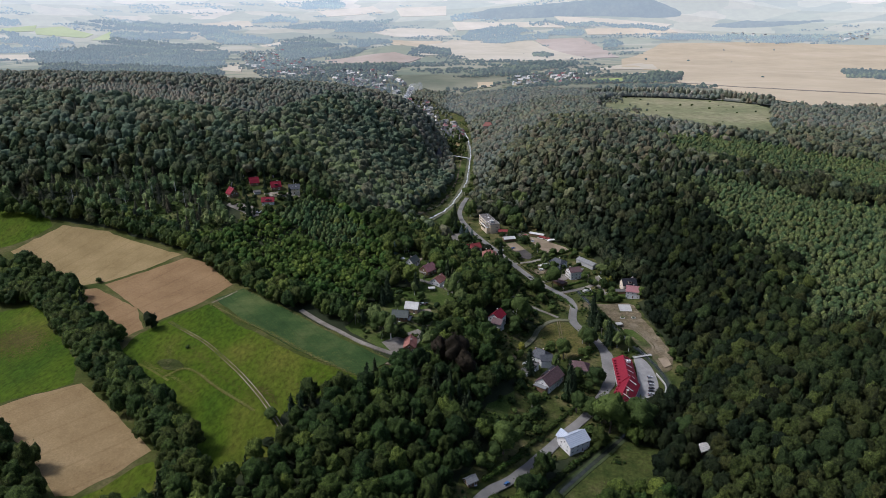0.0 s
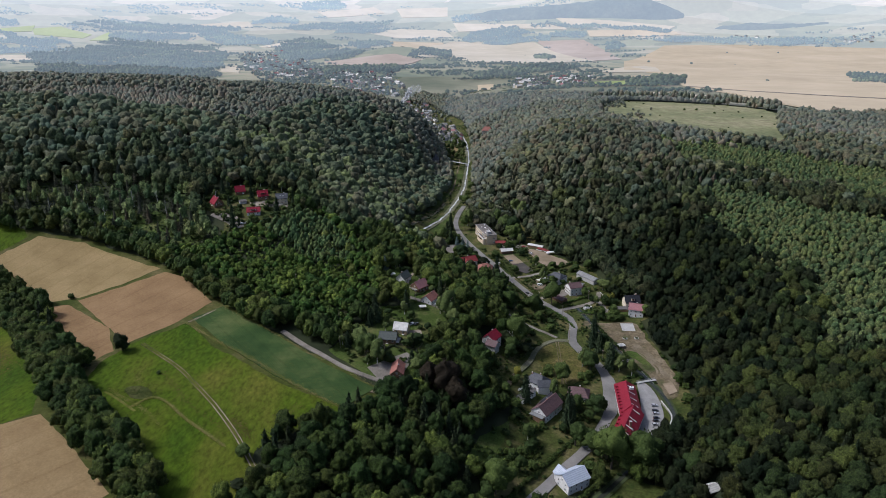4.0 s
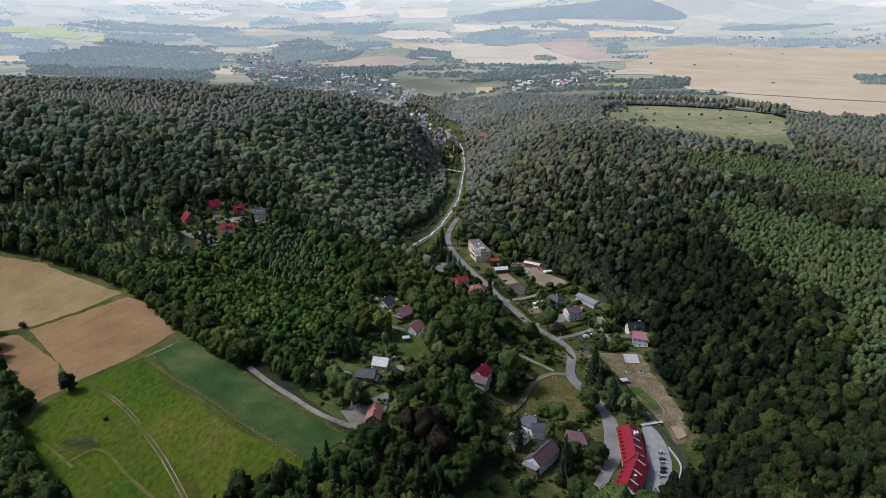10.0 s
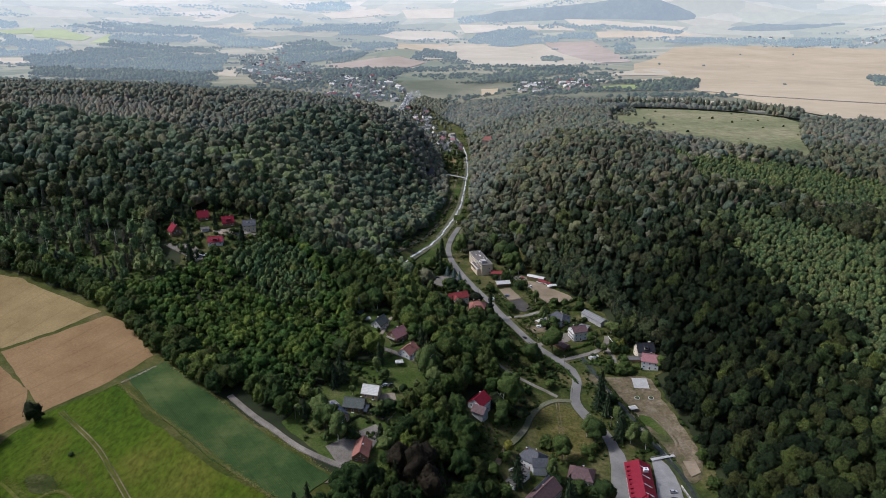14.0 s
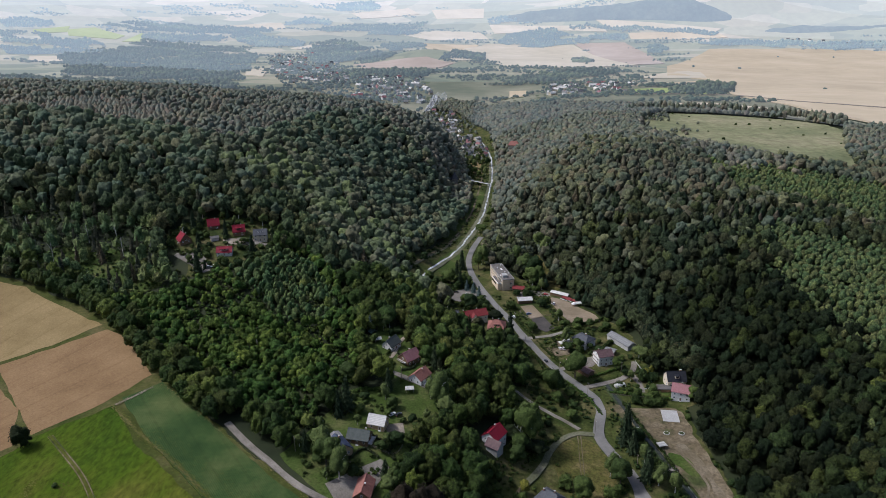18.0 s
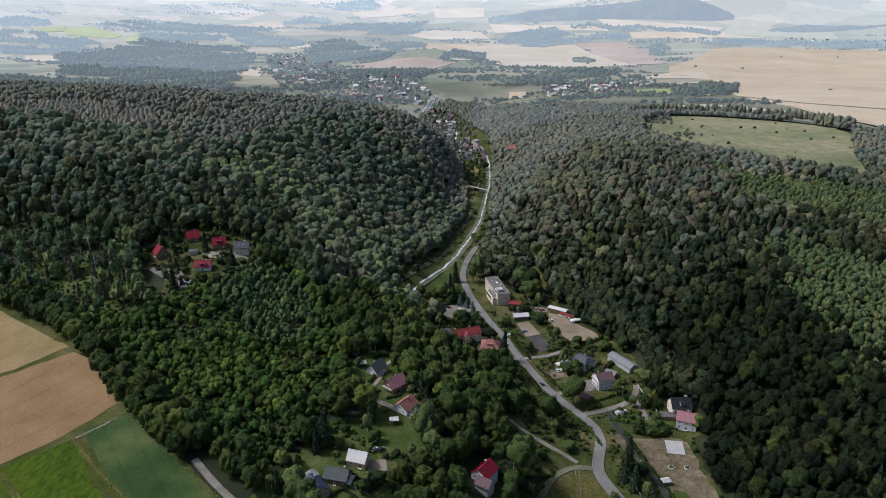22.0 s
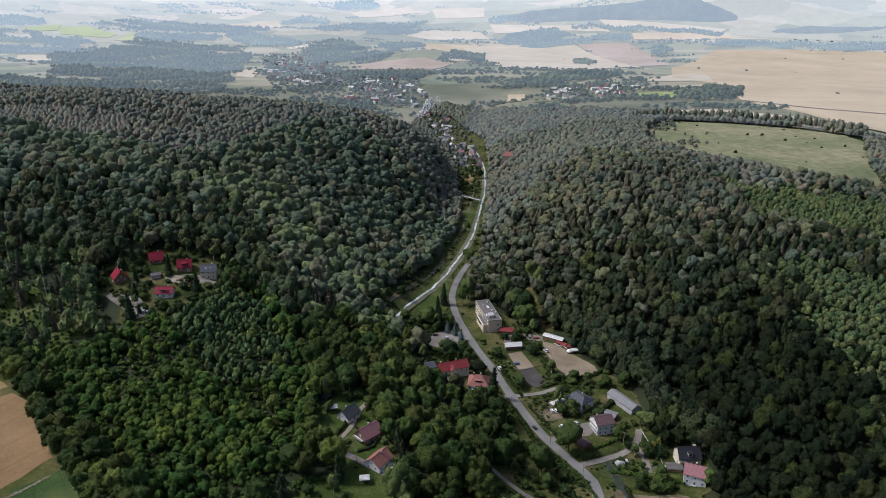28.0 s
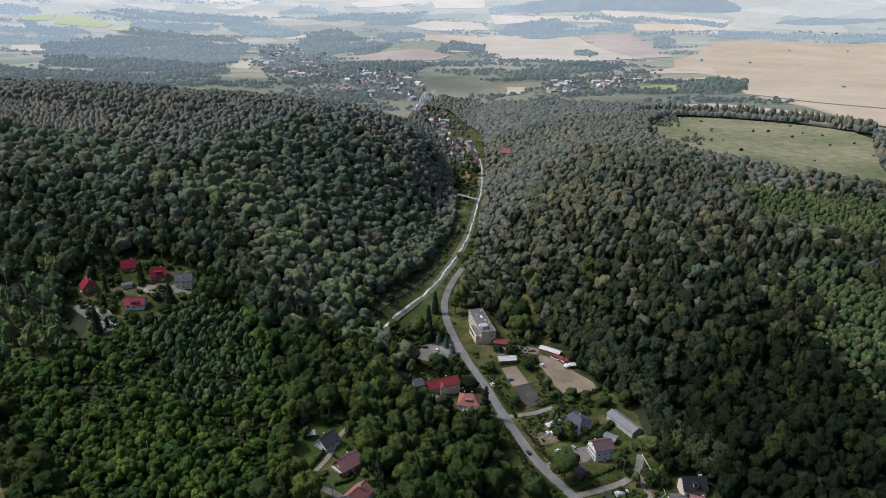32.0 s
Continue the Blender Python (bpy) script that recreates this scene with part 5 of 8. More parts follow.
house(106, 567, -50, 11, 6.5, 2.6, 3.8, W_WOOD, R_BROWN, "low shed with a pale and brown sheet roof", category="shed", windows=False, chimneys=())
h = house(163.5, 553, 4, 12, 10, 4.8, 9.2, W_CREAM, R_BLACK, "house with a black steep roof and dormer", storeys=2, chimneys=((0.25, 0.1), (0.3, 0.05)))
dormer(h, 0, -3.0, 7.0, -90, 2.6, 2.4, 1.7, W_CREAM, R_BLACK)
house(164, 538.5, -18, 11.5, 10, 5.8, 9.2, W_WHITE, R_PINK, "white house with a faded red tiled roof", storeys=2, chimneys=((0.0, 0.1),))
house(155, 547, 0, 8, 5, 2.4, 3.2, W_WOOD, R_BITUMEN, "dark garden shed by the fence", category="shed", windows=False, chimneys=())
house(66, 704, -8, 10, 7, 2.8, 4.2, W_WOOD, R_DARKRED, "low outbuilding with a dull red roof", category="shed", windows=False, chimneys=())
house(69.8, 679, 12, 12, 6, 3.0, 4.6, W_WOOD, R_WHITE, "timber stable with a pale roof", category="stable", windows=False, chimneys=())
house(101.5, 694.5, -30, 16, 5.2, 2.4, 3.3, W_WOOD, R_WHITE, "long low stable with a pale weathered roof", category="stable", windows=False, chimneys=(), over=0.3)


def collapsed_shed(x, y, turn):
    """The fallen end of the stable: tilted red and grey sheets over broken posts."""
    ob = new("collapsed_shed")
    ob.matrix_world = pose(x, y, float(ground(x, y)) + 0.3, 0, 0, turn)
    tagged(ob, "collapsed shed with tilted dull red roof sheets", "shed", "stable yard")
    for u, v, z, rx, ry, rz, lx, ly in ((-4, 0.4, 1.5, 16, 4, 3, 4.6, 3.4), (0.2, -0.2, 1.2, 22, -6, -8, 4.4, 3.2), (4.2, 0.3, 0.9, 12, -9, 10, 4.2, 3.0), (7.6, -0.4, 0.6, 8, 7, -16, 3.4, 2.4)):
        part("roof_sheet", boxes("roof_sheet", [(0, 0, 0, lx, ly, 0.12)], R_DARKRED), ob).matrix_local = pose(u, v, z, rx, ry, rz)
    for u, v, rz in ((-2, -2.3, 12), (2.6, -2.2, -24), (6.2, 1.9, 40), (-5.4, -2.0, -10)):
        part("plank", boxes("plank", [(0, 0, 0, 3.6, 0.9, 0.1)], M_CONCRETE), ob, "pale broken board").matrix_local = pose(u, v, 0.3, 5, 3, rz)
    for u in (-6, -2, 2, 6):
        part("post", boxes("post", [(u, 1.4, 0.9, 0.2, 0.2, 1.9)], M_TRUNK), ob)


collapsed_shed(108.0, 685.5, -33)


def party_tent(x, y, turn):
    """A small white peaked canopy on four poles."""
    ob = new("party_tent")
    ob.matrix_world = pose(x, y, float(ground(x, y)) + 0.3, 0, 0, turn)
    tagged(ob, "small white peaked tent beside the riding ring", "tent")
    rim = [(2.2 * math.cos(k * math.pi / 4), 2.2 * math.sin(k * math.pi / 4)) for k in range(8)]
    vs = [(u, v, 2.3) for u, v in rim] + [(u * 0.5, v * 0.5, 3.0) for u, v in rim] + [(0, 0, 3.7)] + [(u * 1.03, v * 1.03, 1.9) for u, v in rim]
    fs = []
    for k in range(8):
        n = (k + 1) % 8
        fs += [(k, n, n + 8, k + 8), (k + 8, n + 8, 16), (k + 17, n + 17, n, k)]
    part("canopy", mesh_of("canopy", vs, fs, W_WHITE, True), ob)
    for k in range(0, 8, 2):
        part("pole", boxes("pole", [(rim[k][0] * 0.97, rim[k][1] * 0.97, 1.1, 0.08, 0.08, 2.5)], M_CONCRETE), ob)


party_tent(111, 673.5, 15)
house(149, 329, 24, 7, 6, 2.4, 4.4, W_WOOD, R_WHITE, "small hut with a pale roof in the wood", category="cabin", chimneys=(), windows=False)
HOUSES[-1] = (149, 329, 1.5)
house(14, 296, 34, 6, 5, 2.4, 4.2, W_WOOD, R_ASBESTOS, "small wooden hut in the wood", category="cabin", chimneys=())
# holiday huts on the western hill
house(-209, 654, -50, 10, 9, 2.4, 7.6, W_WOOD, R_RED, "steep red-roofed wooden holiday hut", category="cabin")
house(-193.5, 679, 25, 9, 8, 2.2, 6.8, W_WOOD, R_RED, "small red-roofed hut at the forest edge", category="cabin")
h = house(-170, 673, 22, 9.5, 8.5, 2.8, 7.4, W_WOOD, R_RED, "red-roofed wooden hut with a dormer", category="cabin")
dormer(h, 0, -2.6, 5.0, -90, 4.0, 2.2, 1.2, W_WOOD, R_RED)
h = house(-150.5, 669, 12, 10.5, 8.5, 5.2, 8.8, W_CREAM, R_SLATE, "unfinished cream house with a slate roof and roof lights", storeys=2)
skylight(h, 1.5, -2.2, 7.4, 40)
skylight(h, -1.5, -2.2, 7.4, 40)
part("terrace", boxes("terrace", [(-7.5, -2, -1.0, 5, 8, 1.8)], M_CONCRETE), h)
h = house(-170.5, 640, 10, 11.5, 8, 2.8, 6.2, W_WHITE, R_RED, "white cabin with a bright red roof", category="cabin")
dormer(h, 0, -2.4, 4.6, -90, 5.0, 2.0, 1.0, W_WHITE, R_RED)
house(-186, 660, 30, 6, 5, 2.0, 3.0, W_GREY, R_BITUMEN, "low grey hut under the trees", category="shed", windows=False, chimneys=())
# farther down the valley
house(82, 1236, -10, 17, 13, 6.5, 12, W_CREAM, R_ORANGE, "large villa with a red tiled roof on the wooded slope", hip=4.0, storeys=2)
h = house(-6, 1062, 10, 8, 8, 7, 15, W_STONE, R_SLATE, "small stone tower house with a pointed slate roof", hip=4.4, chimneys=(), storeys=2)
part("wing", wall_mesh("wing", 9, 6, 5, 7, True, W_STONE, 3), h).matrix_local = pose(-7, 0, 0)
part("wing_roof", roof_mesh("wing_roof", 9, 6, 5, 7.2, 0.4, 0.0, R_SLATE), h).matrix_local = pose(-7, 0, 0)


# ---- trees ----
def ico(level):
    bm = bmesh.new()
    bmesh.ops.create_icosphere(bm, subdivisions=level, radius=1)
    v = np.array([q.co[:] for q in bm.verts])
    f = np.array([[q.index for q in p.verts] for p in bm.faces])
    bm.free()
    return v, f


def even_ball(n):
    """An evenly strewn ball of n points, skinned with triangles."""
    bm = bmesh.new()
    for k in range(n):
        z = 1 - (2 * k + 1) / n
        r, a = math.sqrt(1 - z * z), k * 2.39996
        bm.verts.new((r * math.cos(a), r * math.sin(a), z))
    bmesh.ops.convex_hull(bm, input=bm.verts)
    bm.verts.index_update()
    v = np.array([q.co[:] for q in bm.verts])
    f = np.array([[q.index for q in p.verts] for p in bm.faces])
    bm.free()
    return v, f


ICO1, ICO2, ICO3 = ico(1), ico(2), ico(3)
BALL, BALL_S, BALL_M, BALL_T, BALL_U, BALL_F = even_ball(330), even_ball(210), even_ball(150), even_ball(80), even_ball(46), even_ball(20)


def leaf_tris(rng, centre, normal, size):
    """Loose leaf sprays: one bent triangle for each centre."""
    n = len(centre)
    a = rng.normal(size=(n, 3)) + normal * 0.3
    t = np.cross(a, normal)
    t /= np.linalg.norm(t, axis=1)[:, None] + 1e-9
    b = np.cross(normal, t) * 0.6 + normal * rng.uniform(-0.3, 0.9, (n, 1))
    s = size * rng.uniform(0.6, 1.4, (n, 1))
    v = np.stack([centre - t * s * 0.6, centre + t * s * 0.6, centre + b * s * 1.3], 1).reshape(-1, 3)
    return v, np.arange(3 * n).reshape(-1, 3)


def broad_crown(seed, knobs, sprays, core=ICO3, tall=1.15, size=0.14, deep=0.46, ragged=0.08, smooth=False):
    """A broadleaf crown of radius about 1, its foot at z = 0: a dome of rounded boughs with loose leaf sprays."""
    rng = np.random.default_rng(seed)
    v, f = core
    k = rng.normal(size=(knobs, 3)) + np.array([0, 0, 0.45])
    k /= np.linalg.norm(k, axis=1)[:, None]
    wide = rng.uniform(0.4, 0.72, knobs) * (16 / knobs) ** 0.45
    high = rng.uniform(0.6, 1.25, knobs)

    def skin(d):
        ang = np.arccos(np.clip(d @ k.T, -1, 1)) / wide
        bough = (np.sqrt(np.clip(1 - ang ** 2, 0, None)) * high).max(1)
        return 1.0 - deep * 0.8 + deep * bough

    r = skin(v) * (1 + ragged * rng.normal(size=len(v)).clip(-1.5, 1.5))
    lean = np.array([rng.uniform(-0.12, 0.12), rng.uniform(-0.12, 0.12)])
    shape = np.array([rng.uniform(0.86, 1.0), rng.uniform(0.86, 1.0), 0.78 * tall])

    def put(d, r):
        w = d * r[:, None] * shape
        w[:, 2] = np.where(w[:, 2] < 0, w[:, 2] * 0.75, w[:, 2]) + 0.72 * tall
        w[:, :2] += lean * w[:, 2:3]
        return w

    f = f[v[f][:, :, 2].mean(1) > -0.45]
    vs, fs, sm = [put(v, r)], [f], [np.full(len(f), smooth)]
    if sprays:
        d = rng.normal(size=(sprays, 3)) + np.array([0, 0, 0.35])
        d /= np.linalg.norm(d, axis=1)[:, None]
        w, g = leaf_tris(rng, put(d, skin(d) * rng.uniform(0.96, 1.16, sprays)), d, size)
        vs.append(w)
        fs.append(g + len(v))
        sm.append(np.zeros(len(g), bool))
    return np.vstack(vs), np.vstack(fs), np.concatenate(sm)


def spire_crown(seed, core, sprays=0, blunt=0.75, rough=0.16, smooth=False):
    """A soft-edged young or distant conifer, radius about 1 and height 3.6, wrapped in a ragged skin."""
    rng = np.random.default_rng(seed)
    v, f = core
    u = (v[:, 2] + 1) / 2
    w = v.copy()
    flat = np.hypot(v[:, 0], v[:, 1])[:, None] + 1e-6
    r = np.sin(np.clip(u, 0.02, 1) * math.pi) ** 0.5 * (1.15 - u) ** blunt * 1.05
    w[:, :2] = v[:, :2] / flat * (r * (1 + rough * rng.normal(size=len(v)).clip(-1.5, 1.5)))[:, None]
    w[:, 2] = 0.15 + u * 3.4 + rng.uniform(-0.1, 0.1, len(v))
    f = f[v[f][:, :, 2].mean(1) > -0.7]
    sm = np.full(len(f), smooth)
    if sprays:
        t = rng.uniform(0.1, 0.95, sprays)
        a = rng.uniform(0, 6.3, sprays)
        rr = np.sin(t * math.pi) ** 0.5 * (1.15 - t) ** blunt * rng.uniform(0.9, 1.2, sprays)
        n = np.c_[np.cos(a), np.sin(a), np.full(sprays, 0.5)]
        g, h = leaf_tris(rng, np.c_[np.cos(a) * rr, np.sin(a) * rr, 0.15 + t * 3.4], n / np.linalg.norm(n, axis=1)[:, None], 0.2)
        f = np.vstack([f, h + len(w)])
        w = np.vstack([w, g])
        sm = np.r_[sm, np.zeros(len(h), bool)]
    return w, f, sm


def needle_crown(seed, tiers, sides, sprays=0):
    """A conifer's crown: ragged drooping tiers, radius about 1 and height 3.6."""
    rng = np.random.default_rng(seed)
    vs, fs, n = [], [], 0
    for k in range(tiers):
        u = k / tiers
        z0, r = 0.1 + u * 3.0, (1 - u) ** 0.85 * rng.uniform(0.85, 1.1)
        h = 3.6 / tiers * 1.7
        a = np.arange(sides) / sides * 2 * math.pi + rng.uniform(0, 6)
        rr = r * np.where(np.arange(sides) % 2, 1.0, 0.62) * rng.uniform(0.8, 1.15, sides)
        ring = np.c_[np.cos(a) * rr, np.sin(a) * rr, z0 - 0.22 * rr + rng.uniform(-0.06, 0.06, sides)]
        vs.append(np.vstack([ring, [[0, 0, z0 + h]]]))
        fs.append(np.c_[np.arange(sides), (np.arange(sides) + 1) % sides, np.full(sides, sides)] + n)
        n += sides + 1
    if sprays:
        u = rng.uniform(0, 0.95, sprays)
        a = rng.uniform(0, 6.3, sprays)
        rr = (1 - u) ** 0.85 * rng.uniform(0.6, 1.1, sprays)
        c = np.c_[np.cos(a) * rr, np.sin(a) * rr, 0.2 + u * 3.1]
        nrm = np.c_[np.cos(a), np.sin(a), np.full(sprays, 0.4)]
        v, f = leaf_tris(rng, c, nrm / np.linalg.norm(nrm, axis=1)[:, None], 0.2)
        vs.append(v)
        fs.append(f + n)
    f = np.vstack(fs)
    return np.vstack(vs), f, np.zeros(len(f), bool)


def planted(name, where, kinds, size, height, mat, label, seed, group="woodland", tint=None):
    """Many crowns joined into one stretch of wood. where: plan points; size: crown radii; height: crown stretch."""
    rng = np.random.default_rng(seed)
    n = len(where)
    pick = rng.integers(0, len(kinds), n)
    turn = rng.uniform(0, 2 * math.pi, n)
    z = ground(where[:, 0], where[:, 1])
    tint = np.clip(rng.beta(1.6, 2.2, n) if tint is None else tint, 0, 1)
    V, F, S, T, base = [], [], [], [], 0
    for k, (v, f, s) in enumerate(kinds):
        i = np.nonzero(pick == k)[0]
        if not len(i):
            continue
        c, sn = np.cos(turn[i])[:, None], np.sin(turn[i])[:, None]
        r, h = size[i][:, None], height[i][:, None]
        x = (v[:, 0] * c - v[:, 1] * sn) * r + where[i, 0][:, None]
        y = (v[:, 0] * sn + v[:, 1] * c) * r + where[i, 1][:, None]
        zz = v[:, 2] * h + z[i][:, None]
        V.append(np.stack([x, y, zz], 2).reshape(-1, 3))
        F.append((f[None] + (np.arange(len(i)) * len(v))[:, None, None]).reshape(-1, 3) + base)
        S.append(np.tile(s, len(i)))
        T.append(np.repeat(tint[i], len(v)))
        base += len(i) * len(v)
    me = bulk_mesh(name, np.vstack(V), np.vstack(F), mat, np.concatenate(T), np.concatenate(S))
    return tagged(new(name, me), label, "woodland", group, "stuff")


def spots(seed, box, step):
    """Jittered plan points over a box (x0, y0, x1, y1)."""
    rng = np.random.default_rng(seed)
    xs, ys = np.meshgrid(np.arange(box[0], box[2], step), np.arange(box[1], box[3], step * 0.9))
    xs = xs + (np.arange(xs.shape[0]) % 2)[:, None] * step / 2
    p = np.c_[xs.ravel(), ys.ravel()]
    return p + rng.uniform(-0.36, 0.36, p.shape) * step


OPENINGS = [EARTH_LANE, HUT_YARD, CLEARING, VILLAGE_E, VILLAGE_W, HUTS, GLEN, GLEN_E]
# hedgerow belts that stand within the farmland
BELTS = [
    [(-401, 546), (-354, 549), (-321, 525), (-283, 489), (-242, 440), (-219, 411), (-185, 374), (-150, 343), (-132, 306), (-116, 289), (-104, 250), (-131, 246), (-146, 284), (-185, 323), (-212, 348), (-243, 384), (-274, 430), (-308, 467), (-330, 451)],
    [(-258, 316), (-223, 301), (-199, 279), (-183, 256), (-178, 240), (-230, 230)],
    [(-420, 590), (-372, 602), (-366, 597), (-410, 572)],
]
WAYS = [(ROAD, 8.5), (ROAD_W, 6.0), (LANE, 5.0), (RIVER, 6.0)]


KEEP_CLEAR = [DIRT, EMBANKMENT, [(90, 690), (112, 712), (135, 660), (130, 640), (100, 640)], [(63, 671), (77, 680), (92, 650), (80, 610), (70, 645)], [(78, 490), (106, 497), (107, 455), (90, 436), (78, 464)],
              [(140, 447), (152, 440), (152, 404), (136, 372), (118, 372), (136, 415)], [(90, 578), (98, 592), (112, 590), (106, 576)], [(5, 681), (13, 703), (34, 704), (36, 690), (31, 677), (10, 670)],
              [(-14, 760), (10, 840), (18, 800), (18, 760), (10, 710), (-6, 718)], [(-20, 505), (5, 495), (8, 475), (-8, 470), (-20, 480)], [(-36, 550), (-20, 560), (-16, 535), (-36, 530)]]
CROPS = [FIELD_A, FIELD_B, FIELD_C, FIELD_D, MEADOW, STRIP, MEADOW_W, MEADOW_FAR, MEADOW_S]


def off_houses(p, south=15.0):
    """Keep trees off the houses and off a strip south of them that hides them from the camera."""
    keep = np.ones(len(p), bool)
    for x, y, r in HOUSES:
        dx, dy = p[:, 0] - x, p[:, 1] - y
        keep &= np.hypot(dx, dy) > r + 4.0
        keep &= ~((np.abs(dx - 0.15 * dy) < r + 1) & (dy < 0) & (dy > -r - south))
    return keep


def wooded(p):
    keep = ~inside(p[:, 0], p[:, 1], FARM)
    for belt in BELTS:
        keep |= inside(p[:, 0], p[:, 1], belt)
    for poly in CROPS:
        keep &= ~inside(p[:, 0], p[:, 1], poly)
        keep &= gap_to(p[:, 0], p[:, 1], [*poly, poly[0]]) > 2.0
    for poly in OPENINGS:
        keep &= ~inside(p[:, 0], p[:, 1], poly)
    for line, w in WAYS:
        keep &= gap_to(p[:, 0], p[:, 1], line) > w
    return keep & off_houses(p)


def in_sight(p, slack=0.0):
    """The stretch of country in front of the flight."""
    x, y = p[:, 0], p[:, 1]
    return (x > -0.74 * y - 60 - slack) & (x < 0.6 * y + 70 + slack)


def in_hills(x, y):
    """This side of the line where the hill forest ends and the open plain begins."""
    edge = np.interp(x, (-700, -260, -150, -101, -100, 0, 90, 150, 200, 250, 344, 433, 511, 577, 640), (1330, 1300, 1270, 1260, 1930, 1880, 1780, 1620, 1570, 1540, 1480, 1430, 1372, 1309, 1240))
    return y < edge + 14 * np.sin(x * 0.11)


YOUNG = [(-240, 567), (-229, 582), (-195, 587), (-177, 609), (-151, 629), (-132, 650), (-111, 671), (-80, 632), (-60, 581), (-46, 548), (-44, 520), (-36, 500), (-58, 471), (-60, 452), (-104, 462), (-160, 504), (-196, 545)]
PLANTATION = [(264, 742), (296, 738), (320, 708), (360, 683), (392, 652), (430, 620), (560, 520), (600, 440), (470, 390), (320, 400), (268, 424), (250, 446), (259, 469), (277, 509), (269, 553), (256, 593), (262, 648)]
PLANTATION_N = [(285, 820), (300, 930), (312, 978), (356, 952), (403, 943), (440, 900), (500, 850), (700, 760), (640, 560), (520, 640), (450, 695), (400, 745), (362, 786), (331, 814)]
BIRCH_WOOD = [(-450, 640), (-410, 663), (-370, 692), (-291, 688), (-236, 668), (-232, 640), (-206, 622), (-185, 606), (-196, 586), (-225, 576), (-262, 592), (-320, 614), (-369, 632)]
THICKET = [(-176, 626), (-158, 634), (-128, 655), (-104, 650), (-66, 580), (-74, 560), (-102, 555), (-130, 585)]
POWER_LINE = [(-200, 622), (-131, 577), (-77, 542), (-49, 516)]

CROWNS_TINY = [broad_crown(60 + s, 13, 12, BALL_U, 1.15, 0.19, 0.45, 0.13, True) for s in range(10)]
CROWNS_NEAR = [broad_crown(s, 40, 330, BALL, 1.2, 0.078, 0.5, 0.07, True) for s in range(14)]
CROWNS_OAK = [broad_crown(160 + s, 30, 150, BALL_S, 1.25, 0.14, 0.52, 0.11, True) for s in range(14)]
CROWNS_SPECK = [broad_crown(340 + s, 3, 0, BALL_F, 1.1, 0.1, 0.3, 0.06, True) for s in range(8)]
CROWNS_TUFT = [broad_crown(140 + s, 4, 0, ICO1, 1.15, 0.14, 0.46, 0.1, True) for s in range(9)]
CROWNS_HILL = [broad_crown(30 + s, 20, 44, BALL_S, 1.15, 0.12, 0.44, 0.09, True) for s in range(12)]
CROWNS_MID = [broad_crown(230 + s, 16, 80, BALL_M, 1.3, 0.17, 0.5, 0.1, True) for s in range(10)]
CROWNS_SMALL = [broad_crown(20 + s, 8, 16, BALL_U, 1.4, 0.2, 0.45, 0.1, True) for s in range(8)]
SHRUBS = [broad_crown(120 + s, 4, 14, ICO1, 1.0, 0.4, 0.4, 0.14) for s in range(7)]
BIRCHES = [broad_crown(80 + s, 14, 110, ICO2, 1.75, 0.2, 0.55, 0.12) for s in range(7)]
CONES_NEAR = [needle_crown(40 + s, 8, 9, 60) for s in range(5)]
CONES_FAR = [spire_crown(50 + s, BALL_U, 6, 0.95, 0.16, True) for s in range(8)]
SPIRES = [spire_crown(70 + s, BALL_U, 10, 0.5, 0.2, True) for s in range(7)]

rng = np.random.default_rng(5)


def north(x, y):
    """North of the uneven line where the hill forest begins."""
    return y + 22 * np.sin(x * 0.83 + y * 0.41) + 16 * np.sin(x * 0.05) + 9 * np.sin(y * 1.3) > 640


def beyond(x, y):
    """Past the uneven line where the ridges drop away to the north."""
    return y + 60 * np.sin(x * 0.021 + 0.6) + 38 * np.sin(x * 0.77 + y * 0.61) + 25 * np.sin(y * 1.1) > 1000


def zone(seed, box, step, keep):
    p = spots(seed, box, step)
    p = p[in_sight(p)]
    p = p[wooded(p)]
    return p[keep(p[:, 0], p[:, 1])]


def in_young(x, y):
    return inside(x, y, YOUNG)


def in_plant(x, y):
    # the edge is mixed and uneven
    u = x + 13 * np.sin(x * 0.9 + y * 0.37) + 7 * np.sin(y * 1.7)
    w = y + 11 * np.sin(y * 0.8 - x * 0.53)
    return inside(u, w, PLANTATION) | inside(u, w, PLANTATION_N)


def on_top(x, y):
    """The spruce-clad top of the western hill."""
    return (x < -90) & (ground(x, y) > 104) & (y > 850 - (x + 300) * 0.15)


def split(p, share, seed):
    """Part the plan points into two kinds of tree, in loose patches."""
    n = np.array([noise.noise((x / 70, y / 70, seed)) for x, y in p]) * 0.5 + 0.5
    k = n + np.random.default_rng(int(seed * 10)).uniform(-0.35, 0.35, len(p)) < share
    return p[k], p[~k]


def stand(name, p, kinds, lo, hi, tall_lo, tall_hi, mat, label, seed):
    # mostly middling crowns, with a few old, wide ones
    r = lo + (hi - lo) * rng.beta(1.7, 2.6, len(p))
    planted(name, p, kinds, r, r ** 0.6 * ((lo + hi) / 2) ** 0.4 * rng.uniform(tall_lo, tall_hi, len(p)), mat, label, seed)


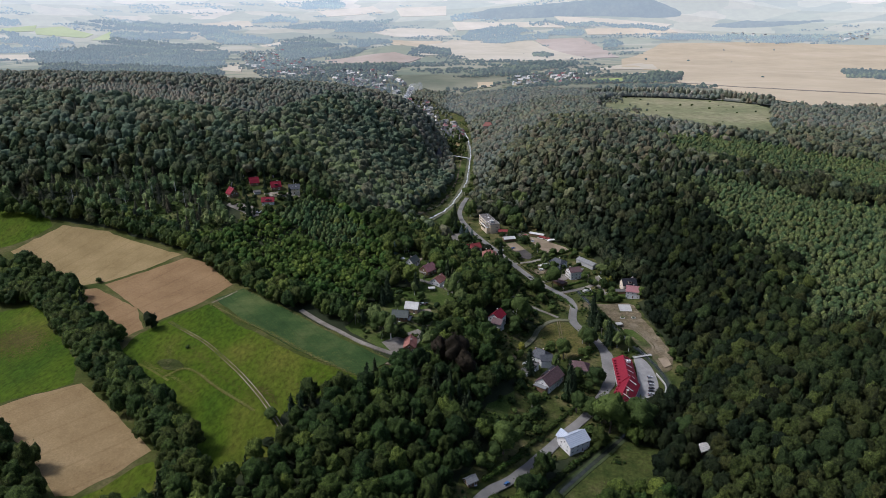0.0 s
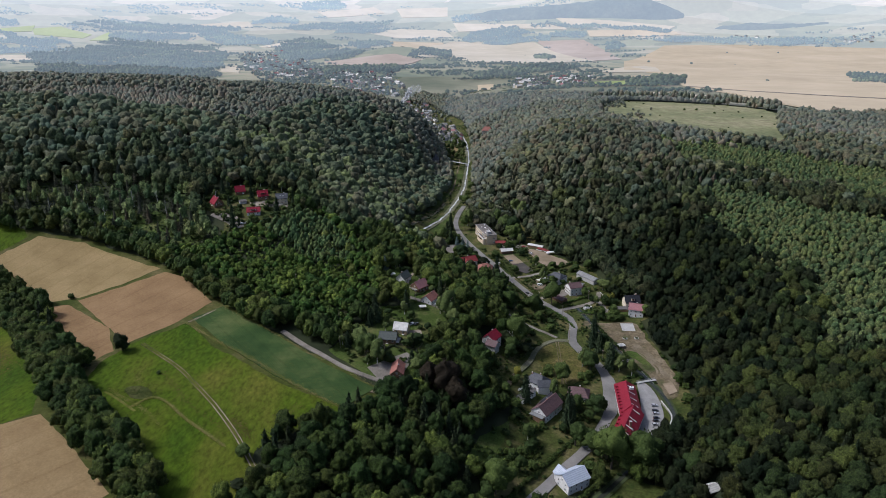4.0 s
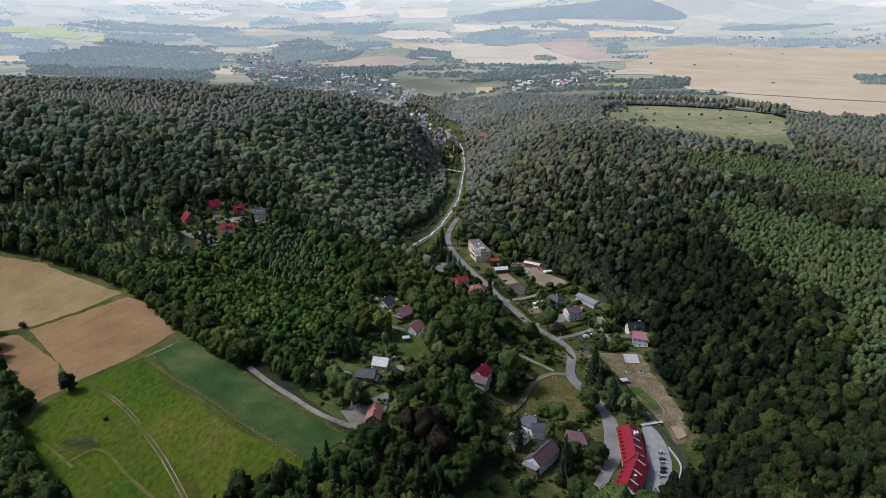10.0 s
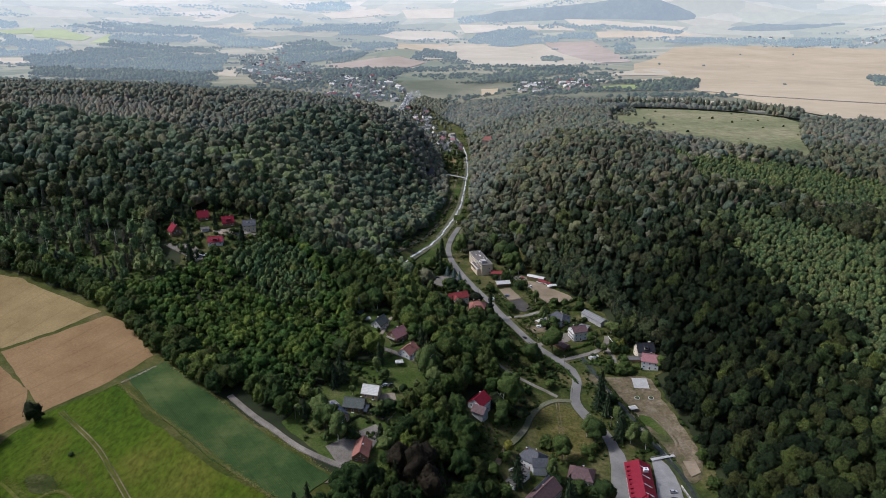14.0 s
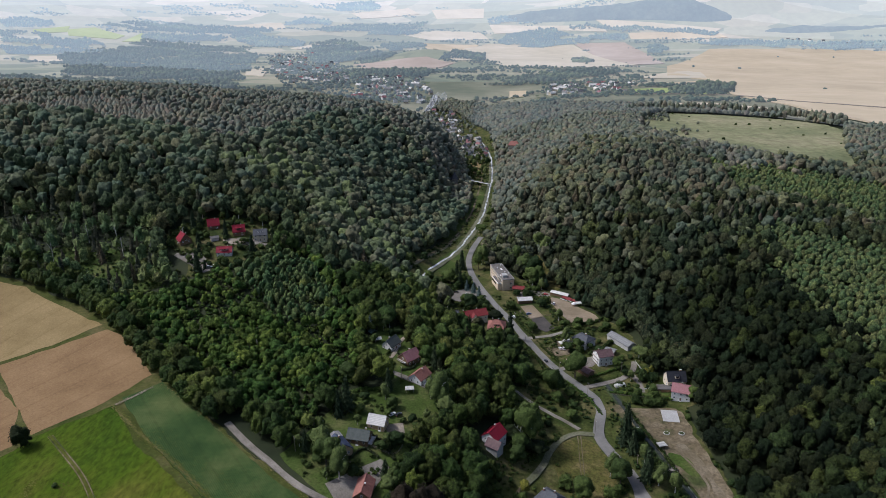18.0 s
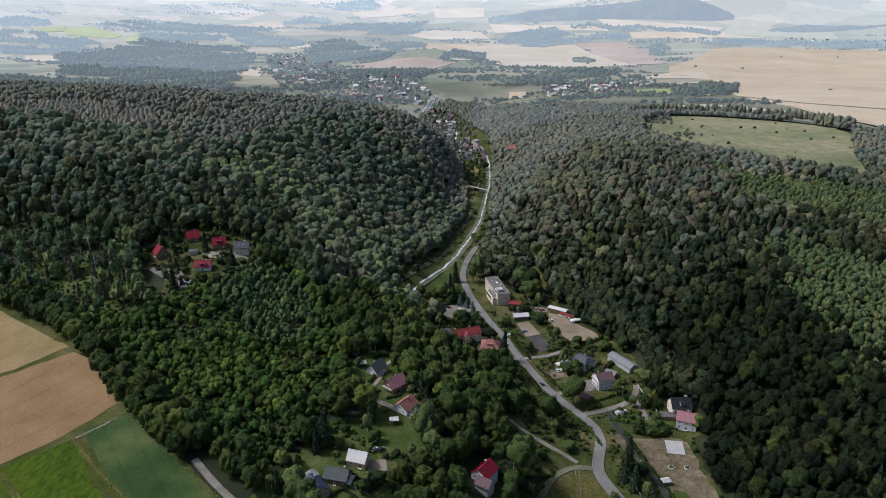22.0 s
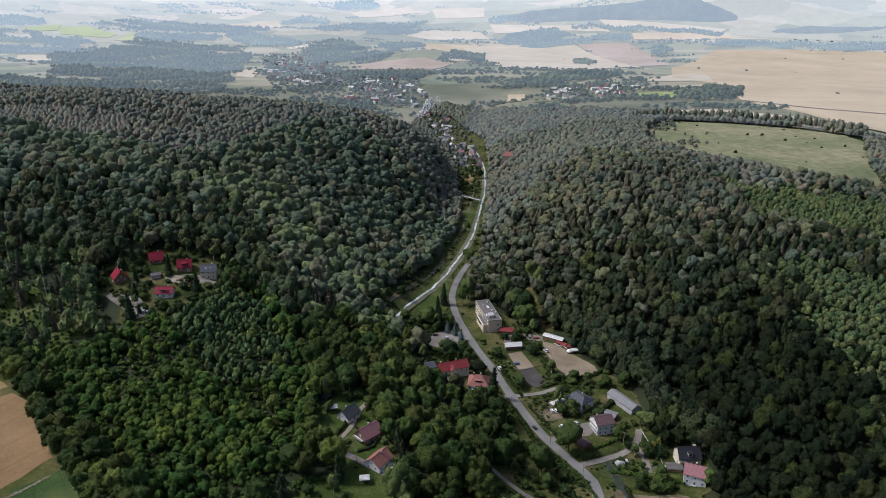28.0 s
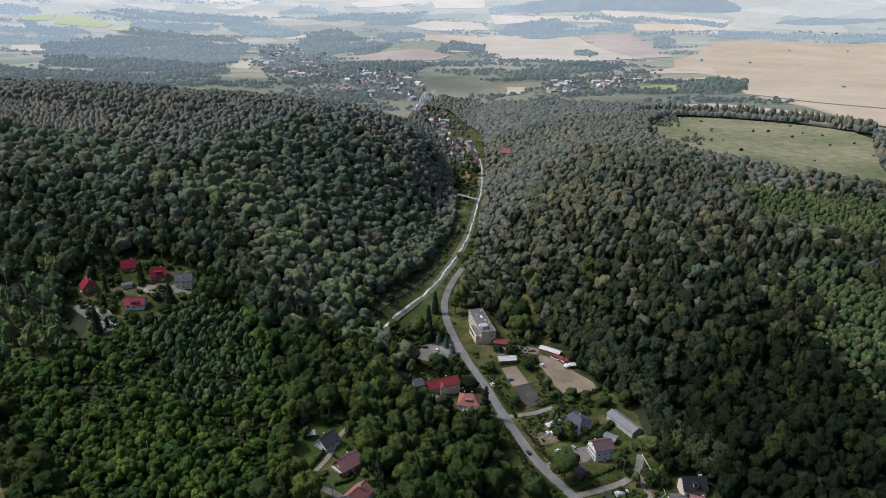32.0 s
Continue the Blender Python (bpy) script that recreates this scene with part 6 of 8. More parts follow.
p = zone(1, (-420, 215, 460, 690), 9.4, lambda x, y: ~north(x, y) & ~in_young(x, y) & ~in_plant(x, y) & ~inside(x, y, BIRCH_WOOD) & (x < 120))
c, p = split(p, 0.05, 1.5)
k = (p[:, 0] < -100) | (p[:, 1] > 430)
stand("near_wood", p[~k], CROWNS_NEAR, 4.2, 8.2, 1.05, 1.4, M_LEAF, "dense dark green broadleaf wood on the lower slopes", 1)
# crowns near this line get the lightened, sunlit-looking leaf colour
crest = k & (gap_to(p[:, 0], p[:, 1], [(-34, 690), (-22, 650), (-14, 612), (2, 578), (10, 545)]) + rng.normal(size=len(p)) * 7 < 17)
k &= ~crest
stand("near_wood", p[crest], CROWNS_NEAR, 4.2, 8.0, 1.05, 1.4, M_LEAF_CREST, "olive-green crowns along the wooded crest, lightened as if sunlit", 42)
stand("near_wood", p[k], CROWNS_NEAR, 4.2, 8.2, 1.05, 1.4, M_LEAF_SUNNY, "dense green broadleaf wood between village and fields", 36)
stand("near_conifers", c, CONES_NEAR, 3.4, 5.4, 0.9, 1.2, M_NEEDLE, "pointed conifers among the broadleaf wood", 11)
p = curve_points([(-335, 492), (-308, 478), (-279, 450), (-243, 409), (-216, 380), (-186, 349), (-152, 316), (-134, 292), (-122, 264)], 6.4)
p = np.vstack([p + np.array([3.0, 2.4]), p - np.array([3.0, 2.4])]) + np.random.default_rng(53).uniform(-1.8, 1.8, (2 * len(p), 2))
stand("hedgerow_trees", p, CROWNS_NEAR, 4.6, 7.6, 1.1, 1.45, M_LEAF_SUNNY, "close rank of old broadleaf trees between the fields", 35)
p = zone(8, (120, 215, 460, 690), 8.0, lambda x, y: ~north(x, y) & ~in_plant(x, y))
c, p = split(p, 0.12, 3.5)
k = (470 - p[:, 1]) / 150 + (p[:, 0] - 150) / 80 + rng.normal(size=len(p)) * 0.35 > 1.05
stand("oak_wood", p[k], CROWNS_OAK, 3.6, 7.2, 1.05, 1.5, M_OAK_LIT, "oak wood high on the eastern slope, leaves lightened as if lit", 39)
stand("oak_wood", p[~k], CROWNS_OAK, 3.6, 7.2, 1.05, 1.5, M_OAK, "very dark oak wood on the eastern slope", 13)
stand("oak_wood_conifers", c, CONES_NEAR, 3.4, 5.2, 0.9, 1.2, M_NEEDLE, "pointed conifers among the dark oaks", 14)
p = zone(2, (-240, 440, 0, 660), 5.4, lambda x, y: in_young(x, y) & ~inside(x, y, THICKET))
n = np.array([noise.noise((x / 26, y / 26, 6.2)) + 0.5 * noise.noise((x / 9, y / 9, 2.7)) for x, y in p])
n[gap_to(p[:, 0], p[:, 1], POWER_LINE) < 4] = -1
g = np.clip(0.4 + 0.45 * np.array([noise.noise((x / 20, y / 20, 9.4)) for x, y in p]) + 0.22 * np.random.default_rng(45).normal(size=len(p)), 0, 1)
k = n > -0.3
r = (1.9 + 2.6 * np.random.default_rng(46).beta(1.6, 2.4, len(p))) * (1 + 0.35 * np.clip(n, -0.3, 0.8))
planted("young_wood", p[k], CROWNS_MID, r[k], r[k] ** 0.5 * 1.75 * np.random.default_rng(47).uniform(0.85, 1.45, int(k.sum())), M_LEAF_YOUNG, "bright green thicket of young broadleaf trees", 2, tint=g[k])
planted("young_scrub", p[~k], SHRUBS, r[~k] * 0.75, r[~k] * 0.95, M_LEAF_YOUNG, "low green scrub in gaps of the young wood", 27, tint=g[~k] + 0.15)
# old round trees along the field edge
p = curve_points([(-420, 628), (-363, 622), (-307, 608), (-223, 561), (-166, 508), (-104, 452), (-76, 432)], 7.5)
p = np.vstack([p + np.array([-2.5, -3.0]), p[::2] + np.array([5.0, 6.5])]) + np.random.default_rng(48).uniform(-2.6, 2.6, (len(p) + len(p[::2]), 2))
p = p[off_houses(p) & (gap_to(p[:, 0], p[:, 1], LANE) > 4.5) & ~inside(p[:, 0], p[:, 1], STRIP) & ~inside(p[:, 0], p[:, 1], FIELD_A) & ~inside(p[:, 0], p[:, 1], FIELD_B)]
stand("field_edge_trees", p, CROWNS_NEAR, 3.8, 7.6, 1.05, 1.5, M_LEAF_SUNNY, "old round trees along the edge of the fields", 28)
p = zone(5, (-240, 540, 0, 670), 4.6, lambda x, y: inside(x, y, THICKET))
p = p[np.array([noise.noise((x / 16, y / 16, 5.5)) for x, y in p]) > -0.3]
k = rng.uniform(size=len(p)) < 0.3
stand("sapling_thicket", p[~k], CROWNS_SMALL, 1.1, 3.0, 0.9, 1.9, M_SAPLING, "close thicket of grey-green saplings below the huts", 18)
stand("sapling_thicket", p[k], CROWNS_MID, 1.8, 3.6, 1.0, 1.7, M_SAPLING, "taller young trees in the sapling thicket", 40)
p = zone(10, (-470, 570, -160, 700), 8.4, lambda x, y: inside(x, y, BIRCH_WOOD))
n = np.array([noise.noise((x / 30, y / 22, 3.1)) for x, y in p])
p = p[n > -0.12]
c, p = split(p, 0.34, 8.5)
stand("birch_stand", p, BIRCHES, 2.8, 5.0, 1.0, 1.5, M_BIRCH_LEAF, "loose stand of pale green birches and aspens", 19)
stand("birch_stand_conifers", c, CONES_NEAR, 2.8, 4.4, 1.0, 1.4, M_PINE_HILL, "young spruces among pale birches", 20)
p = zone(3, (-760, 590, 30, 1130), 9.4, lambda x, y: north(x, y) & ~beyond(x, y) & ~in_young(x, y) & ~on_top(x, y) & ~inside(x, y, BIRCH_WOOD))
c, p = split(p, 0.06, 4.5)
# tint rises towards the crest line, as on sunlit crowns
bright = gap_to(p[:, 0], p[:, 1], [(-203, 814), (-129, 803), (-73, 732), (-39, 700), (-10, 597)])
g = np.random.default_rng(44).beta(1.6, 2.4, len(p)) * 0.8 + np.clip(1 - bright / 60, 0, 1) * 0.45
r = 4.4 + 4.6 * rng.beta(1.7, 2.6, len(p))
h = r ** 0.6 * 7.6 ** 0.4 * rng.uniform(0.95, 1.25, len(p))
# crowns behind the huts take the copy darkened like shade
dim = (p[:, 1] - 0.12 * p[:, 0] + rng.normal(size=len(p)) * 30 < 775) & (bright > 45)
planted("hill_wood", p[dim], CROWNS_OAK, r[dim] * 0.9, h[dim], M_LEAF_SHADED, "forest edge above the holiday huts, leaves darkened as if shaded", 37, tint=g[dim])
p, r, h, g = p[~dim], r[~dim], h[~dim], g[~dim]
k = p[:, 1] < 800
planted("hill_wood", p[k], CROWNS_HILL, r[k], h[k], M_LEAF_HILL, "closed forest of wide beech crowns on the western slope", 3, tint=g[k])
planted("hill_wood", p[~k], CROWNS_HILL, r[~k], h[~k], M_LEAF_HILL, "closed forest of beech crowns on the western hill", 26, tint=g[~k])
stand("hill_conifers", c, CONES_NEAR, 3.6, 5.8, 0.8, 1.1, M_PINE_HILL, "conifers mixed into the hill forest", 12)
p = curve_points([(96, 722), (112, 717), (124, 702), (135, 680), (142, 660), (150, 640), (154, 618), (158, 596), (166, 574), (176, 556)], 5.5)
p = np.vstack([p, p + np.array([6.0, 3.0])]) + np.random.default_rng(54).uniform(-2, 2, (2 * len(p), 2))
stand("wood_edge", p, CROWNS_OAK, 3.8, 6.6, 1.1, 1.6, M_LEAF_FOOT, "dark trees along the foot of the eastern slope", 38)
p = zone(9, (0, 590, 760, 1130), 8.8, lambda x, y: north(x, y) & ~beyond(x, y) & ~in_plant(x, y) & (x > 30))
c, p = split(p, 0.36, 5.5)
# leaves pass from the dark kind to the haze-paled one with distance
k = p[:, 1] + 0.1 * p[:, 0] + rng.normal(size=len(p)) * 50 < 800
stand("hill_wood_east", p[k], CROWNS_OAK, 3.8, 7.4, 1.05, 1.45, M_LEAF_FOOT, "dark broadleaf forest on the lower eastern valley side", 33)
stand("hill_wood_east", p[~k], CROWNS_HILL, 4.0, 7.6, 1.0, 1.4, M_LEAF_HILL_E, "closed broadleaf forest on the eastern valley side", 15)
k = c[:, 1] + rng.normal(size=len(c)) * 45 < 770
stand("hill_conifers_east", c[k], CONES_FAR, 2.8, 4.6, 0.75, 1.1, M_NEEDLE, "dark pines mixed into the lower eastern forest", 34)
stand("hill_conifers_east", c[~k], CONES_FAR, 2.8, 4.6, 0.7, 1.05, M_PINE_HILL, "pines mixed into the eastern hill forest", 16)
p = zone(4, (-1100, 880, 1000, 1960), 7.5, lambda x, y: beyond(x, y) & ~on_top(x, y) & in_hills(x, y))
w = p[:, 0] < 10
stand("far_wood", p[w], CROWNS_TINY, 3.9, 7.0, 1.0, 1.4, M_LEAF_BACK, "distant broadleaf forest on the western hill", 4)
# a weak bluish glow in the rim leaves imitates haze
stand("far_wood", p[~w & (p[:, 1] > 1350)], CROWNS_TINY, 4.2, 7.4, 0.9, 1.25, distant(leaf_material("hazed_rim_leaves", (0.085, 0.094, 0.072), (0.12, 0.126, 0.09), (0.16, 0.162, 0.105), haze_weight=0.04, depth=0.6), 0.022, (0.84, 0.93, 1.0)), "distant broadleaf forest behind the eastern ridge", 24)
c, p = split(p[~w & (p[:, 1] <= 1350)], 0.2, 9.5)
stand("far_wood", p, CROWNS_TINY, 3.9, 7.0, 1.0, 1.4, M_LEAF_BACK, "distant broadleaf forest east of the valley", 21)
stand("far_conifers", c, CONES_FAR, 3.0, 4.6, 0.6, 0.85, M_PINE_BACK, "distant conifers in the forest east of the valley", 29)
# scrub creeping into the hilltop meadow from its western side
p = spots(53, (262, 1040, 400, 1400), 9.0)
p = p[inside(p[:, 0], p[:, 1], CLEARING) & (np.array([noise.noise((x / 24, y / 24, 3.3)) for x, y in p]) - (p[:, 0] - 300) / 120 > 0.0)]
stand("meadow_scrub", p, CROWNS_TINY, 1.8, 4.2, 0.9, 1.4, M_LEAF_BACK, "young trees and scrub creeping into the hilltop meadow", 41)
# the tall edge of the wood behind the hilltop meadow
p = curve_points([(290, 1400), (345, 1404), (445, 1390), (545, 1340), (606, 1270)], 6.5)
p = np.vstack([p + np.array([4.0, 6.0]), p + np.array([12.0, 16.0])]) + np.random.default_rng(52).uniform(-3, 3, (2 * len(p), 2))
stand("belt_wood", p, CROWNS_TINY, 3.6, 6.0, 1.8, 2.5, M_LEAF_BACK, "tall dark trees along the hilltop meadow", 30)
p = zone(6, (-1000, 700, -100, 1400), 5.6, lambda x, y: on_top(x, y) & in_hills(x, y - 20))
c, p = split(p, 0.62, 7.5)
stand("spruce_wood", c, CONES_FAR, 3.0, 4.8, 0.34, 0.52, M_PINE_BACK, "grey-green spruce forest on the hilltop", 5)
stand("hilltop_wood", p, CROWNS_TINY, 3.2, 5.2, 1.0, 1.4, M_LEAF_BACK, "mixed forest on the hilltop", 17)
p = zone(7, (220, 240, 720, 980), 4.5, in_plant)
r = rng.uniform(1.9, 3.2, len(p))
k = rng.uniform(size=len(p)) < 0.4
planted("plantation", p[k], SPIRES, r[k], r[k] * rng.uniform(0.5, 0.8, int(k.sum())), M_LARCH, "young green larch plantation", 6)
planted("plantation", p[~k], CROWNS_SMALL, r[~k], r[~k] * rng.uniform(0.9, 1.5, int((~k).sum())), M_LARCH, "young leafy trees mixed into the plantation", 22)
# the wood goes on south of the flight's start
p = spots(12, (-330, -190, 400, 218), 10.0)
p = p[(gap_to(p[:, 0], p[:, 1], ROAD) > 9) & ~inside(p[:, 0], p[:, 1], FARM)]
stand("south_wood", p, CROWNS_TUFT, 6.0, 9.6, 1.0, 1.35, M_LEAF, "dark broadleaf wood to the south of the village", 25)
# undergrowth along verges, gardens and the stream
under = []
for area, box, step, chance in ((VILLAGE_E, (-60, 230, 190, 730), 3.4, -0.14), (VILLAGE_W, (-80, 390, 20, 590), 3.2, 0.05), (HUTS, (-240, 600, -130, 700), 3.4, 0.05), (GLEN, (-30, 230, 145, 410), 3.4, -0.05), (GLEN_E, (40, 270, 140, 360), 3.6, 0.3), (VILLAGE_E, (-60, 730, 70, 1420), 5.0, -0.1), (YOUNG, (-240, 440, 0, 660), 3.6, -0.5), (BIRCH_WOOD, (-460, 585, -170, 700), 4.2, -0.5)):
    q = spots(int(step * 70), box, step)
    q = q[inside(q[:, 0], q[:, 1], area)]
    n = np.array([noise.noise((x / 13, y / 13, 2.2)) for x, y in q])
    q = q[n > 0.12 + chance]
    ok = off_houses(q, 3.0)
    for line, w in ((ROAD, 5), (ROAD_W, 4), (LANE, 4), (LANE_V, 3.5), (LANE_G, 3), (DRIVE_E, 3.5), (DRIVE_F, 3.5), (DRIVE_B, 3.5), (DRIVE_C, 3.5), (RIVER, 5), (GRAVEL_BANK, 4), (STREAM, 2)):
        ok &= gap_to(q[:, 0], q[:, 1], line) > w
    for poly in KEEP_CLEAR:
        ok &= ~inside(q[:, 0], q[:, 1], poly)
    under.append(q[ok])
p = np.vstack(under)
r = rng.uniform(0.8, 2.0, len(p))
planted("undergrowth", p, SHRUBS, r, r * rng.uniform(0.6, 0.9, len(p)), M_LEAF, "low shrubs and tall weeds along gardens and verges", 31)


# ---- parked cars ----
def paint(name, c, rough=0.3):
    m, nt, b = material(name, rough, 0.5)
    b.inputs["Coat Weight"].default_value = 0.6
    v = place(nt)
    link(nt, ramp(nt, noise_node(nt, 1.5, 3.0, 0.6, v), [(0.3, tuple(q * 0.85 for q in c)), (0.7, c)]), b.inputs["Base Color"])
    return m


PAINTS = {"white": paint("white_paint", (0.75, 0.75, 0.74)), "silver": paint("silver_paint", (0.42, 0.43, 0.45)), "black": paint("black_paint", (0.025, 0.025, 0.028)),
          "red": paint("red_paint", (0.4, 0.03, 0.03)), "blue": paint("blue_paint", (0.05, 0.13, 0.3))}
M_TYRE = varied("tyre_rubber", (0.015, 0.015, 0.015), (0.03, 0.03, 0.03), 0.85, 3.0)


def disc_geo(r, t, n=12):
    vs = [(r * math.cos(a), s * t / 2, r * math.sin(a)) for s in (-1, 1) for a in np.arange(n) / n * 2 * math.pi]
    return vs, [tuple(range(n - 1, -1, -1)), tuple(range(n, 2 * n))] + [(i, (i + 1) % n, n + (i + 1) % n, n + i) for i in range(n)]


TYRE = mesh_of("tyre", *disc_geo(0.33, 0.2), M_TYRE)
RIM_MESH = mesh_of("rim", *disc_geo(0.2, 0.22, 8), M_METAL)
CAR_PROTOS = {}


def car_body(colour, van):
    h = 1.0 if not van else 1.05
    prof = [(-2.1, 0.3), (2.05, 0.3), (2.1, 0.62), (1.95, 0.78), (0.95, 0.92), (-2.0, 0.95), (-2.12, 0.7)]
    n = len(prof)
    vs = [(x, s * (0.86 if z < 0.8 else 0.8), z * h) for s in (-1, 1) for x, z in prof]
    fs = [tuple(range(n)), tuple(range(2 * n - 1, n - 1, -1))] + [(i, n + i, n + (i + 1) % n, (i + 1) % n) for i in range(n)]
    return mesh_of("body", vs, fs, PAINTS[colour])


def car(x, y, turn, colour, van=False):
    """A parked car: body, glazed cabin, roof, lights and four wheels."""
    m = pose(x, y, float(ground(x, y)) + 0.5, 0, 0, turn)
    key = (colour, van)
    if key in CAR_PROTOS:
        return copy_thing(CAR_PROTOS[key], m)
    ob = new("van" if van else "car")
    tagged(ob, f"{colour} parked {'delivery van' if van else 'hatchback car'} standing beside the houses", "van" if van else "car", "parked vehicles")
    part("body", car_body(colour, van), ob)
    top = 1.95 if van else 1.42
    lo = [(-1.95, 0.78), (0.9, 0.78), (0.9, -0.78), (-1.95, -0.78)]
    hi = [(-1.85 if van else -1.5, 0.66), (0.45 if van else 0.15, 0.66), (0.45 if van else 0.15, -0.66), (-1.85 if van else -1.5, -0.66)]
    part("glass", mesh_of("glass", [(a, b, 0.93) for a, b in lo] + [(a, b, top) for a, b in hi], [(0, 1, 5, 4), (1, 2, 6, 5), (2, 3, 7, 6), (3, 0, 4, 7)], M_GLASS), ob)
    part("roof", boxes("roof", [((hi[0][0] + hi[1][0]) / 2, 0, top + 0.02, hi[1][0] - hi[0][0] + 0.06, 1.36, 0.07)], PAINTS[colour]), ob)
    for s in (-1, 1):
        part("headlight", boxes("headlight", [(2.08, s * 0.62, 0.66, 0.08, 0.3, 0.14)], M_FRAME), ob)
        part("tail_light", boxes("tail_light", [(-2.11, s * 0.66, 0.75, 0.08, 0.22, 0.2)], PAINTS["red"]), ob)
        for u in (-1.3, 1.3):
            w = part("wheel", TYRE, ob)
            w.matrix_local = pose(u, s * 0.8, 0.33)
            part("rim", RIM_MESH, w)
    ob.matrix_world = m
    CAR_PROTOS[key] = ob
    return ob


for x, y, turn, colour, van in (
        (144.5, 415.5, 5, "silver", False), (143.5, 410, 8, "black", False), (143, 407, 8, "silver", False), (142, 402.5, 12, "black", False), (141, 399.5, 12, "black", False), (139.5, 396, 14, "silver", False),
        (97, 583, 20, "white", False), (106, 586.5, 110, "silver", False), (92, 598.5, 105, "white", False), (94.5, 598.8, 105, "white", False), (59.5, 648, 120, "white", True), (31, 622.5, 100, "silver", False),
        (11, 691, 30, "black", False), (20, 689, 80, "white", True), (94, 675, 120, "white", True), (89, 695, 20, "red", False), (-13, 471.5, 50, "black", False), (-16.5, 471, 50, "white", False),
        (-172, 621.5, 20, "white", False), (-176, 620.0, 15, "silver", False), (79.7, 579.8, 117, "black", False), (156, 551, 0, "black", False), (150, 548, 60, "white", False), (72, 655, 30, "blue", False), (34, 302, 50, "blue", False)):
    car(x, y, turn, colour, van)


# ---- footbridge, weirs, walls, fences, garden things ----
def bridge(x, y, turn, L, w, label, deck, rails=True):
    z = max(float(ground(x - L / 2, y)), float(ground(x + L / 2, y))) + 0.8
    ob = new("footbridge")
    ob.matrix_world = pose(x, y, z, 0, 0, turn)
    tagged(ob, label, "bridge")
    part("deck", boxes("deck", [(0, 0, 0, L, w, 0.25)], deck), ob)
    for s in (-1, 1):
        part("abutment", boxes("abutment", [(s * (L / 2 - 0.6), 0, -1.2, 1.2, w + 0.6, 2.2)], M_CONCRETE), ob)
        if rails:
            part("rail", boxes("rail", [(0, s * w / 2, 1.1, L, 0.07, 0.08), (0, s * w / 2, 0.6, L, 0.05, 0.06)], M_METAL), ob)
            for k in range(7):
                part("post", boxes("post", [(-L / 2 + 0.3 + k * (L - 0.6) / 6, s * w / 2, 0.6, 0.08, 0.08, 1.1)], M_METAL), ob)


bridge(146.5, 443, 16, 15, 2.0, "grey concrete footbridge with metal rails over the stream", M_CONCRETE)
bridge(140, 468, 10, 8, 2.0, "short plank footbridge over the stream", M_PLANK)
bridge(25, 1090, -38, 44, 3.0, "narrow pale bridge across the river", M_CONCRETE)


def fence(line, label, group, height=1.2, gap=3.0, mat=None):
    """Posts with two rails along plan points."""
    mat = mat or M_PLANK
    p = curve_points(line, gap)
    x0, y0 = p[0]
    z0 = float(ground(x0, y0))
    ob = new("fence")
    ob.matrix_world = pose(x0, y0, z0)
    tagged(ob, label, "fence", group)
    post = boxes("post", [(0, 0, height / 2 - 0.2, 0.13, 0.13, height + 0.6)], mat)
    z = ground(p[:, 0], p[:, 1]) - z0
    for (a, b), h in zip(p - p[0], z):
        part("post", post, ob).matrix_local = pose(a, b, h)
    for k in range(len(p) - 1):
        a, b = p[k] - p[0], p[k + 1] - p[0]
        d = b - a
        L = float(np.hypot(*d))
        m = Matrix.Translation(((a[0] + b[0]) / 2, (a[1] + b[1]) / 2, (z[k] + z[k + 1]) / 2)) @ pose(0, 0, 0, 0, -math.degrees(math.atan2(z[k + 1] - z[k], L)), math.degrees(math.atan2(d[1], d[0])))
        part("rail", boxes("rail", [(0, 0, height * 0.9, L, 0.06, 0.14), (0, 0, height * 0.45, L, 0.06, 0.14)], mat), ob).matrix_local = m


fence([(70, 600), (80, 582), (90, 570)], "low weathered garden fence beside the road", "garden fences")
fence([(84, 712), (93, 692), (101, 654), (105, 641), (128, 645)], "rail fence round the riding ring", "garden fences")
fence([(62, 668), (72, 648), (90, 655)], "rail fence beside the sand court", "garden fences")
fence([(-50, 436), (-38, 428), (-28, 432)], "dark board fence round a garden", "garden fences", 1.6)
fence([(-24, 444), (-12, 440), (-8, 448)], "dark board fence beside the lawn", "garden fences", 1.6)
fence([(143, 548), (150, 552), (146, 572), (144, 583)], "pale garden fence along a drive", "garden fences", 1.2, 3.0, M_FRAME)
fence([(120, 541), (140, 538), (150, 536)], "low fence above the playing field", "garden fences")
fence([(128, 520), (136, 495), (145, 462), (151, 440)], "low rail along the stream", "garden fences", 1.0, 4.0, M_METAL)


def wall_run(line, label, height=1.3, thick=0.5, mat=None):
    """A low wall of separate blocks along plan points."""
    p = curve_points(line, 2.4)
    z = ground(p[:, 0], p[:, 1])
    ob = new("garden_wall")
    ob.matrix_world = pose(p[0][0], p[0][1], float(z[0]))
    tagged(ob, label, "wall", "garden walls")
    blk = boxes("block", [(0, 0, height / 2 - 0.4, 2.36, thick, height + 0.8)], mat or W_STONE)
    cap = boxes("coping", [(0, 0, height + 0.06, 2.4, thick + 0.2, 0.14)], M_CONCRETE)
    for k in range(len(p) - 1):
        d = p[k + 1] - p[k]
        m = Matrix.Translation(((p[k][0] + p[k + 1][0]) / 2 - p[0][0], (p[k][1] + p[k + 1][1]) / 2 - p[0][1], (z[k] + z[k + 1]) / 2 - z[0])) @ pose(0, 0, 0, 0, 0, math.degrees(math.atan2(d[1], d[0])))
        b = part("block", blk, ob)
        b.matrix_local = m
        part("coping", cap, b)


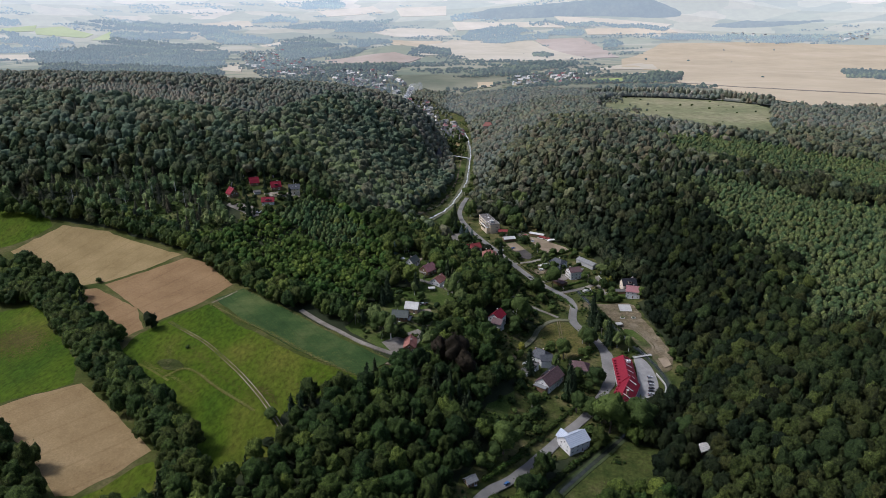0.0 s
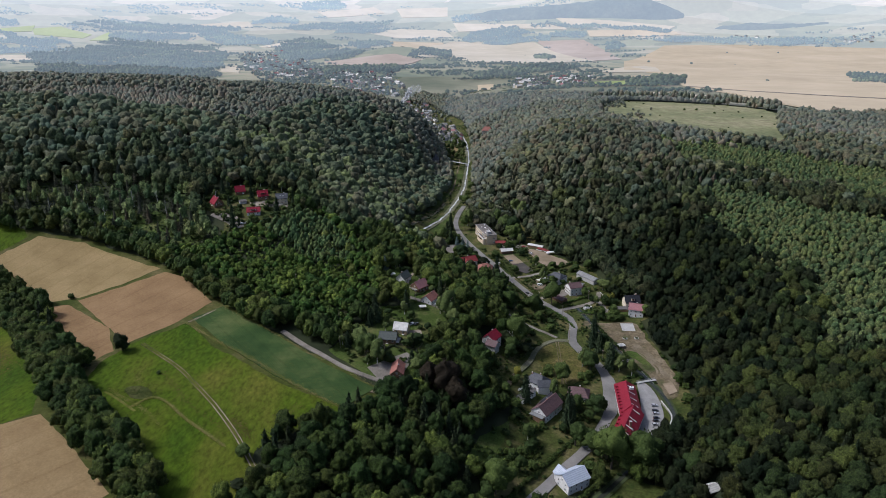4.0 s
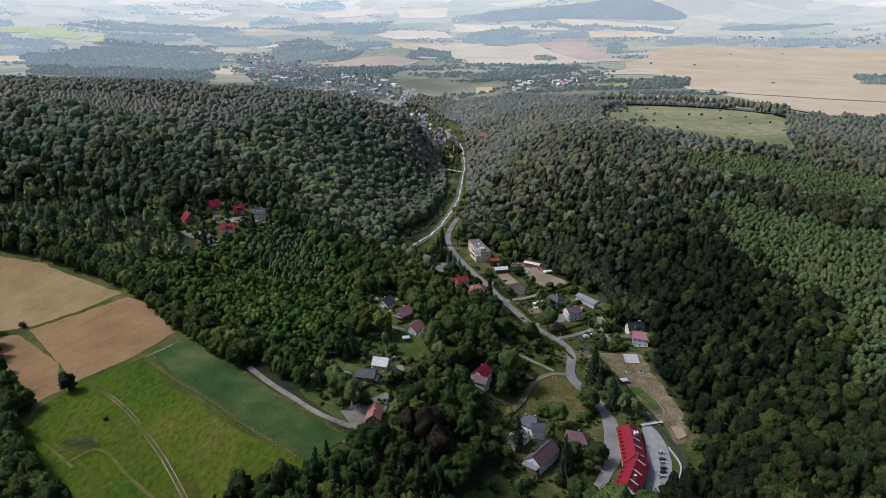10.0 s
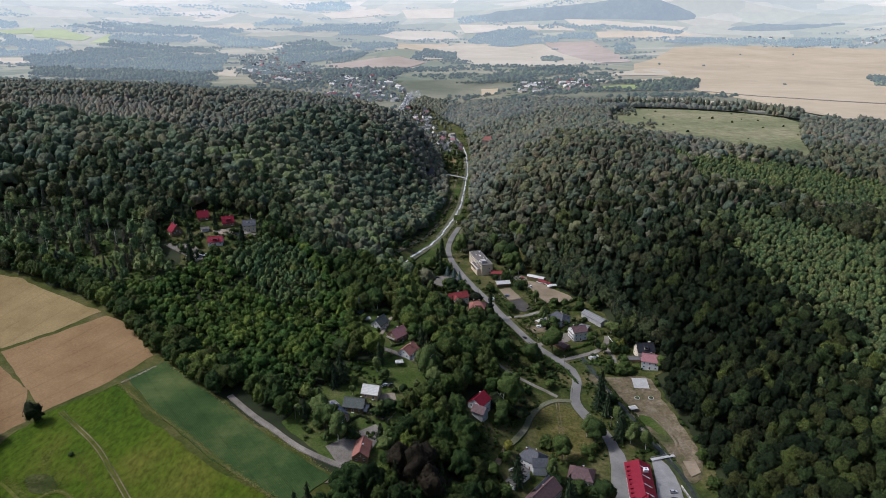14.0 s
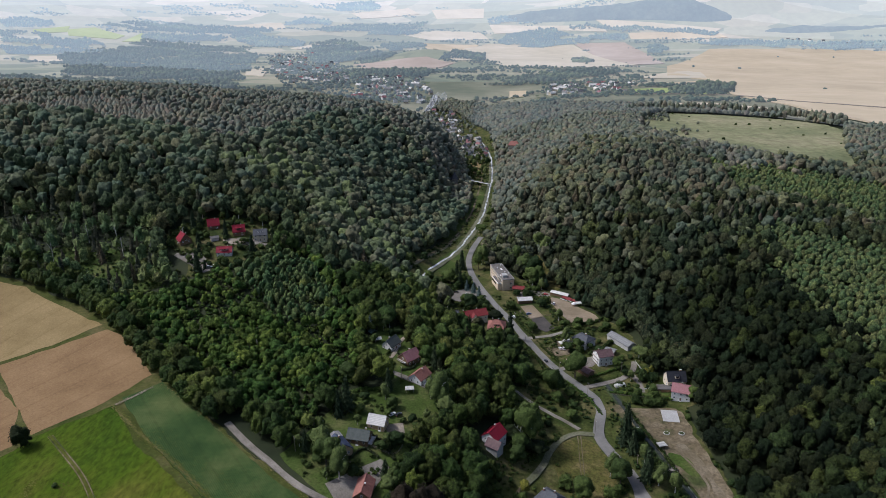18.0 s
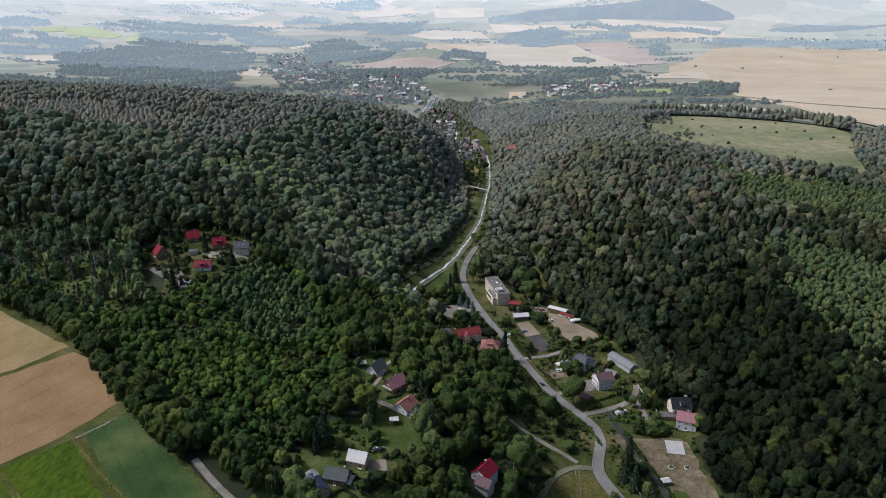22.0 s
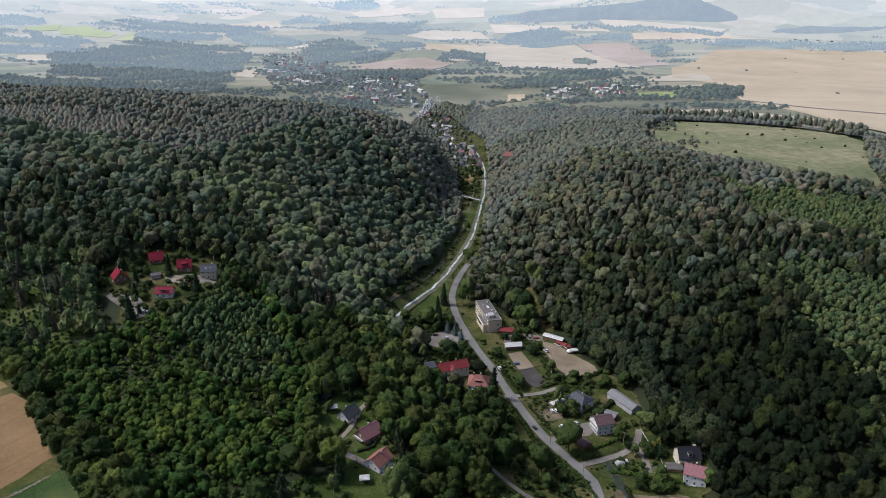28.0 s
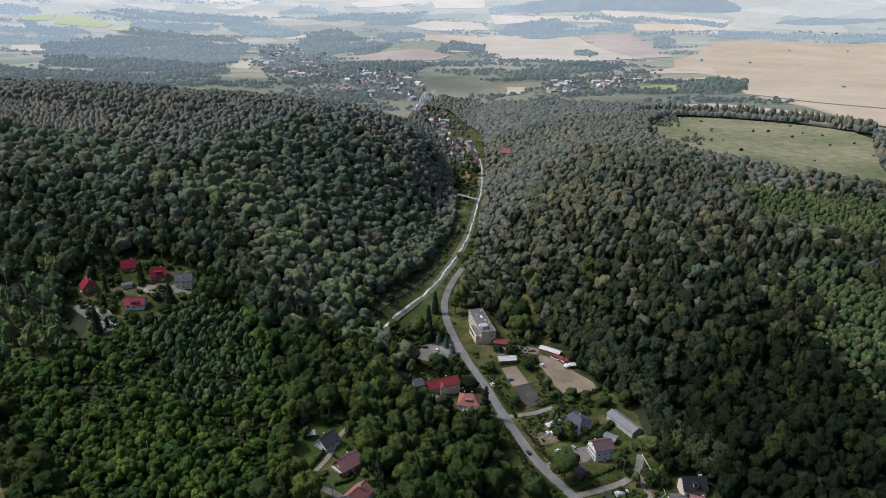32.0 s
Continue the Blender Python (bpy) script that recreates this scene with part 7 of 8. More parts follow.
wall_run([(84, 424), (74, 414), (64, 402)], "long pale retaining wall between two houses", 1.4, 0.5, W_WHITE)
wall_run([(56, 425), (66, 434)], "pale yard wall by the slate house", 1.6, 0.4, W_WHITE)
wall_run([(150, 420), (152, 404), (146, 390)], "stone wall along the car park", 1.5)


def garden_table(x, y, turn, top):
    ob = new("garden_shelter")
    ob.matrix_world = pose(x, y, float(ground(x, y)) + 0.4, 0, 0, turn)
    tagged(ob, "small garden shelter with a pale roof on posts", "shelter", "garden shelters")
    part("roof", roof_mesh("roof", 4.6, 3.6, 2.3, 3.1, 0.3, 1.4, top, 0.12), ob)
    for u in (-2, 2):
        for v in (-1.5, 1.5):
            part("post", boxes("post", [(u, v, 1.1, 0.14, 0.14, 2.4)], M_PLANK), ob)
    part("table", boxes("table", [(0, 0, 0.74, 2.0, 0.9, 0.07), (-0.8, 0, 0.3, 0.1, 0.7, 0.9), (0.8, 0, 0.3, 0.1, 0.7, 0.9)], M_PLANK), ob)


garden_table(-35.5, 546, 20, R_WHITE)
garden_table(-9, 494, 10, R_WHITE)
garden_table(94, 605, 30, R_WHITE)
garden_table(115, 675, 15, R_WHITE)
garden_table(140, 488, 15, R_WHITE)


def greenhouse(x, y, turn, L=7.0, w=3.6):
    """A polytunnel: a row of hoops under a pale skin."""
    ob = new("greenhouse")
    ob.matrix_world = pose(x, y, float(ground(x, y)) + 0.35, 0, 0, turn)
    tagged(ob, "pale plastic garden greenhouse with hoops", "greenhouse")
    a = np.linspace(0, math.pi, 9)
    vs = [(s * L / 2, math.cos(q) * w / 2, math.sin(q) * 2.2) for s in (-1, 1) for q in a]
    fs = [(i, i + 1, 10 + i, 9 + i) for i in range(8)] + [tuple(range(9)), tuple(range(17, 8, -1))]
    part("cover", mesh_of("cover", vs, fs, R_WHITE, False), ob)
    for k in range(5):
        u = -L / 2 + k * L / 4
        vs = [(u + d, math.cos(q) * r, math.sin(q) * (2.2 + r - w / 2)) for d in (-0.05, 0.05) for r in (w / 2 - 0.01, w / 2 + 0.06) for q in a]
        fs = []
        for i in range(8):
            fs += [(9 + i, 10 + i, 28 + i, 27 + i), (i, 9 + i, 10 + i, i + 1), (18 + i, 19 + i, 28 + i, 27 + i)]
        part("hoop", mesh_of("hoop", vs, fs, M_METAL), ob)


greenhouse(127, 551, 20)
greenhouse(98, 610, 20, 5, 3)


def raised_bed(x, y, turn):
    ob = new("raised_bed")
    ob.matrix_world = pose(x, y, float(ground(x, y)) + 0.4, 0, 0, turn)
    tagged(ob, "stone-edged flower ring with plants", "flower bed", "flower beds")
    v, f = disc_geo(1.8, 0.5, 14)
    part("edge", mesh_of("edge", [(a, c, b + 0.2) for a, b, c in v], f, M_CONCRETE), ob)
    v, f = disc_geo(1.5, 0.3, 12)
    part("soil", mesh_of("soil", [(a, c, b + 0.4) for a, b, c in v], f, M_FLOOR), ob)


for q in ((129, 504, 0), (146, 501, 0), (155, 501, 0)):
    raised_bed(*q)


def pole(x, y, h=9.0):
    ob = new("power_pole")
    ob.matrix_world = pose(x, y, float(ground(x, y)), 0, 0, 30)
    tagged(ob, "grey wooden power pole with a crossarm", "pole", "power poles")
    v, f = disc_geo(0.14, 2 * h, 8)
    part("mast", mesh_of("mast", [(a, c, b) for a, b, c in v], f, M_PLANK), ob)
    arm = part("crossarm", boxes("crossarm", [(0, 0, h - 0.6, 0.12, 1.8, 0.14)], M_PLANK), ob)
    for s in (-0.8, 0, 0.8):
        part("insulator", boxes("insulator", [(0, s, h - 0.4, 0.1, 0.1, 0.3)], M_FRAME), arm)


for q in ((66, 600), (88, 566), (104, 540), (47, 655), (122, 470), (103, 500), (-15, 505), (-62, 434), (-108, 520), (60, 640), (131, 568)):
    pole(*q)


# ---- single trees ----
def trunk_mesh(name, h, r, limbs, mat, seed):
    rng2 = np.random.default_rng(seed)
    vs, fs = [], []

    def limb(p, q, r0, r1, n=6):
        k = len(vs)
        d = (q - p) / np.linalg.norm(q - p)
        a = np.cross(d, (0.3, 0.9, 0.1))
        a /= np.linalg.norm(a)
        b = np.cross(d, a)
        for c, rr in ((p, r0), ((p + q) / 2 + a * r0 * 0.4, (r0 + r1) / 2), (q, r1)):
            vs.extend([tuple(c + (a * math.cos(t) + b * math.sin(t)) * rr) for t in np.arange(n) / n * 2 * math.pi])
        for j in range(2):
            fs.extend([(k + j * n + i, k + j * n + (i + 1) % n, k + (j + 1) * n + (i + 1) % n, k + (j + 1) * n + i) for i in range(n)])

    limb(np.array([0, 0, -0.6]), np.array([0.0, 0.0, h]), r, r * 0.35)
    for i in range(limbs):
        t = rng2.uniform(0.4, 0.8)
        a = rng2.uniform(0, 6.28)
        p = np.array([0, 0, h * t])
        limb(p, p + np.array([math.cos(a), math.sin(a), 0.9]) * h * 0.3, r * 0.5, r * 0.15, 5)
    return mesh_of(name, vs, fs, mat)


def geo_mesh(name, geo, scale, lift, mat):
    v, f, s = geo
    return bulk_mesh(name, v * np.array(scale) + np.array([0, 0, lift]), f, mat, np.full(len(v), 0.5), s)


TREE_KINDS = {}
for k in range(5):
    TREE_KINDS[f"round{k}"] = ("broadleaf_tree", "leafy green broadleaf tree with an uneven crown", trunk_mesh("trunk", 6.5, 0.34, 4, M_TRUNK, k), geo_mesh("crown", broad_crown(70 + k, 18, 420, BALL, size=0.085, ragged=0.07, smooth=True), (4.6, 4.6, 4.9), 1.6, M_LEAF_ONE))
for k in range(3):
    TREE_KINDS[f"tall{k}"] = ("broadleaf_tree", "tall slender light green tree", trunk_mesh("trunk", 9, 0.28, 3, M_BIRCH, 10 + k), geo_mesh("crown", broad_crown(80 + k, 14, 380, BALL_S, size=0.11, ragged=0.1, smooth=True), (3.5, 3.5, 5.2), 2.0, M_LEAF_LIGHT))
for k in range(3):
    TREE_KINDS[f"spruce{k}"] = ("spruce_tree", "dark conical spruce tree", trunk_mesh("trunk", 10, 0.26, 0, M_TRUNK, 20 + k), geo_mesh("crown", needle_crown(90 + k, 13, 14, 260), (3.4, 3.4, 4.3), 0.6, M_NEEDLE_ONE))
for k in range(3):
    TREE_KINDS[f"bush{k}"] = ("bush", "low leafy garden bush", trunk_mesh("trunk", 1.2, 0.1, 3, M_TRUNK, 30 + k), geo_mesh("crown", broad_crown(100 + k, 9, 170, ICO2, size=0.2), (1.8, 1.8, 1.7), -0.3, M_LEAF_ONE))
TREE_KINDS["silver"] = ("blue_spruce_tree", "silvery blue spruce in a garden", trunk_mesh("trunk", 7, 0.22, 0, M_TRUNK, 41), geo_mesh("crown", needle_crown(111, 12, 13, 220), (3.0, 3.0, 3.4), 0.5, M_BLUE_SPRUCE))
TREE_KINDS["copper"] = ("copper_beech_tree", "dark purple-brown copper beech beside the wood", trunk_mesh("trunk", 7, 0.5, 4, M_TRUNK, 44), geo_mesh("crown", broad_crown(114, 24, 420, BALL, size=0.085, ragged=0.07, smooth=True), (4.8, 4.8, 5.4), 1.6, M_COPPER))
TREE_KINDS["fieldoak"] = ("lone_tree", "very dark oak, leafy to the ground, alone between fields", trunk_mesh("trunk", 6, 0.45, 4, M_TRUNK, 46), geo_mesh("crown", broad_crown(119, 26, 420, BALL, size=0.085, ragged=0.08, smooth=True), (4.3, 4.3, 6.4), -0.7, M_DARK_OAK))
TREE_KINDS["darkround"] = ("lone_tree", "very dark round oak standing alone between the fields", trunk_mesh("trunk", 6, 0.45, 4, M_TRUNK, 45), geo_mesh("crown", broad_crown(118, 24, 420, BALL, size=0.085, ragged=0.07, smooth=True), (4.8, 4.8, 5.0), 1.2, M_DARK_OAK))
TREE_KINDS["golden"] = ("thuja_tree", "golden-green conical thuja tree in a garden", trunk_mesh("trunk", 3, 0.15, 0, M_TRUNK, 42), geo_mesh("crown", broad_crown(112, 12, 260, ICO2, size=0.16), (1.7, 1.7, 3.6), 0.1, M_GOLD))
TREE_KINDS["yellow"] = ("broadleaf_tree", "yellowish young willow among green trees", trunk_mesh("trunk", 6, 0.2, 3, M_TRUNK, 43), geo_mesh("crown", broad_crown(113, 12, 300, ICO2, size=0.16), (3.0, 3.0, 4.6), 1.2, M_YELLOW))
TREE_PROTOS = {}


def tree(kind, x, y, s=1.0, tall=1.0):
    turn = (x * 37.1 + y * 91.7) % 360
    m = pose(x, y, float(ground(x, y)) + 0.1, 0, 0, turn) @ Matrix.Diagonal((s, s, s * tall, 1))
    if kind in TREE_PROTOS:
        return copy_thing(TREE_PROTOS[kind], m)
    name, label, trunk, crown = TREE_KINDS[kind]
    ob = new(name)
    tagged(ob, label, "bush" if name == "bush" else "tree", "village trees")
    part("trunk", trunk, ob)
    part("crown", crown, ob)
    ob.matrix_basis = m
    TREE_PROTOS[kind] = ob
    return ob


for kind, x, y, s, t in (
        ("yellow", -67, 540, 1.1, 1.0), ("yellow", -75, 576, 1.0, 1.1), ("yellow", -53, 574, 1.0, 1.1), ("yellow", -60, 452, 1.1, 0.9), ("yellow", -98, 600, 0.9, 1.0), ("yellow", -64, 444, 0.9, 0.8),
        ("fieldoak", -205, 430, 1.2, 1.0), ("darkround", -218, 407, 0.9, 0.6), ("darkround", -93, 301, 0.9, 0.7), ("darkround", 44, 641, 1.45, 1.15), ("spruce1", 55, 610, 1.3, 1.2), ("darkround", 58, 474, 1.5, 1.1), ("darkround", 66, 473, 1.4, 1.1), ("darkround", 51, 478, 1.4, 1.2), ("bush1", -169, 399, 0.8, 1), ("bush2", -237, 423, 1.5, 0.9), ("bush0", -281, 513, 1.5, 1.1),
        ("round2", -96, 322, 0.9, 0.8), ("round3", 146, 345, 1.35, 1.1), ("spruce0", 125, 459, 1.5, 1.05), ("spruce1", 119, 489, 1.3, 1.0), ("spruce2", 122, 482, 1.2, 1.0), ("round4", 110, 455, 1.35, 1.2),
        ("tall0", 106, 462, 1.2, 1.1),  ("silver", -42, 557, 1.1, 1.0), ("tall0", 9, 482, 1.5, 1.05), ("tall1", 14, 474, 1.4, 1.0),
        ("tall2", 4, 490, 1.3, 1.0), ("golden", 146, 561, 1.2, 1.1), ("golden", 151, 566, 0.9, 1.0), ("round2", 90, 513, 0.95, 0.9), ("tall1", 147, 587, 1.2, 0.6), ("bush1", 134, 565, 2.0, 1.2), ("round4", 98, 560, 1.3, 0.9),
        ("round0", 84, 540, 1.2, 1.0), ("round1", 73, 624, 0.8, 1.0), ("round2", 71, 634, 0.7, 0.9), ("round3", 82, 716, 1.2, 1.0), ("tall0", 66, 768, 1.5, 0.9), ("tall1", 76, 744, 1.6, 0.8), ("round4", 82, 735, 1.2, 1.1), ("tall2", 79, 716, 1.4, 0.75), ("tall0", 96, 788, 1.5, 0.9), ("tall2", 90, 806, 1.5, 0.9), ("round1", 30, 755, 1.5, 1.3), ("tall1", 33, 768, 1.3, 1.0), ("round0", 76, 722, 1.1, 1.1), ("round1", 114, 600, 0.8, 0.8), ("round2", 120, 596, 0.8, 0.8), ("round3", 104, 600, 0.7, 0.8), ("round0", 170, 534, 0.8, 1.0), ("silver", 20, 700, 0.9, 0.9), ("silver", 26, 696, 0.9, 0.9), ("silver", 31, 688, 0.9, 0.9), ("spruce1", 14, 705, 0.8, 1), ("spruce2", 10, 735, 0.8, 1.1), ("spruce0", 14, 752, 0.8, 1.1),
        ("spruce1", -42, 470, 1.1, 0.9), ("tall2", -52, 472, 1.0, 0.8), ("round3", -44, 425, 1.2, 0.9), ("tall0", -36, 418, 1.3, 0.9), ("tall1", -48, 432, 1.2, 0.9), ("round1", -30, 420, 1.0, 0.9), ("spruce2", -14, 424, 0.8, 0.8), ("round2", -12, 448, 1.2, 0.95),
        ("tall2", -10, 412, 1.0, 0.9), ("round0", -46, 498, 1.1, 0.8), ("round4", 60, 480, 1.4, 1.0), ("round2", 56, 470, 1.4, 1.1), ("tall0", 60, 486, 1.2, 1.2), ("golden", 57, 440, 1.3, 0.8), ("spruce0", 60, 416, 1.0, 0.9), ("spruce1", 84, 396, 1.1, 1.1),
        ("spruce2", 88, 402, 1.0, 1.0), ("round0", 104, 408, 1.2, 0.9), ("round1", 98, 400, 1.1, 0.9), ("round3", 92, 410, 0.9, 0.8), ("round0", 100, 366, 1.3, 1.0), ("round1", 86, 377, 1.8, 1.1), ("round2", 95, 372, 1.7, 1.1), ("round0", 113, 356, 1.5, 0.8), ("round1", 134, 360, 1.4, 0.75),
        ("round4", 103, 357, 1.7, 1.0), ("round3", 118, 355, 1.7, 1.0), ("round2", 128, 352, 1.5, 1.0), ("round3", 34, 326, 1.4, 1.0)):
    tree(kind, x, y, s, t)

for x, y, s, k in ((-2, 402, 1.4, 1.1), (7, 396, 1.3, 1.1), (14, 388, 1.1, 1.1)):
    tree("copper", x, y, s, k)


def dead_tree(x, y, h, lean):
    """A bare pale trunk with a few broken limbs."""
    ob = new("dead_tree")
    ob.matrix_world = pose(x, y, float(ground(x, y)) + 0.1, 0, lean, 0)
    tagged(ob, "bare pale dead birch at the wood's edge", "tree", "dead trees")
    part("trunk", trunk_mesh("trunk", h, 0.26, 0, M_BIRCH, int(abs(x))), ob)
    for k in range(3):
        part("limb", trunk_mesh("limb", h * 0.3, 0.1, 0, M_BIRCH, k), ob).matrix_local = pose(0, 0, h * (0.5 + 0.14 * k), 0, 42 - 8 * k, 120 * k + x)


DEAD = ((60, 475, 15, 5), (57, 474, 16, -4), (53, 476, 13, 8))
for x, y, h, lean in DEAD + tuple((-360 + 19 * k + 5 * math.sin(k * 3.1), 640 + 16 * math.sin(k * 1.7), 15 + 3 * math.sin(k * 2.3), 4 * math.sin(k)) for k in range(9)):
    dead_tree(x, y, h, lean)

rng3 = np.random.default_rng(17)


def strewn(area, box, step, kinds, lo, hi, chance):
    p = spots(int(step * 100), box, step)
    p = p[inside(p[:, 0], p[:, 1], area)]
    ok = rng3.random(len(p)) < chance
    for poly in KEEP_CLEAR:
        ok &= ~inside(p[:, 0], p[:, 1], poly)
    ok &= off_houses(p, 12.0 if hi < 1.2 else 2.0)
    for line, w in ((ROAD, 10), (ROAD_W, 8), (LANE, 5), (LANE_V, 5), (LANE_G, 4), (DRIVE_E, 5), (DRIVE_B, 5), (DRIVE_C, 5), (RIVER, 6), (GRAVEL_BANK, 5), (STREAM, 3)):
        ok &= gap_to(p[:, 0], p[:, 1], line) > w
    for x, y in p[ok]:
        tree(kinds[int(rng3.integers(0, len(kinds)))], float(x), float(y), float(rng3.uniform(lo, hi)), float(rng3.uniform(0.85, 1.1)))


def hedge(line, height, width, label, mat, seed):
    """A clipped or wild hedge: close-set shrubs grown into one run."""
    p = curve_points(line, width * 0.42)
    rg = np.random.default_rng(seed)
    p = p + rg.uniform(-0.2, 0.2, p.shape) * width
    V, F, n = [], [], 0
    for x, y in p:
        v, f, _ = SHRUBS[int(rg.integers(0, len(SHRUBS)))]
        r, a = width * 0.6 * rg.uniform(0.8, 1.25), rg.uniform(0, 6.3)
        q = np.c_[(v[:, 0] * math.cos(a) - v[:, 1] * math.sin(a)) * r + x, (v[:, 0] * math.sin(a) + v[:, 1] * math.cos(a)) * r + y, v[:, 2] * height * 0.62 * rg.uniform(0.8, 1.2)]
        q[:, 2] += float(ground(x, y))
        V.append(q)
        F.append(f + n)
        n += len(v)
    V, F = np.vstack(V), np.vstack(F)
    ob = new("hedge")
    tagged(ob, label, "hedge", "garden hedges")
    part("foliage", bulk_mesh("hedge", V, F, mat, rg.uniform(0.2, 0.7, len(V))), ob)
    part("stem", boxes("stem", [(float(p[0, 0]), float(p[0, 1]), float(ground(p[0, 0], p[0, 1])) + 0.3, 0.15, 0.15, 1.0)], M_TRUNK), ob)


for k, (line, h, w, label, mat) in enumerate((
        ([(79, 692), (86, 676), (92, 659), (98, 646), (104, 632)], 1.8, 2.6, "overgrown hedge beside the riding ring", M_LEAF_SUNNY),
        ([(106, 638), (120, 641), (133, 650)], 2.6, 2.8, "tall wild hedge at the end of the ring", M_LEAF),
        ([(60, 650), (66, 634), (74, 614)], 2.0, 2.2, "dark hedge along the village road", M_LEAF),
        ([(88, 626), (100, 631), (106, 620)], 1.8, 1.8, "garden hedge round a white house", M_LEAF),
        ([(94, 571), (86, 586), (78, 602)], 1.6, 1.6, "clipped hedge between road and garden", M_LEAF),
        ([(112, 592), (122, 600), (132, 612)], 3.0, 3.4, "tall shrubs behind the village houses", M_LEAF),
        ([(108, 560), (118, 566), (128, 572)], 1.8, 2.0, "leafy hedge beside the drive", M_LEAF_YOUNG),
        ([(120, 543), (134, 541), (158, 536)], 2.0, 2.4, "flowering hedge above the playing field", M_LEAF_YOUNG),
        ([(126, 530), (132, 508), (140, 482), (146, 456)], 1.8, 2.2, "scrubby hedge along the stream", M_LEAF),
        ([(61, 466), (70, 482), (80, 492)], 1.8, 2.2, "green scrub along the side road", M_LEAF),
        ([(90, 552), (80, 566), (72, 586), (62, 606)], 2.2, 3.0, "wild hedge on the road bank", M_LEAF),
        ([(110, 518), (104, 535), (92, 554)], 1.6, 2.0, "grassy scrub beside the road bend", M_LEAF_YOUNG),
        ([(-28, 454), (-18, 447), (-11, 437)], 2.0, 1.6, "dark clipped conifer hedge", M_NEEDLE),
        ([(-36, 428), (-28, 441), (-20, 437)], 1.8, 1.5, "dark conifer hedge between gardens", M_NEEDLE),
        ([(-16, 514), (-9, 521), (-20, 534)], 1.8, 1.6, "conifer hedge round a cottage garden", M_NEEDLE),
        ([(-48, 470), (-40, 488), (-26, 492)], 2.4, 3.0, "bushy hedge beside a lawn", M_LEAF_YOUNG),
        ([(-34, 512), (-28, 530), (-24, 548)], 2.0, 2.2, "bushy hedge along a garden path", M_LEAF),
        ([(98, 398), (92, 412), (104, 420)], 2.2, 2.6, "dense garden shrubs behind the bungalow", M_LEAF),
        ([(62, 400), (54, 410), (48, 424)], 2.4, 2.6, "wild shrubs beside the garages", M_LEAF),
        ([(44, 330), (56, 346), (70, 364), (84, 380)], 2.2, 3.0, "thick hedge on the bank above the road", M_LEAF),
        ([(22, 300), (34, 316), (44, 328)], 2.6, 3.4, "thick scrub on the road bank", M_LEAF_YOUNG),
        ([(74, 326), (88, 340), (100, 352)], 3.0, 4.0, "dark scrub along the stream gully", M_LEAF),
        ([(54, 306), (66, 318), (74, 326)], 2.4, 3.4, "dark scrub beside the stream", M_LEAF))):
    hedge(line, h, w, label, mat, 900 + k)

strewn(VILLAGE_E, (-60, 270, 190, 720), 11.0, ["round0", "round1", "round2", "round3", "round4", "tall0", "round2"], 0.55, 1.05, 0.42)
strewn(VILLAGE_E, (-60, 270, 190, 720), 6.3, ["bush0", "bush1", "bush2"], 0.8, 1.9, 0.3)
strewn(VILLAGE_W, (-80, 390, 20, 590), 8.0, ["round0", "round2", "tall0", "tall1", "tall2", "spruce1"], 0.45, 0.85, 0.4)
strewn(VILLAGE_W, (-80, 390, 20, 590), 5.1, ["bush0", "bush1", "bush2"], 0.6, 1.3, 0.22)
strewn(HUTS, (-240, 600, -130, 700), 8.0, ["tall0", "tall1", "spruce0", "spruce2", "round1", "spruce1"], 0.4, 0.8, 0.62)
strewn(HUTS, (-240, 600, -130, 700), 4.3, ["bush0", "bush1", "bush2"], 0.6, 1.4, 0.42)
strewn(VILLAGE_E, (-60, 720, 80, 1300), 13.0, ["round0", "round1", "round3", "tall0", "tall2", "bush0", "bush1", "bush2"], 0.6, 1.1, 0.55)
strewn(CLEARING, (270, 940, 660, 1400), 26.0, ["bush0", "bush1", "bush2"], 0.5, 1.0, 0.2)


# ---- the far country: fields, groves, villages ----
FAR_STRAW = ("far_grain", (0.35, 0.275, 0.165), (0.4, 0.318, 0.195), (0.45, 0.362, 0.235))
FAR_PALE = ("far_stubble", (0.38, 0.33, 0.23), (0.43, 0.375, 0.27), (0.48, 0.42, 0.32))
FAR_RED = ("far_ploughland", (0.27, 0.21, 0.155), (0.32, 0.25, 0.19), (0.37, 0.3, 0.24))
FAR_GREEN = ("far_meadow", (0.2, 0.26, 0.08), (0.26, 0.31, 0.1), (0.31, 0.35, 0.13))
FAR_DULL = ("far_pasture", (0.095, 0.108, 0.064), (0.155, 0.16, 0.10), (0.23, 0.215, 0.14))
FAR_MATS = {}


def far_material(kind, outline):
    """One field colour for each step of distance, with a glow for haze."""
    x, y = np.mean(outline, 0)
    key = (kind[0], int(math.hypot(x - 20, y - 130) / 300))
    if key not in FAR_MATS:
        FAR_MATS[key] = distant(two_scale(*kind, 0.004, 0.02, relief=0.1, grain=0.1), haze_glow_at(key[1] * 300 + 150) * 0.75)
    return FAR_MATS[key]


def far_leaves(r):
    """Leaves of the far groves, for each step of distance, glowing bluish for haze."""
    key = ("leaves", int(r / 300))
    if key not in FAR_MATS:
        FAR_MATS[key] = distant(leaf_material("far_leaves", (0.03, 0.046, 0.034), (0.062, 0.082, 0.052), (0.135, 0.155, 0.08)), haze_glow_at(key[1] * 300 + 150) * 1.08 + 0.012, (0.80, 0.93, 1.0))
    return FAR_MATS[key]


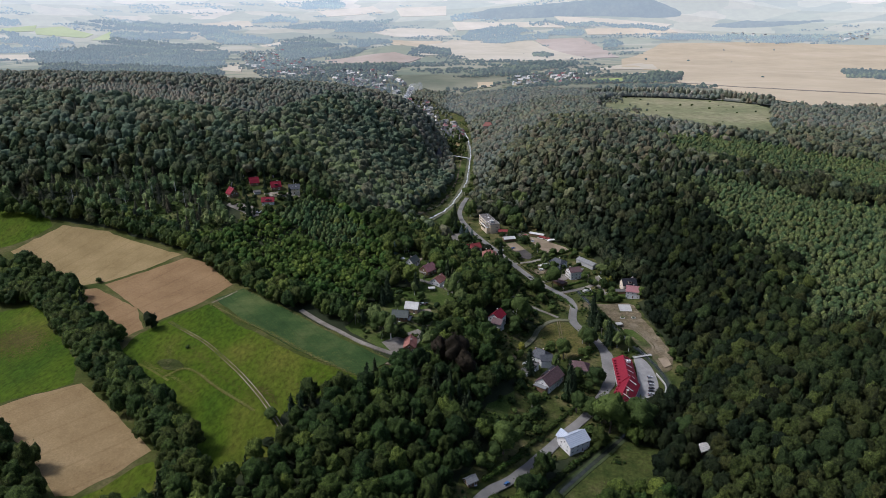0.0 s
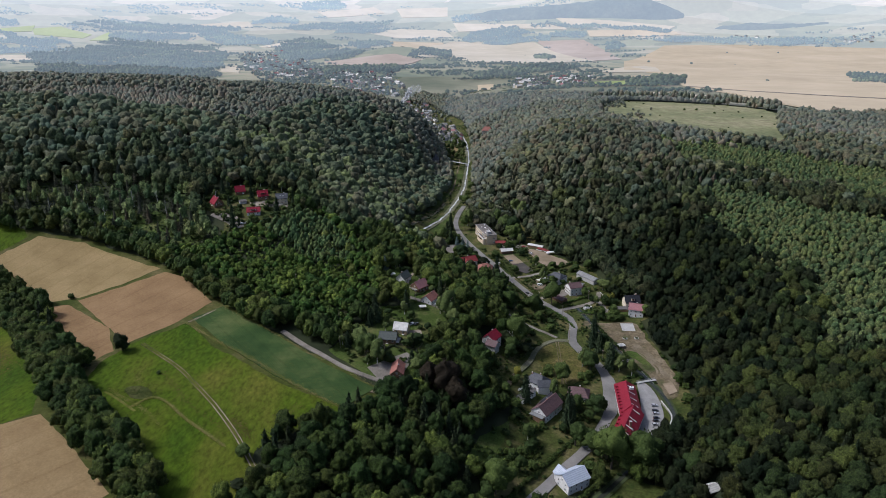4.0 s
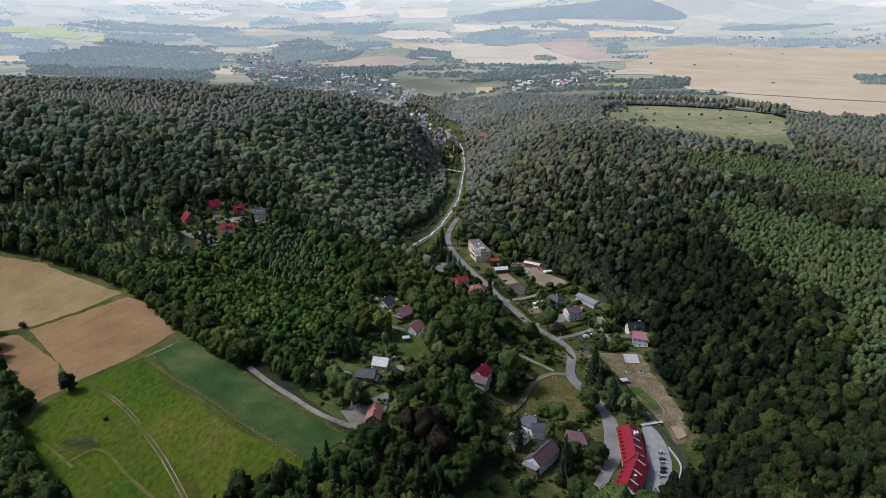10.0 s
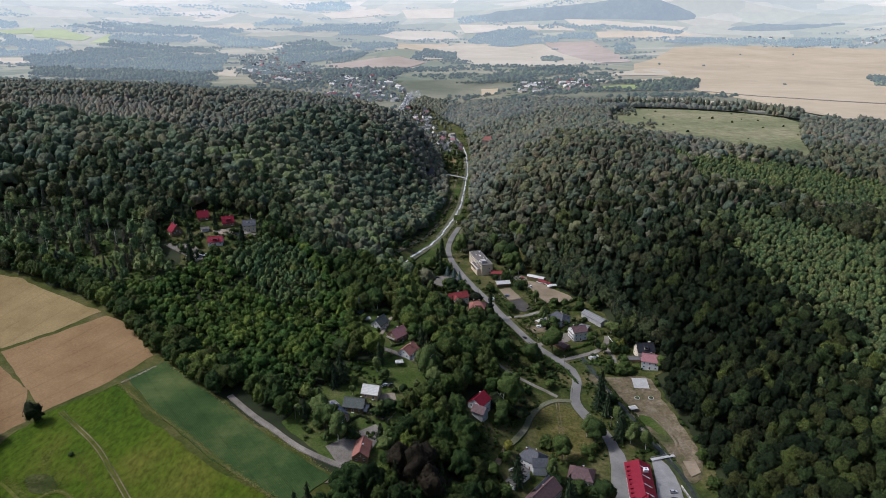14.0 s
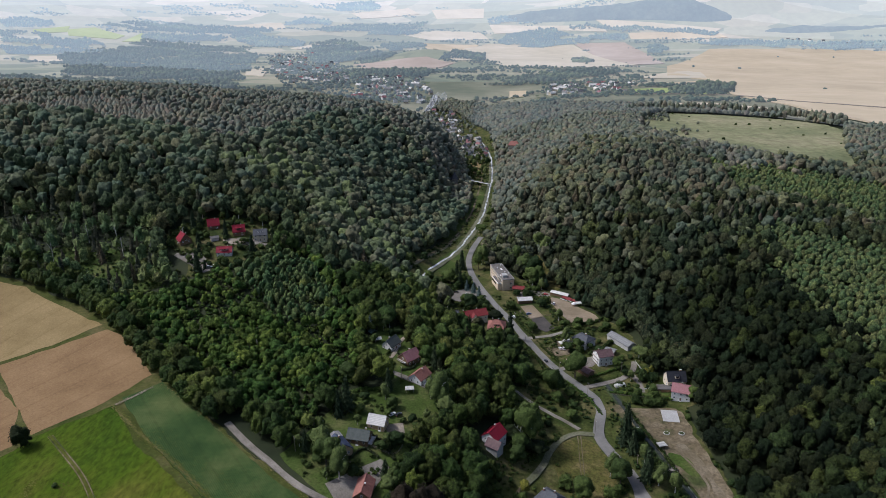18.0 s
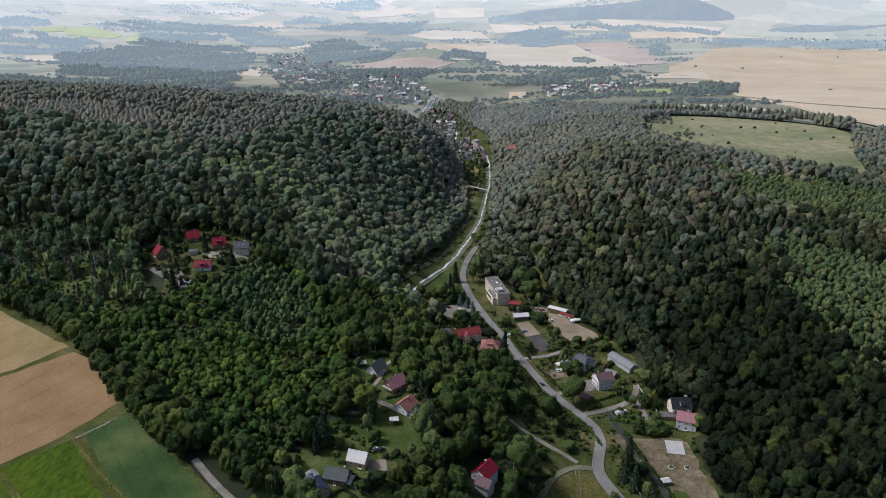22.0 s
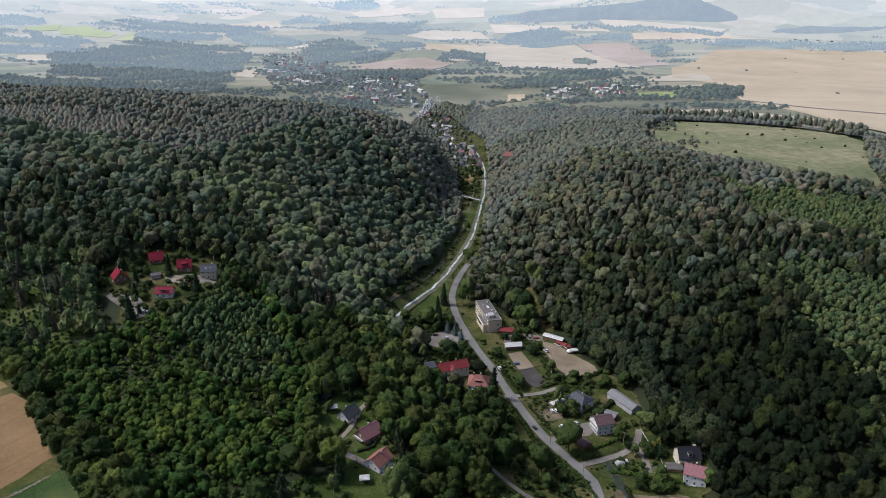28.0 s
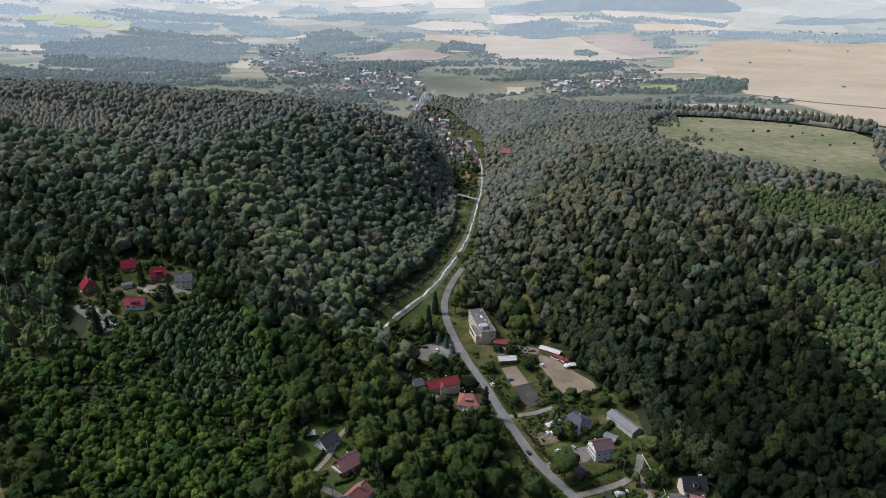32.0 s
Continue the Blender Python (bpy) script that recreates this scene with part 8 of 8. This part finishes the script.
PARCELS = [
    ("dull green pasture behind the eastern ridge", FAR_DULL, [(90, 1800), (150, 1640), (250, 1555), (344, 1490), (433, 1440), (511, 1385), (577, 1320), (632, 1260), (660, 1300), (636, 1430), (622, 1790), (690, 2100), (640, 2180), (430, 2300), (180, 2330), (-120, 2300), (-150, 2000), (0, 1900)]),
    ("dull green pasture behind the western hill", FAR_DULL, [(-900, 1380), (-260, 1330), (-110, 1290), (-60, 1480), (-75, 1600), (-98, 1770), (-120, 2000), (-160, 2300), (-700, 2350), (-1000, 2000)]),
    ("small tan field behind the wooded ridge", FAR_STRAW, [(100, 1950), (140, 1940), (150, 2060), (104, 2070)]),
    ("pale yellow field on the ridge's far side", FAR_PALE, [(400, 1545), (560, 1440), (610, 1400), (618, 1460), (480, 1590)]),
    ("wide pale brown grain field on the plain", FAR_STRAW, GRAIN),
    ("brownish wedge of ploughed land", FAR_RED, [(505, 3921), (762, 3886), (805, 3516), (790, 3152), (618, 3002), (539, 3715)]),
    ("pale ripe field crossed by hedges", FAR_PALE, [(-143, 3770), (55, 3987), (495, 3900), (534, 3700), (640, 2960), (381, 2683), (105, 2775), (42, 3030), (-101, 2965)]),
    ("narrow pale field above the village", FAR_PALE, [(477, 2310), (832, 2821), (733, 2390), (503, 2345)]),
    ("narrow brown field above the village", FAR_STRAW, [(445, 2183), (703, 2313), (694, 2233), (445, 2140)]),
    ("brown field beside the town", FAR_RED, [(-496, 2979), (-344, 3013), (-199, 3014), (-88, 2914), (-138, 2748), (-408, 2778)]),
    ("pale field far behind the town", FAR_PALE, [(-414, 4103), (-276, 4235), (5, 4213), (56, 4076), (-264, 4033)]),
    ("pale field below a hedge", FAR_STRAW, [(-291, 3951), (4, 3965), (-38, 3799), (-182, 3148)]),
    ("long pale field on the rim", FAR_PALE, [(60, 4337), (683, 4184), (702, 4090), (387, 4185), (90, 4171)]),
    ("pale field under the far hill", FAR_STRAW, [(807, 4048), (1254, 4000), (1290, 3909), (1100, 3888), (803, 3942)]),
    ("thin pale field under the far hill", FAR_PALE, [(662, 4270), (1297, 4050), (1254, 4010), (712, 4160)]),
    ("bright green far meadow", FAR_GREEN, [(-2130, 3738), (-2029, 3828), (-1828, 3742), (-1835, 3661), (-2068, 3643)]),
    ("bright green far meadow", FAR_GREEN, [(-1787, 3631), (-1776, 3834), (-1695, 3668)]),
    ("bright green far meadow", FAR_GREEN, [(-2268, 3675), (-2144, 3794), (-2110, 3698), (-2239, 3621)]),
    ("small pale field beside the town", FAR_PALE, [(-838, 2689), (-786, 2774), (-678, 2363), (-763, 2442)]),
    ("pale field among woods", FAR_PALE, [(-944, 3676), (-806, 3869), (-760, 3740), (-906, 3640)]),
    ("pale strip of field behind the hill", FAR_PALE, [(-2011, 3216), (-1865, 3230), (-1689, 3138), (-1750, 3023), (-1910, 3047)]),
    ("green strip by the village", FAR_GREEN, [(427, 2040), (655, 2130), (590, 1904), (402, 1929)]),
    ("hazy pale field near the horizon", FAR_PALE, [(-787, 4526), (-446, 4672), (-365, 4553), (-700, 4410)]),
    ("hazy pale field near the horizon", FAR_PALE, [(-1549, 4076), (-1134, 4212), (-1074, 4097), (-1464, 4012)]),
    ("hazy pale field near the horizon", FAR_PALE, [(-298, 4633), (27, 4640), (26, 4460), (-254, 4463)]),
]
for label, mat, outline in PARCELS:
    near = max(y for _, y in outline) < 2400
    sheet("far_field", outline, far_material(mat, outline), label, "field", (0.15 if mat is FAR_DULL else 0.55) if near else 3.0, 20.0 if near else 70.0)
ribbon("far_road", [(400, 1850), (520, 1830), (612, 1803), (702, 1578), (913, 1425), (1200, 1300)], 9.0, M_GRAVEL, "pale road along the wide grain field", "road", 4.0, 40.0)

GROVES = [
    [(1384, 2402), (1500, 2455), (1245, 2010), (1168, 2013)],
    [(1440, 2336), (1640, 2500), (1338, 1986), (1205, 1943)],
    [(-2375, 3575), (-2250, 3655), (-2085, 3565), (-1955, 3595), (-1825, 3555), (-1715, 3315), (-1990, 3265), (-2150, 3230)],
    [(-2480, 3745), (-2395, 3825), (-2245, 3825), (-2195, 3765), (-2410, 3635)],
    [(-1895, 3240), (-1760, 3485), (-1720, 3695), (-1485, 3690), (-1160, 3685), (-1045, 3410), (-835, 2700), (-875, 2575), (-1275, 2770), (-1625, 2865)],
    [(-1595, 2820), (-1255, 2730), (-855, 2525), (-700, 2240), (-915, 2210), (-1465, 2565)],
    [(-1560, 2440), (-915, 2180), (-720, 2190), (-640, 2010), (-830, 1900), (-1300, 2080), (-1600, 2240)],
    [(-2045, 3875), (-1870, 4030), (-1580, 4095), (-1160, 4085), (-1140, 4015), (-1510, 3910), (-1800, 3870)],
    [(-1745, 3815), (-1525, 3880), (-1350, 3900), (-1320, 3815), (-1575, 3705), (-1720, 3695)],
    [(-1335, 3905), (-1335, 4045), (-1245, 4005), (-1115, 3930), (-905, 3825), (-880, 3725), (-1085, 3725), (-1250, 3785)],
    [(-825, 3545), (-845, 3830), (-770, 3895), (-660, 3880), (-560, 3705), (-565, 3580), (-415, 3495), (-365, 3090), (-495, 3150), (-580, 3105), (-650, 2995), (-760, 3285)],
    [(-485, 2970), (-420, 3010), (-340, 3120), (-420, 3525), (-505, 3225)],
    [(-420, 2510), (-275, 2580), (-160, 2635), (-140, 2345), (-345, 2305)],
    [(-1115, 4225), (-990, 4320), (-855, 4310), (-865, 4205), (-1085, 4165)],
    [(-910, 4110), (-685, 4280), (-490, 4310), (-300, 4400), (-310, 4315), (-505, 4170), (-835, 4055)],
    [(-900, 4540), (-900, 4710), (-695, 4800), (-610, 4705), (-695, 4565)],
    [(-645, 4045), (-535, 4160), (-315, 4215), (-340, 4135), (-490, 4065)],
    [(-520, 3835), (-270, 4000), (-285, 3830), (-430, 3610)],
    [(100, 4010), (160, 4110), (290, 4205), (430, 4185), (495, 4085), (605, 3960), (595, 3905), (480, 3915), (330, 3850), (155, 3945)],
    [(580, 4025), (735, 4050), (810, 3980), (770, 3925), (605, 3960)],
    [(815, 3610), (865, 3755), (930, 3800), (920, 3655), (885, 3535), (820, 3550)],
    [(-140, 3055), (-105, 3105), (40, 3535), (40, 3010), (-135, 2980)],
    [(385, 2975), (450, 3315), (495, 3245), (450, 2940)],
    [(215, 2380), (290, 2595), (445, 2605), (465, 2495), (395, 2385), (245, 2315)],
    [(105, 2230), (180, 2375), (265, 2345), (240, 2195), (110, 2185)],
    [(520, 1990), (610, 2105), (705, 2250), (715, 2145), (680, 1950), (605, 1895), (505, 1885)],
    [(1080, 3785), (1265, 3850), (1550, 3790), (1780, 3710), (1940, 3670), (1880, 3550), (1685, 3605), (1340, 3730)],
    [(35, 4445), (170, 4460), (230, 4350), (70, 4345)],
    [(480, 4235), (950, 4100), (1280, 3995), (1235, 3940), (915, 4060), (535, 4170)],
]
for k, g in enumerate(GROVES):
    a = np.array(g)
    p = spots(300 + k, (*a.min(0), *a.max(0)), 12.0)
    p = p[inside(p[:, 0] + 14 * np.sin(p[:, 1] / 31), p[:, 1] + 14 * np.sin(p[:, 0] / 37), g)]
    p = p[np.array([noise.noise((x / 210, y / 75, 1.9)) + 0.3 * noise.noise((x / 30, y / 22, 4.4)) for x, y in p]) > (-0.16 if len(p) > 1200 else -0.36)]
    r = 4.6 + 6.0 * rng.beta(1.3, 2.8, len(p))
    tone = np.clip([0.48 + 0.75 * noise.noise((x / 170, y / 55, 7.3)) for x, y in p] + rng.normal(0, 0.1, len(p)), 0, 1)
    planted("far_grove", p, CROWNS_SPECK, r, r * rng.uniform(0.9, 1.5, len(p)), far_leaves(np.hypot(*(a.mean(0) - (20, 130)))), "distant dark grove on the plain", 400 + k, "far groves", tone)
# a long wooded hill and lower ridges before the horizon
def far_hill(x0, x1, y, deep, crest, seed):
    """A wooded ridge seen far off. crest: shares of its length and heights of its back."""
    nx, ny = 70, 16
    u, v = np.meshgrid(np.linspace(0, 1, nx), np.linspace(-1, 1, ny))
    X = x0 + u * (x1 - x0)
    Y = y + v * deep - 0.2 * (X - (x0 + x1) / 2)
    back = np.interp(u, [c[0] for c in crest], [c[1] for c in crest])
    rough = np.array([noise.noise((a / 60, b / 60, seed)) * 6 + noise.noise((a / 17, b / 17, seed)) * 4 for a, b in zip(X.ravel(), Y.ravel())]).reshape(X.shape)
    Z = (back + rough) * np.cos(v * math.pi / 2) ** 0.8 + 60 * (np.abs(v) < 1) - 10
    a = (np.arange(ny - 1)[:, None] * nx + np.arange(nx - 1)).ravel()
    tris = np.vstack([np.c_[a, a + 1, a + nx + 1], np.c_[a, a + nx + 1, a + nx]])
    me = bulk_mesh("far_hill", np.c_[X.ravel(), Y.ravel(), Z.ravel()], tris, far_woods(math.hypot((x0 + x1) / 2, y)), smooth=np.ones(len(tris), bool))
    tagged(new("backdrop", me), "blue wooded hill far off in the haze", "backdrop", kind="structure")


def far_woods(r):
    # the woods' bluish glow is haze put into the material
    m = distant(two_scale("hazed_hill_woods", (0.04, 0.055, 0.04), (0.055, 0.07, 0.05), (0.08, 0.09, 0.06), 0.01, 0.05, relief=0.1), haze_glow_at(r) * 0.88, (0.84, 0.93, 1.0))
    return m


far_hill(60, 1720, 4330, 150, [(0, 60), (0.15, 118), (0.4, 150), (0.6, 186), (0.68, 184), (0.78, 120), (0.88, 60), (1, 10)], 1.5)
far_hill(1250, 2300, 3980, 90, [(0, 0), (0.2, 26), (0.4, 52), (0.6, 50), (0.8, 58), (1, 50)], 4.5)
# scattered hedges and field trees
p = spots(77, (-2400, 1600, 2200, 4700), 46.0)
n = np.array([noise.noise((x / 300, y / 110, 0.4)) for x, y in p])
p = p[((n > 0.26) | ((n > -0.04) & (p[:, 1] < 2700) & (np.abs(p[:, 0]) < 700))) & ~in_hills(p[:, 0], p[:, 1] - 40) & (np.hypot(p[:, 0], p[:, 1]) < 4780) & in_sight(p, 200)]
keep = np.ones(len(p), bool)
for _, kind, o in PARCELS:
    if kind is FAR_DULL:
        continue
    keep &= ~inside(p[:, 0], p[:, 1], o)
p = np.vstack([p[keep] + rng.normal(0, 15, (int(keep.sum()), 2)) * (1.3, 0.5) for _ in range(8)])
p = np.vstack([p, [(940, 2050), (1190, 2900), (1030, 2950), (860, 2980), (380, 3300), (620, 3100), (430, 2900), (1330, 3350), (1560, 3330)]])
r = rng.uniform(3.2, 7.4, len(p))
far = np.hypot(p[:, 0] - 20, p[:, 1] - 130)
for lo in range(1500, 4800, 300):
    k = (far >= lo) & (far < lo + 300)
    if k.any():
        planted("far_hedges", p[k], CROWNS_SPECK, r[k], r[k] * rng.uniform(0.8, 1.1, int(k.sum())), far_leaves(lo), "distant hedges and field trees", 501 + lo, "far groves")
# far villages
FAR_HOUSES = {}


def far_house(x, y, turn, k, size=1.0):
    m = pose(x, y, float(ground(x, y)), 0, 0, turn) @ Matrix.Diagonal((size, size, size, 1))
    if k in FAR_HOUSES:
        return copy_thing(FAR_HOUSES[k], m)
    wall, roof = ((W_WHITE, R_PINK), (W_WHITE, R_ASBESTOS), (W_CREAM, R_WHITE), (W_WHITE, R_SLATE), (W_CREAM, R_ASBESTOS), (W_WHITE, R_WHITE))[k]
    ob = new("village_house")
    tagged(ob, ("white house with faded red roof in a far village", "white house with grey roof in a far village", "cream house with pale roof in a far village", "white house with slate roof in a far village", "small cream house with grey roof in a far village", "white barn with pale roof in a far village")[k], "house", "far village houses")
    L, w, e, h = ((13, 10, 6, 10), (14, 11, 6.5, 10.5), (18, 10, 5, 9), (12, 10, 7, 11), (11, 9, 5, 9), (24, 12, 6, 9))[k]
    part("wall", wall_mesh("wall", L, w, e, h, True, wall, 4), ob)
    part("roof", roof_mesh("roof", L, w, e, h, 0.6, 0.0, roof, 0.4), ob)
    part("chimney", boxes("chimney", [(2, 1.5, h + 0.2, 1.1, 1.0, 2.6)], M_BRICK), ob)
    for u in (-3, 0, 3):
        part("window", boxes("window", [(u, -w / 2 - 0.05, 3, 1.5, 0.14, 1.8)], M_GLASS), ob)
    ob.matrix_basis = m
    FAR_HOUSES[k] = ob
    return ob


def village(area, count, seed, kinds=6, size=1.0):
    a = np.array(area)
    rg = np.random.default_rng(seed)
    done = []
    for _ in range(count * 40):
        x, y = rg.uniform(a[:, 0].min(), a[:, 0].max()), rg.uniform(a[:, 1].min(), a[:, 1].max())
        if inside(np.array([x]), np.array([y]), area)[0] and all(math.hypot(x - u, y - v) > 15 for u, v in done):
            far_house(x, y, float(rg.uniform(0, 180)), int(rg.integers(0, kinds)), size)
            done.append((x, y))
        if len(done) == count:
            break


VALLEY_VILLAGE = [(6, 1255), (34, 1240), (40, 1326), (17, 1440), (-17, 1437)]
village([(-964, 3325), (-833, 3570), (-620, 3263), (-430, 2400), (-640, 2380)], 90, 1)
village([(-398, 2317), (-181, 2429), (-120, 2084), (-280, 2000)], 48, 2)
village([(195, 2147), (470, 2223), (385, 1852), (183, 1927)], 40, 3)
village([(-640, 2360), (-420, 2420), (-360, 2200), (-560, 2150)], 34, 4)
village([(-330, 1900), (-130, 1830), (-105, 2050), (-270, 2130)], 30, 8)
village(VALLEY_VILLAGE, 26, 5, 5, 0.68)
village([(-30, 1455), (-9, 1464), (-35, 1730), (-96, 1765), (-64, 1607)], 20, 6, 5, 0.72)
sheet('field', [(13, 1224), (30, 1226), (32, 1159), (18, 1158)], M_STRAW_A, 'small golden field by the river', 'field', 0.6)
village([(1500, 3850), (2150, 3600), (2100, 3500), (1480, 3780)], 26, 7)
for k, (g, n) in enumerate(((VALLEY_VILLAGE, 15.0), ([(-30, 1455), (30, 1464), (0, 1730), (-96, 1765), (-64, 1607)], 17.0))):
    a = np.array(g)
    p = spots(640 + k, (*a.min(0), *a.max(0)), n)
    p = p[inside(p[:, 0], p[:, 1], g)]
    r = rng.uniform(2.5, 4.5, len(p))
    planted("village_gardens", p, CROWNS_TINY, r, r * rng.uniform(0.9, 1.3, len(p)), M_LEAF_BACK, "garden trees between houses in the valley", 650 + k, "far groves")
# gardens between the far houses
for k, g in enumerate(([(-964, 3325), (-833, 3570), (-620, 3263), (-430, 2400), (-640, 2380)], [(-398, 2317), (-181, 2429), (-120, 2084), (-280, 2000)], [(195, 2147), (470, 2223), (385, 1852), (183, 1927)], [(-640, 2360), (-420, 2420), (-110, 2050), (-130, 1830), (-330, 1880), (-560, 2150)])):
    a = np.array(g)
    p = spots(600 + k, (*a.min(0), *a.max(0)), 27.0)
    p = p[inside(p[:, 0], p[:, 1], g)]
    r = rng.uniform(4, 7, len(p))
    planted("village_gardens", p, CROWNS_SPECK, r, r * rng.uniform(0.9, 1.3, len(p)), far_leaves(float(np.hypot(*a.mean(0)))), "garden trees between far houses", 610 + k, "far groves")


# ---- a plume of white smoke over the valley mouth ----
def smoke_material():
    m, nt, b = material("thin_smoke", 1.0, 0.0)
    b.inputs["Base Color"].default_value = (0.85, 0.86, 0.88, 1)
    tr = nt.nodes.new("ShaderNodeBsdfTransparent")
    mx = nt.nodes.new("ShaderNodeMixShader")
    tl = nt.nodes.new("ShaderNodeBsdfTranslucent")
    tl.inputs["Color"].default_value = (0.95, 0.96, 0.98, 1)
    both = nt.nodes.new("ShaderNodeMixShader")
    both.inputs[0].default_value = 0.8
    link(nt, b.outputs[0], both.inputs[1])
    link(nt, tl.outputs[0], both.inputs[2])
    v = place(nt)
    f = ramp(nt, noise_node(nt, 0.16, 5.0, 0.7, v), [(0.34, (0.0, 0.0, 0.0)), (0.74, (0.32, 0.32, 0.32))])
    link(nt, f, mx.inputs[0])
    link(nt, tr.outputs[0], mx.inputs[1])
    link(nt, both.outputs[0], mx.inputs[2])
    link(nt, mx.outputs[0], nt.nodes["Material Output"].inputs["Surface"])
    return m


def smoke(x, y):
    z = float(ground(x, y))
    rg = np.random.default_rng(9)
    vs, fs, n = [], [], 0
    v, f = ico(3)
    for k in range(22):
        u = (k / 21) ** 1.2
        c = np.array([u * 34 + rg.normal() * (1 + 4 * u), rg.normal() * (1 + 3 * u), 3 + u * 40])
        r = 3.0 + 4.2 * u + rg.uniform(-0.8, 1.2)
        w = v * r * np.array([0.9, 0.8, 1.4]) + c
        vs.append(w)
        fs.append(f + n)
        n += len(w)
    me = bulk_mesh("smoke_plume", np.vstack(vs), np.vstack(fs), smoke_material(), smooth=np.ones(22 * len(f), bool))
    ob = new("smoke_plume", me)
    ob.location = (x, y, z)
    tagged(ob, "drifting plume of thin white smoke over the valley mouth", "smoke", kind="stuff")


smoke(-100, 1665)
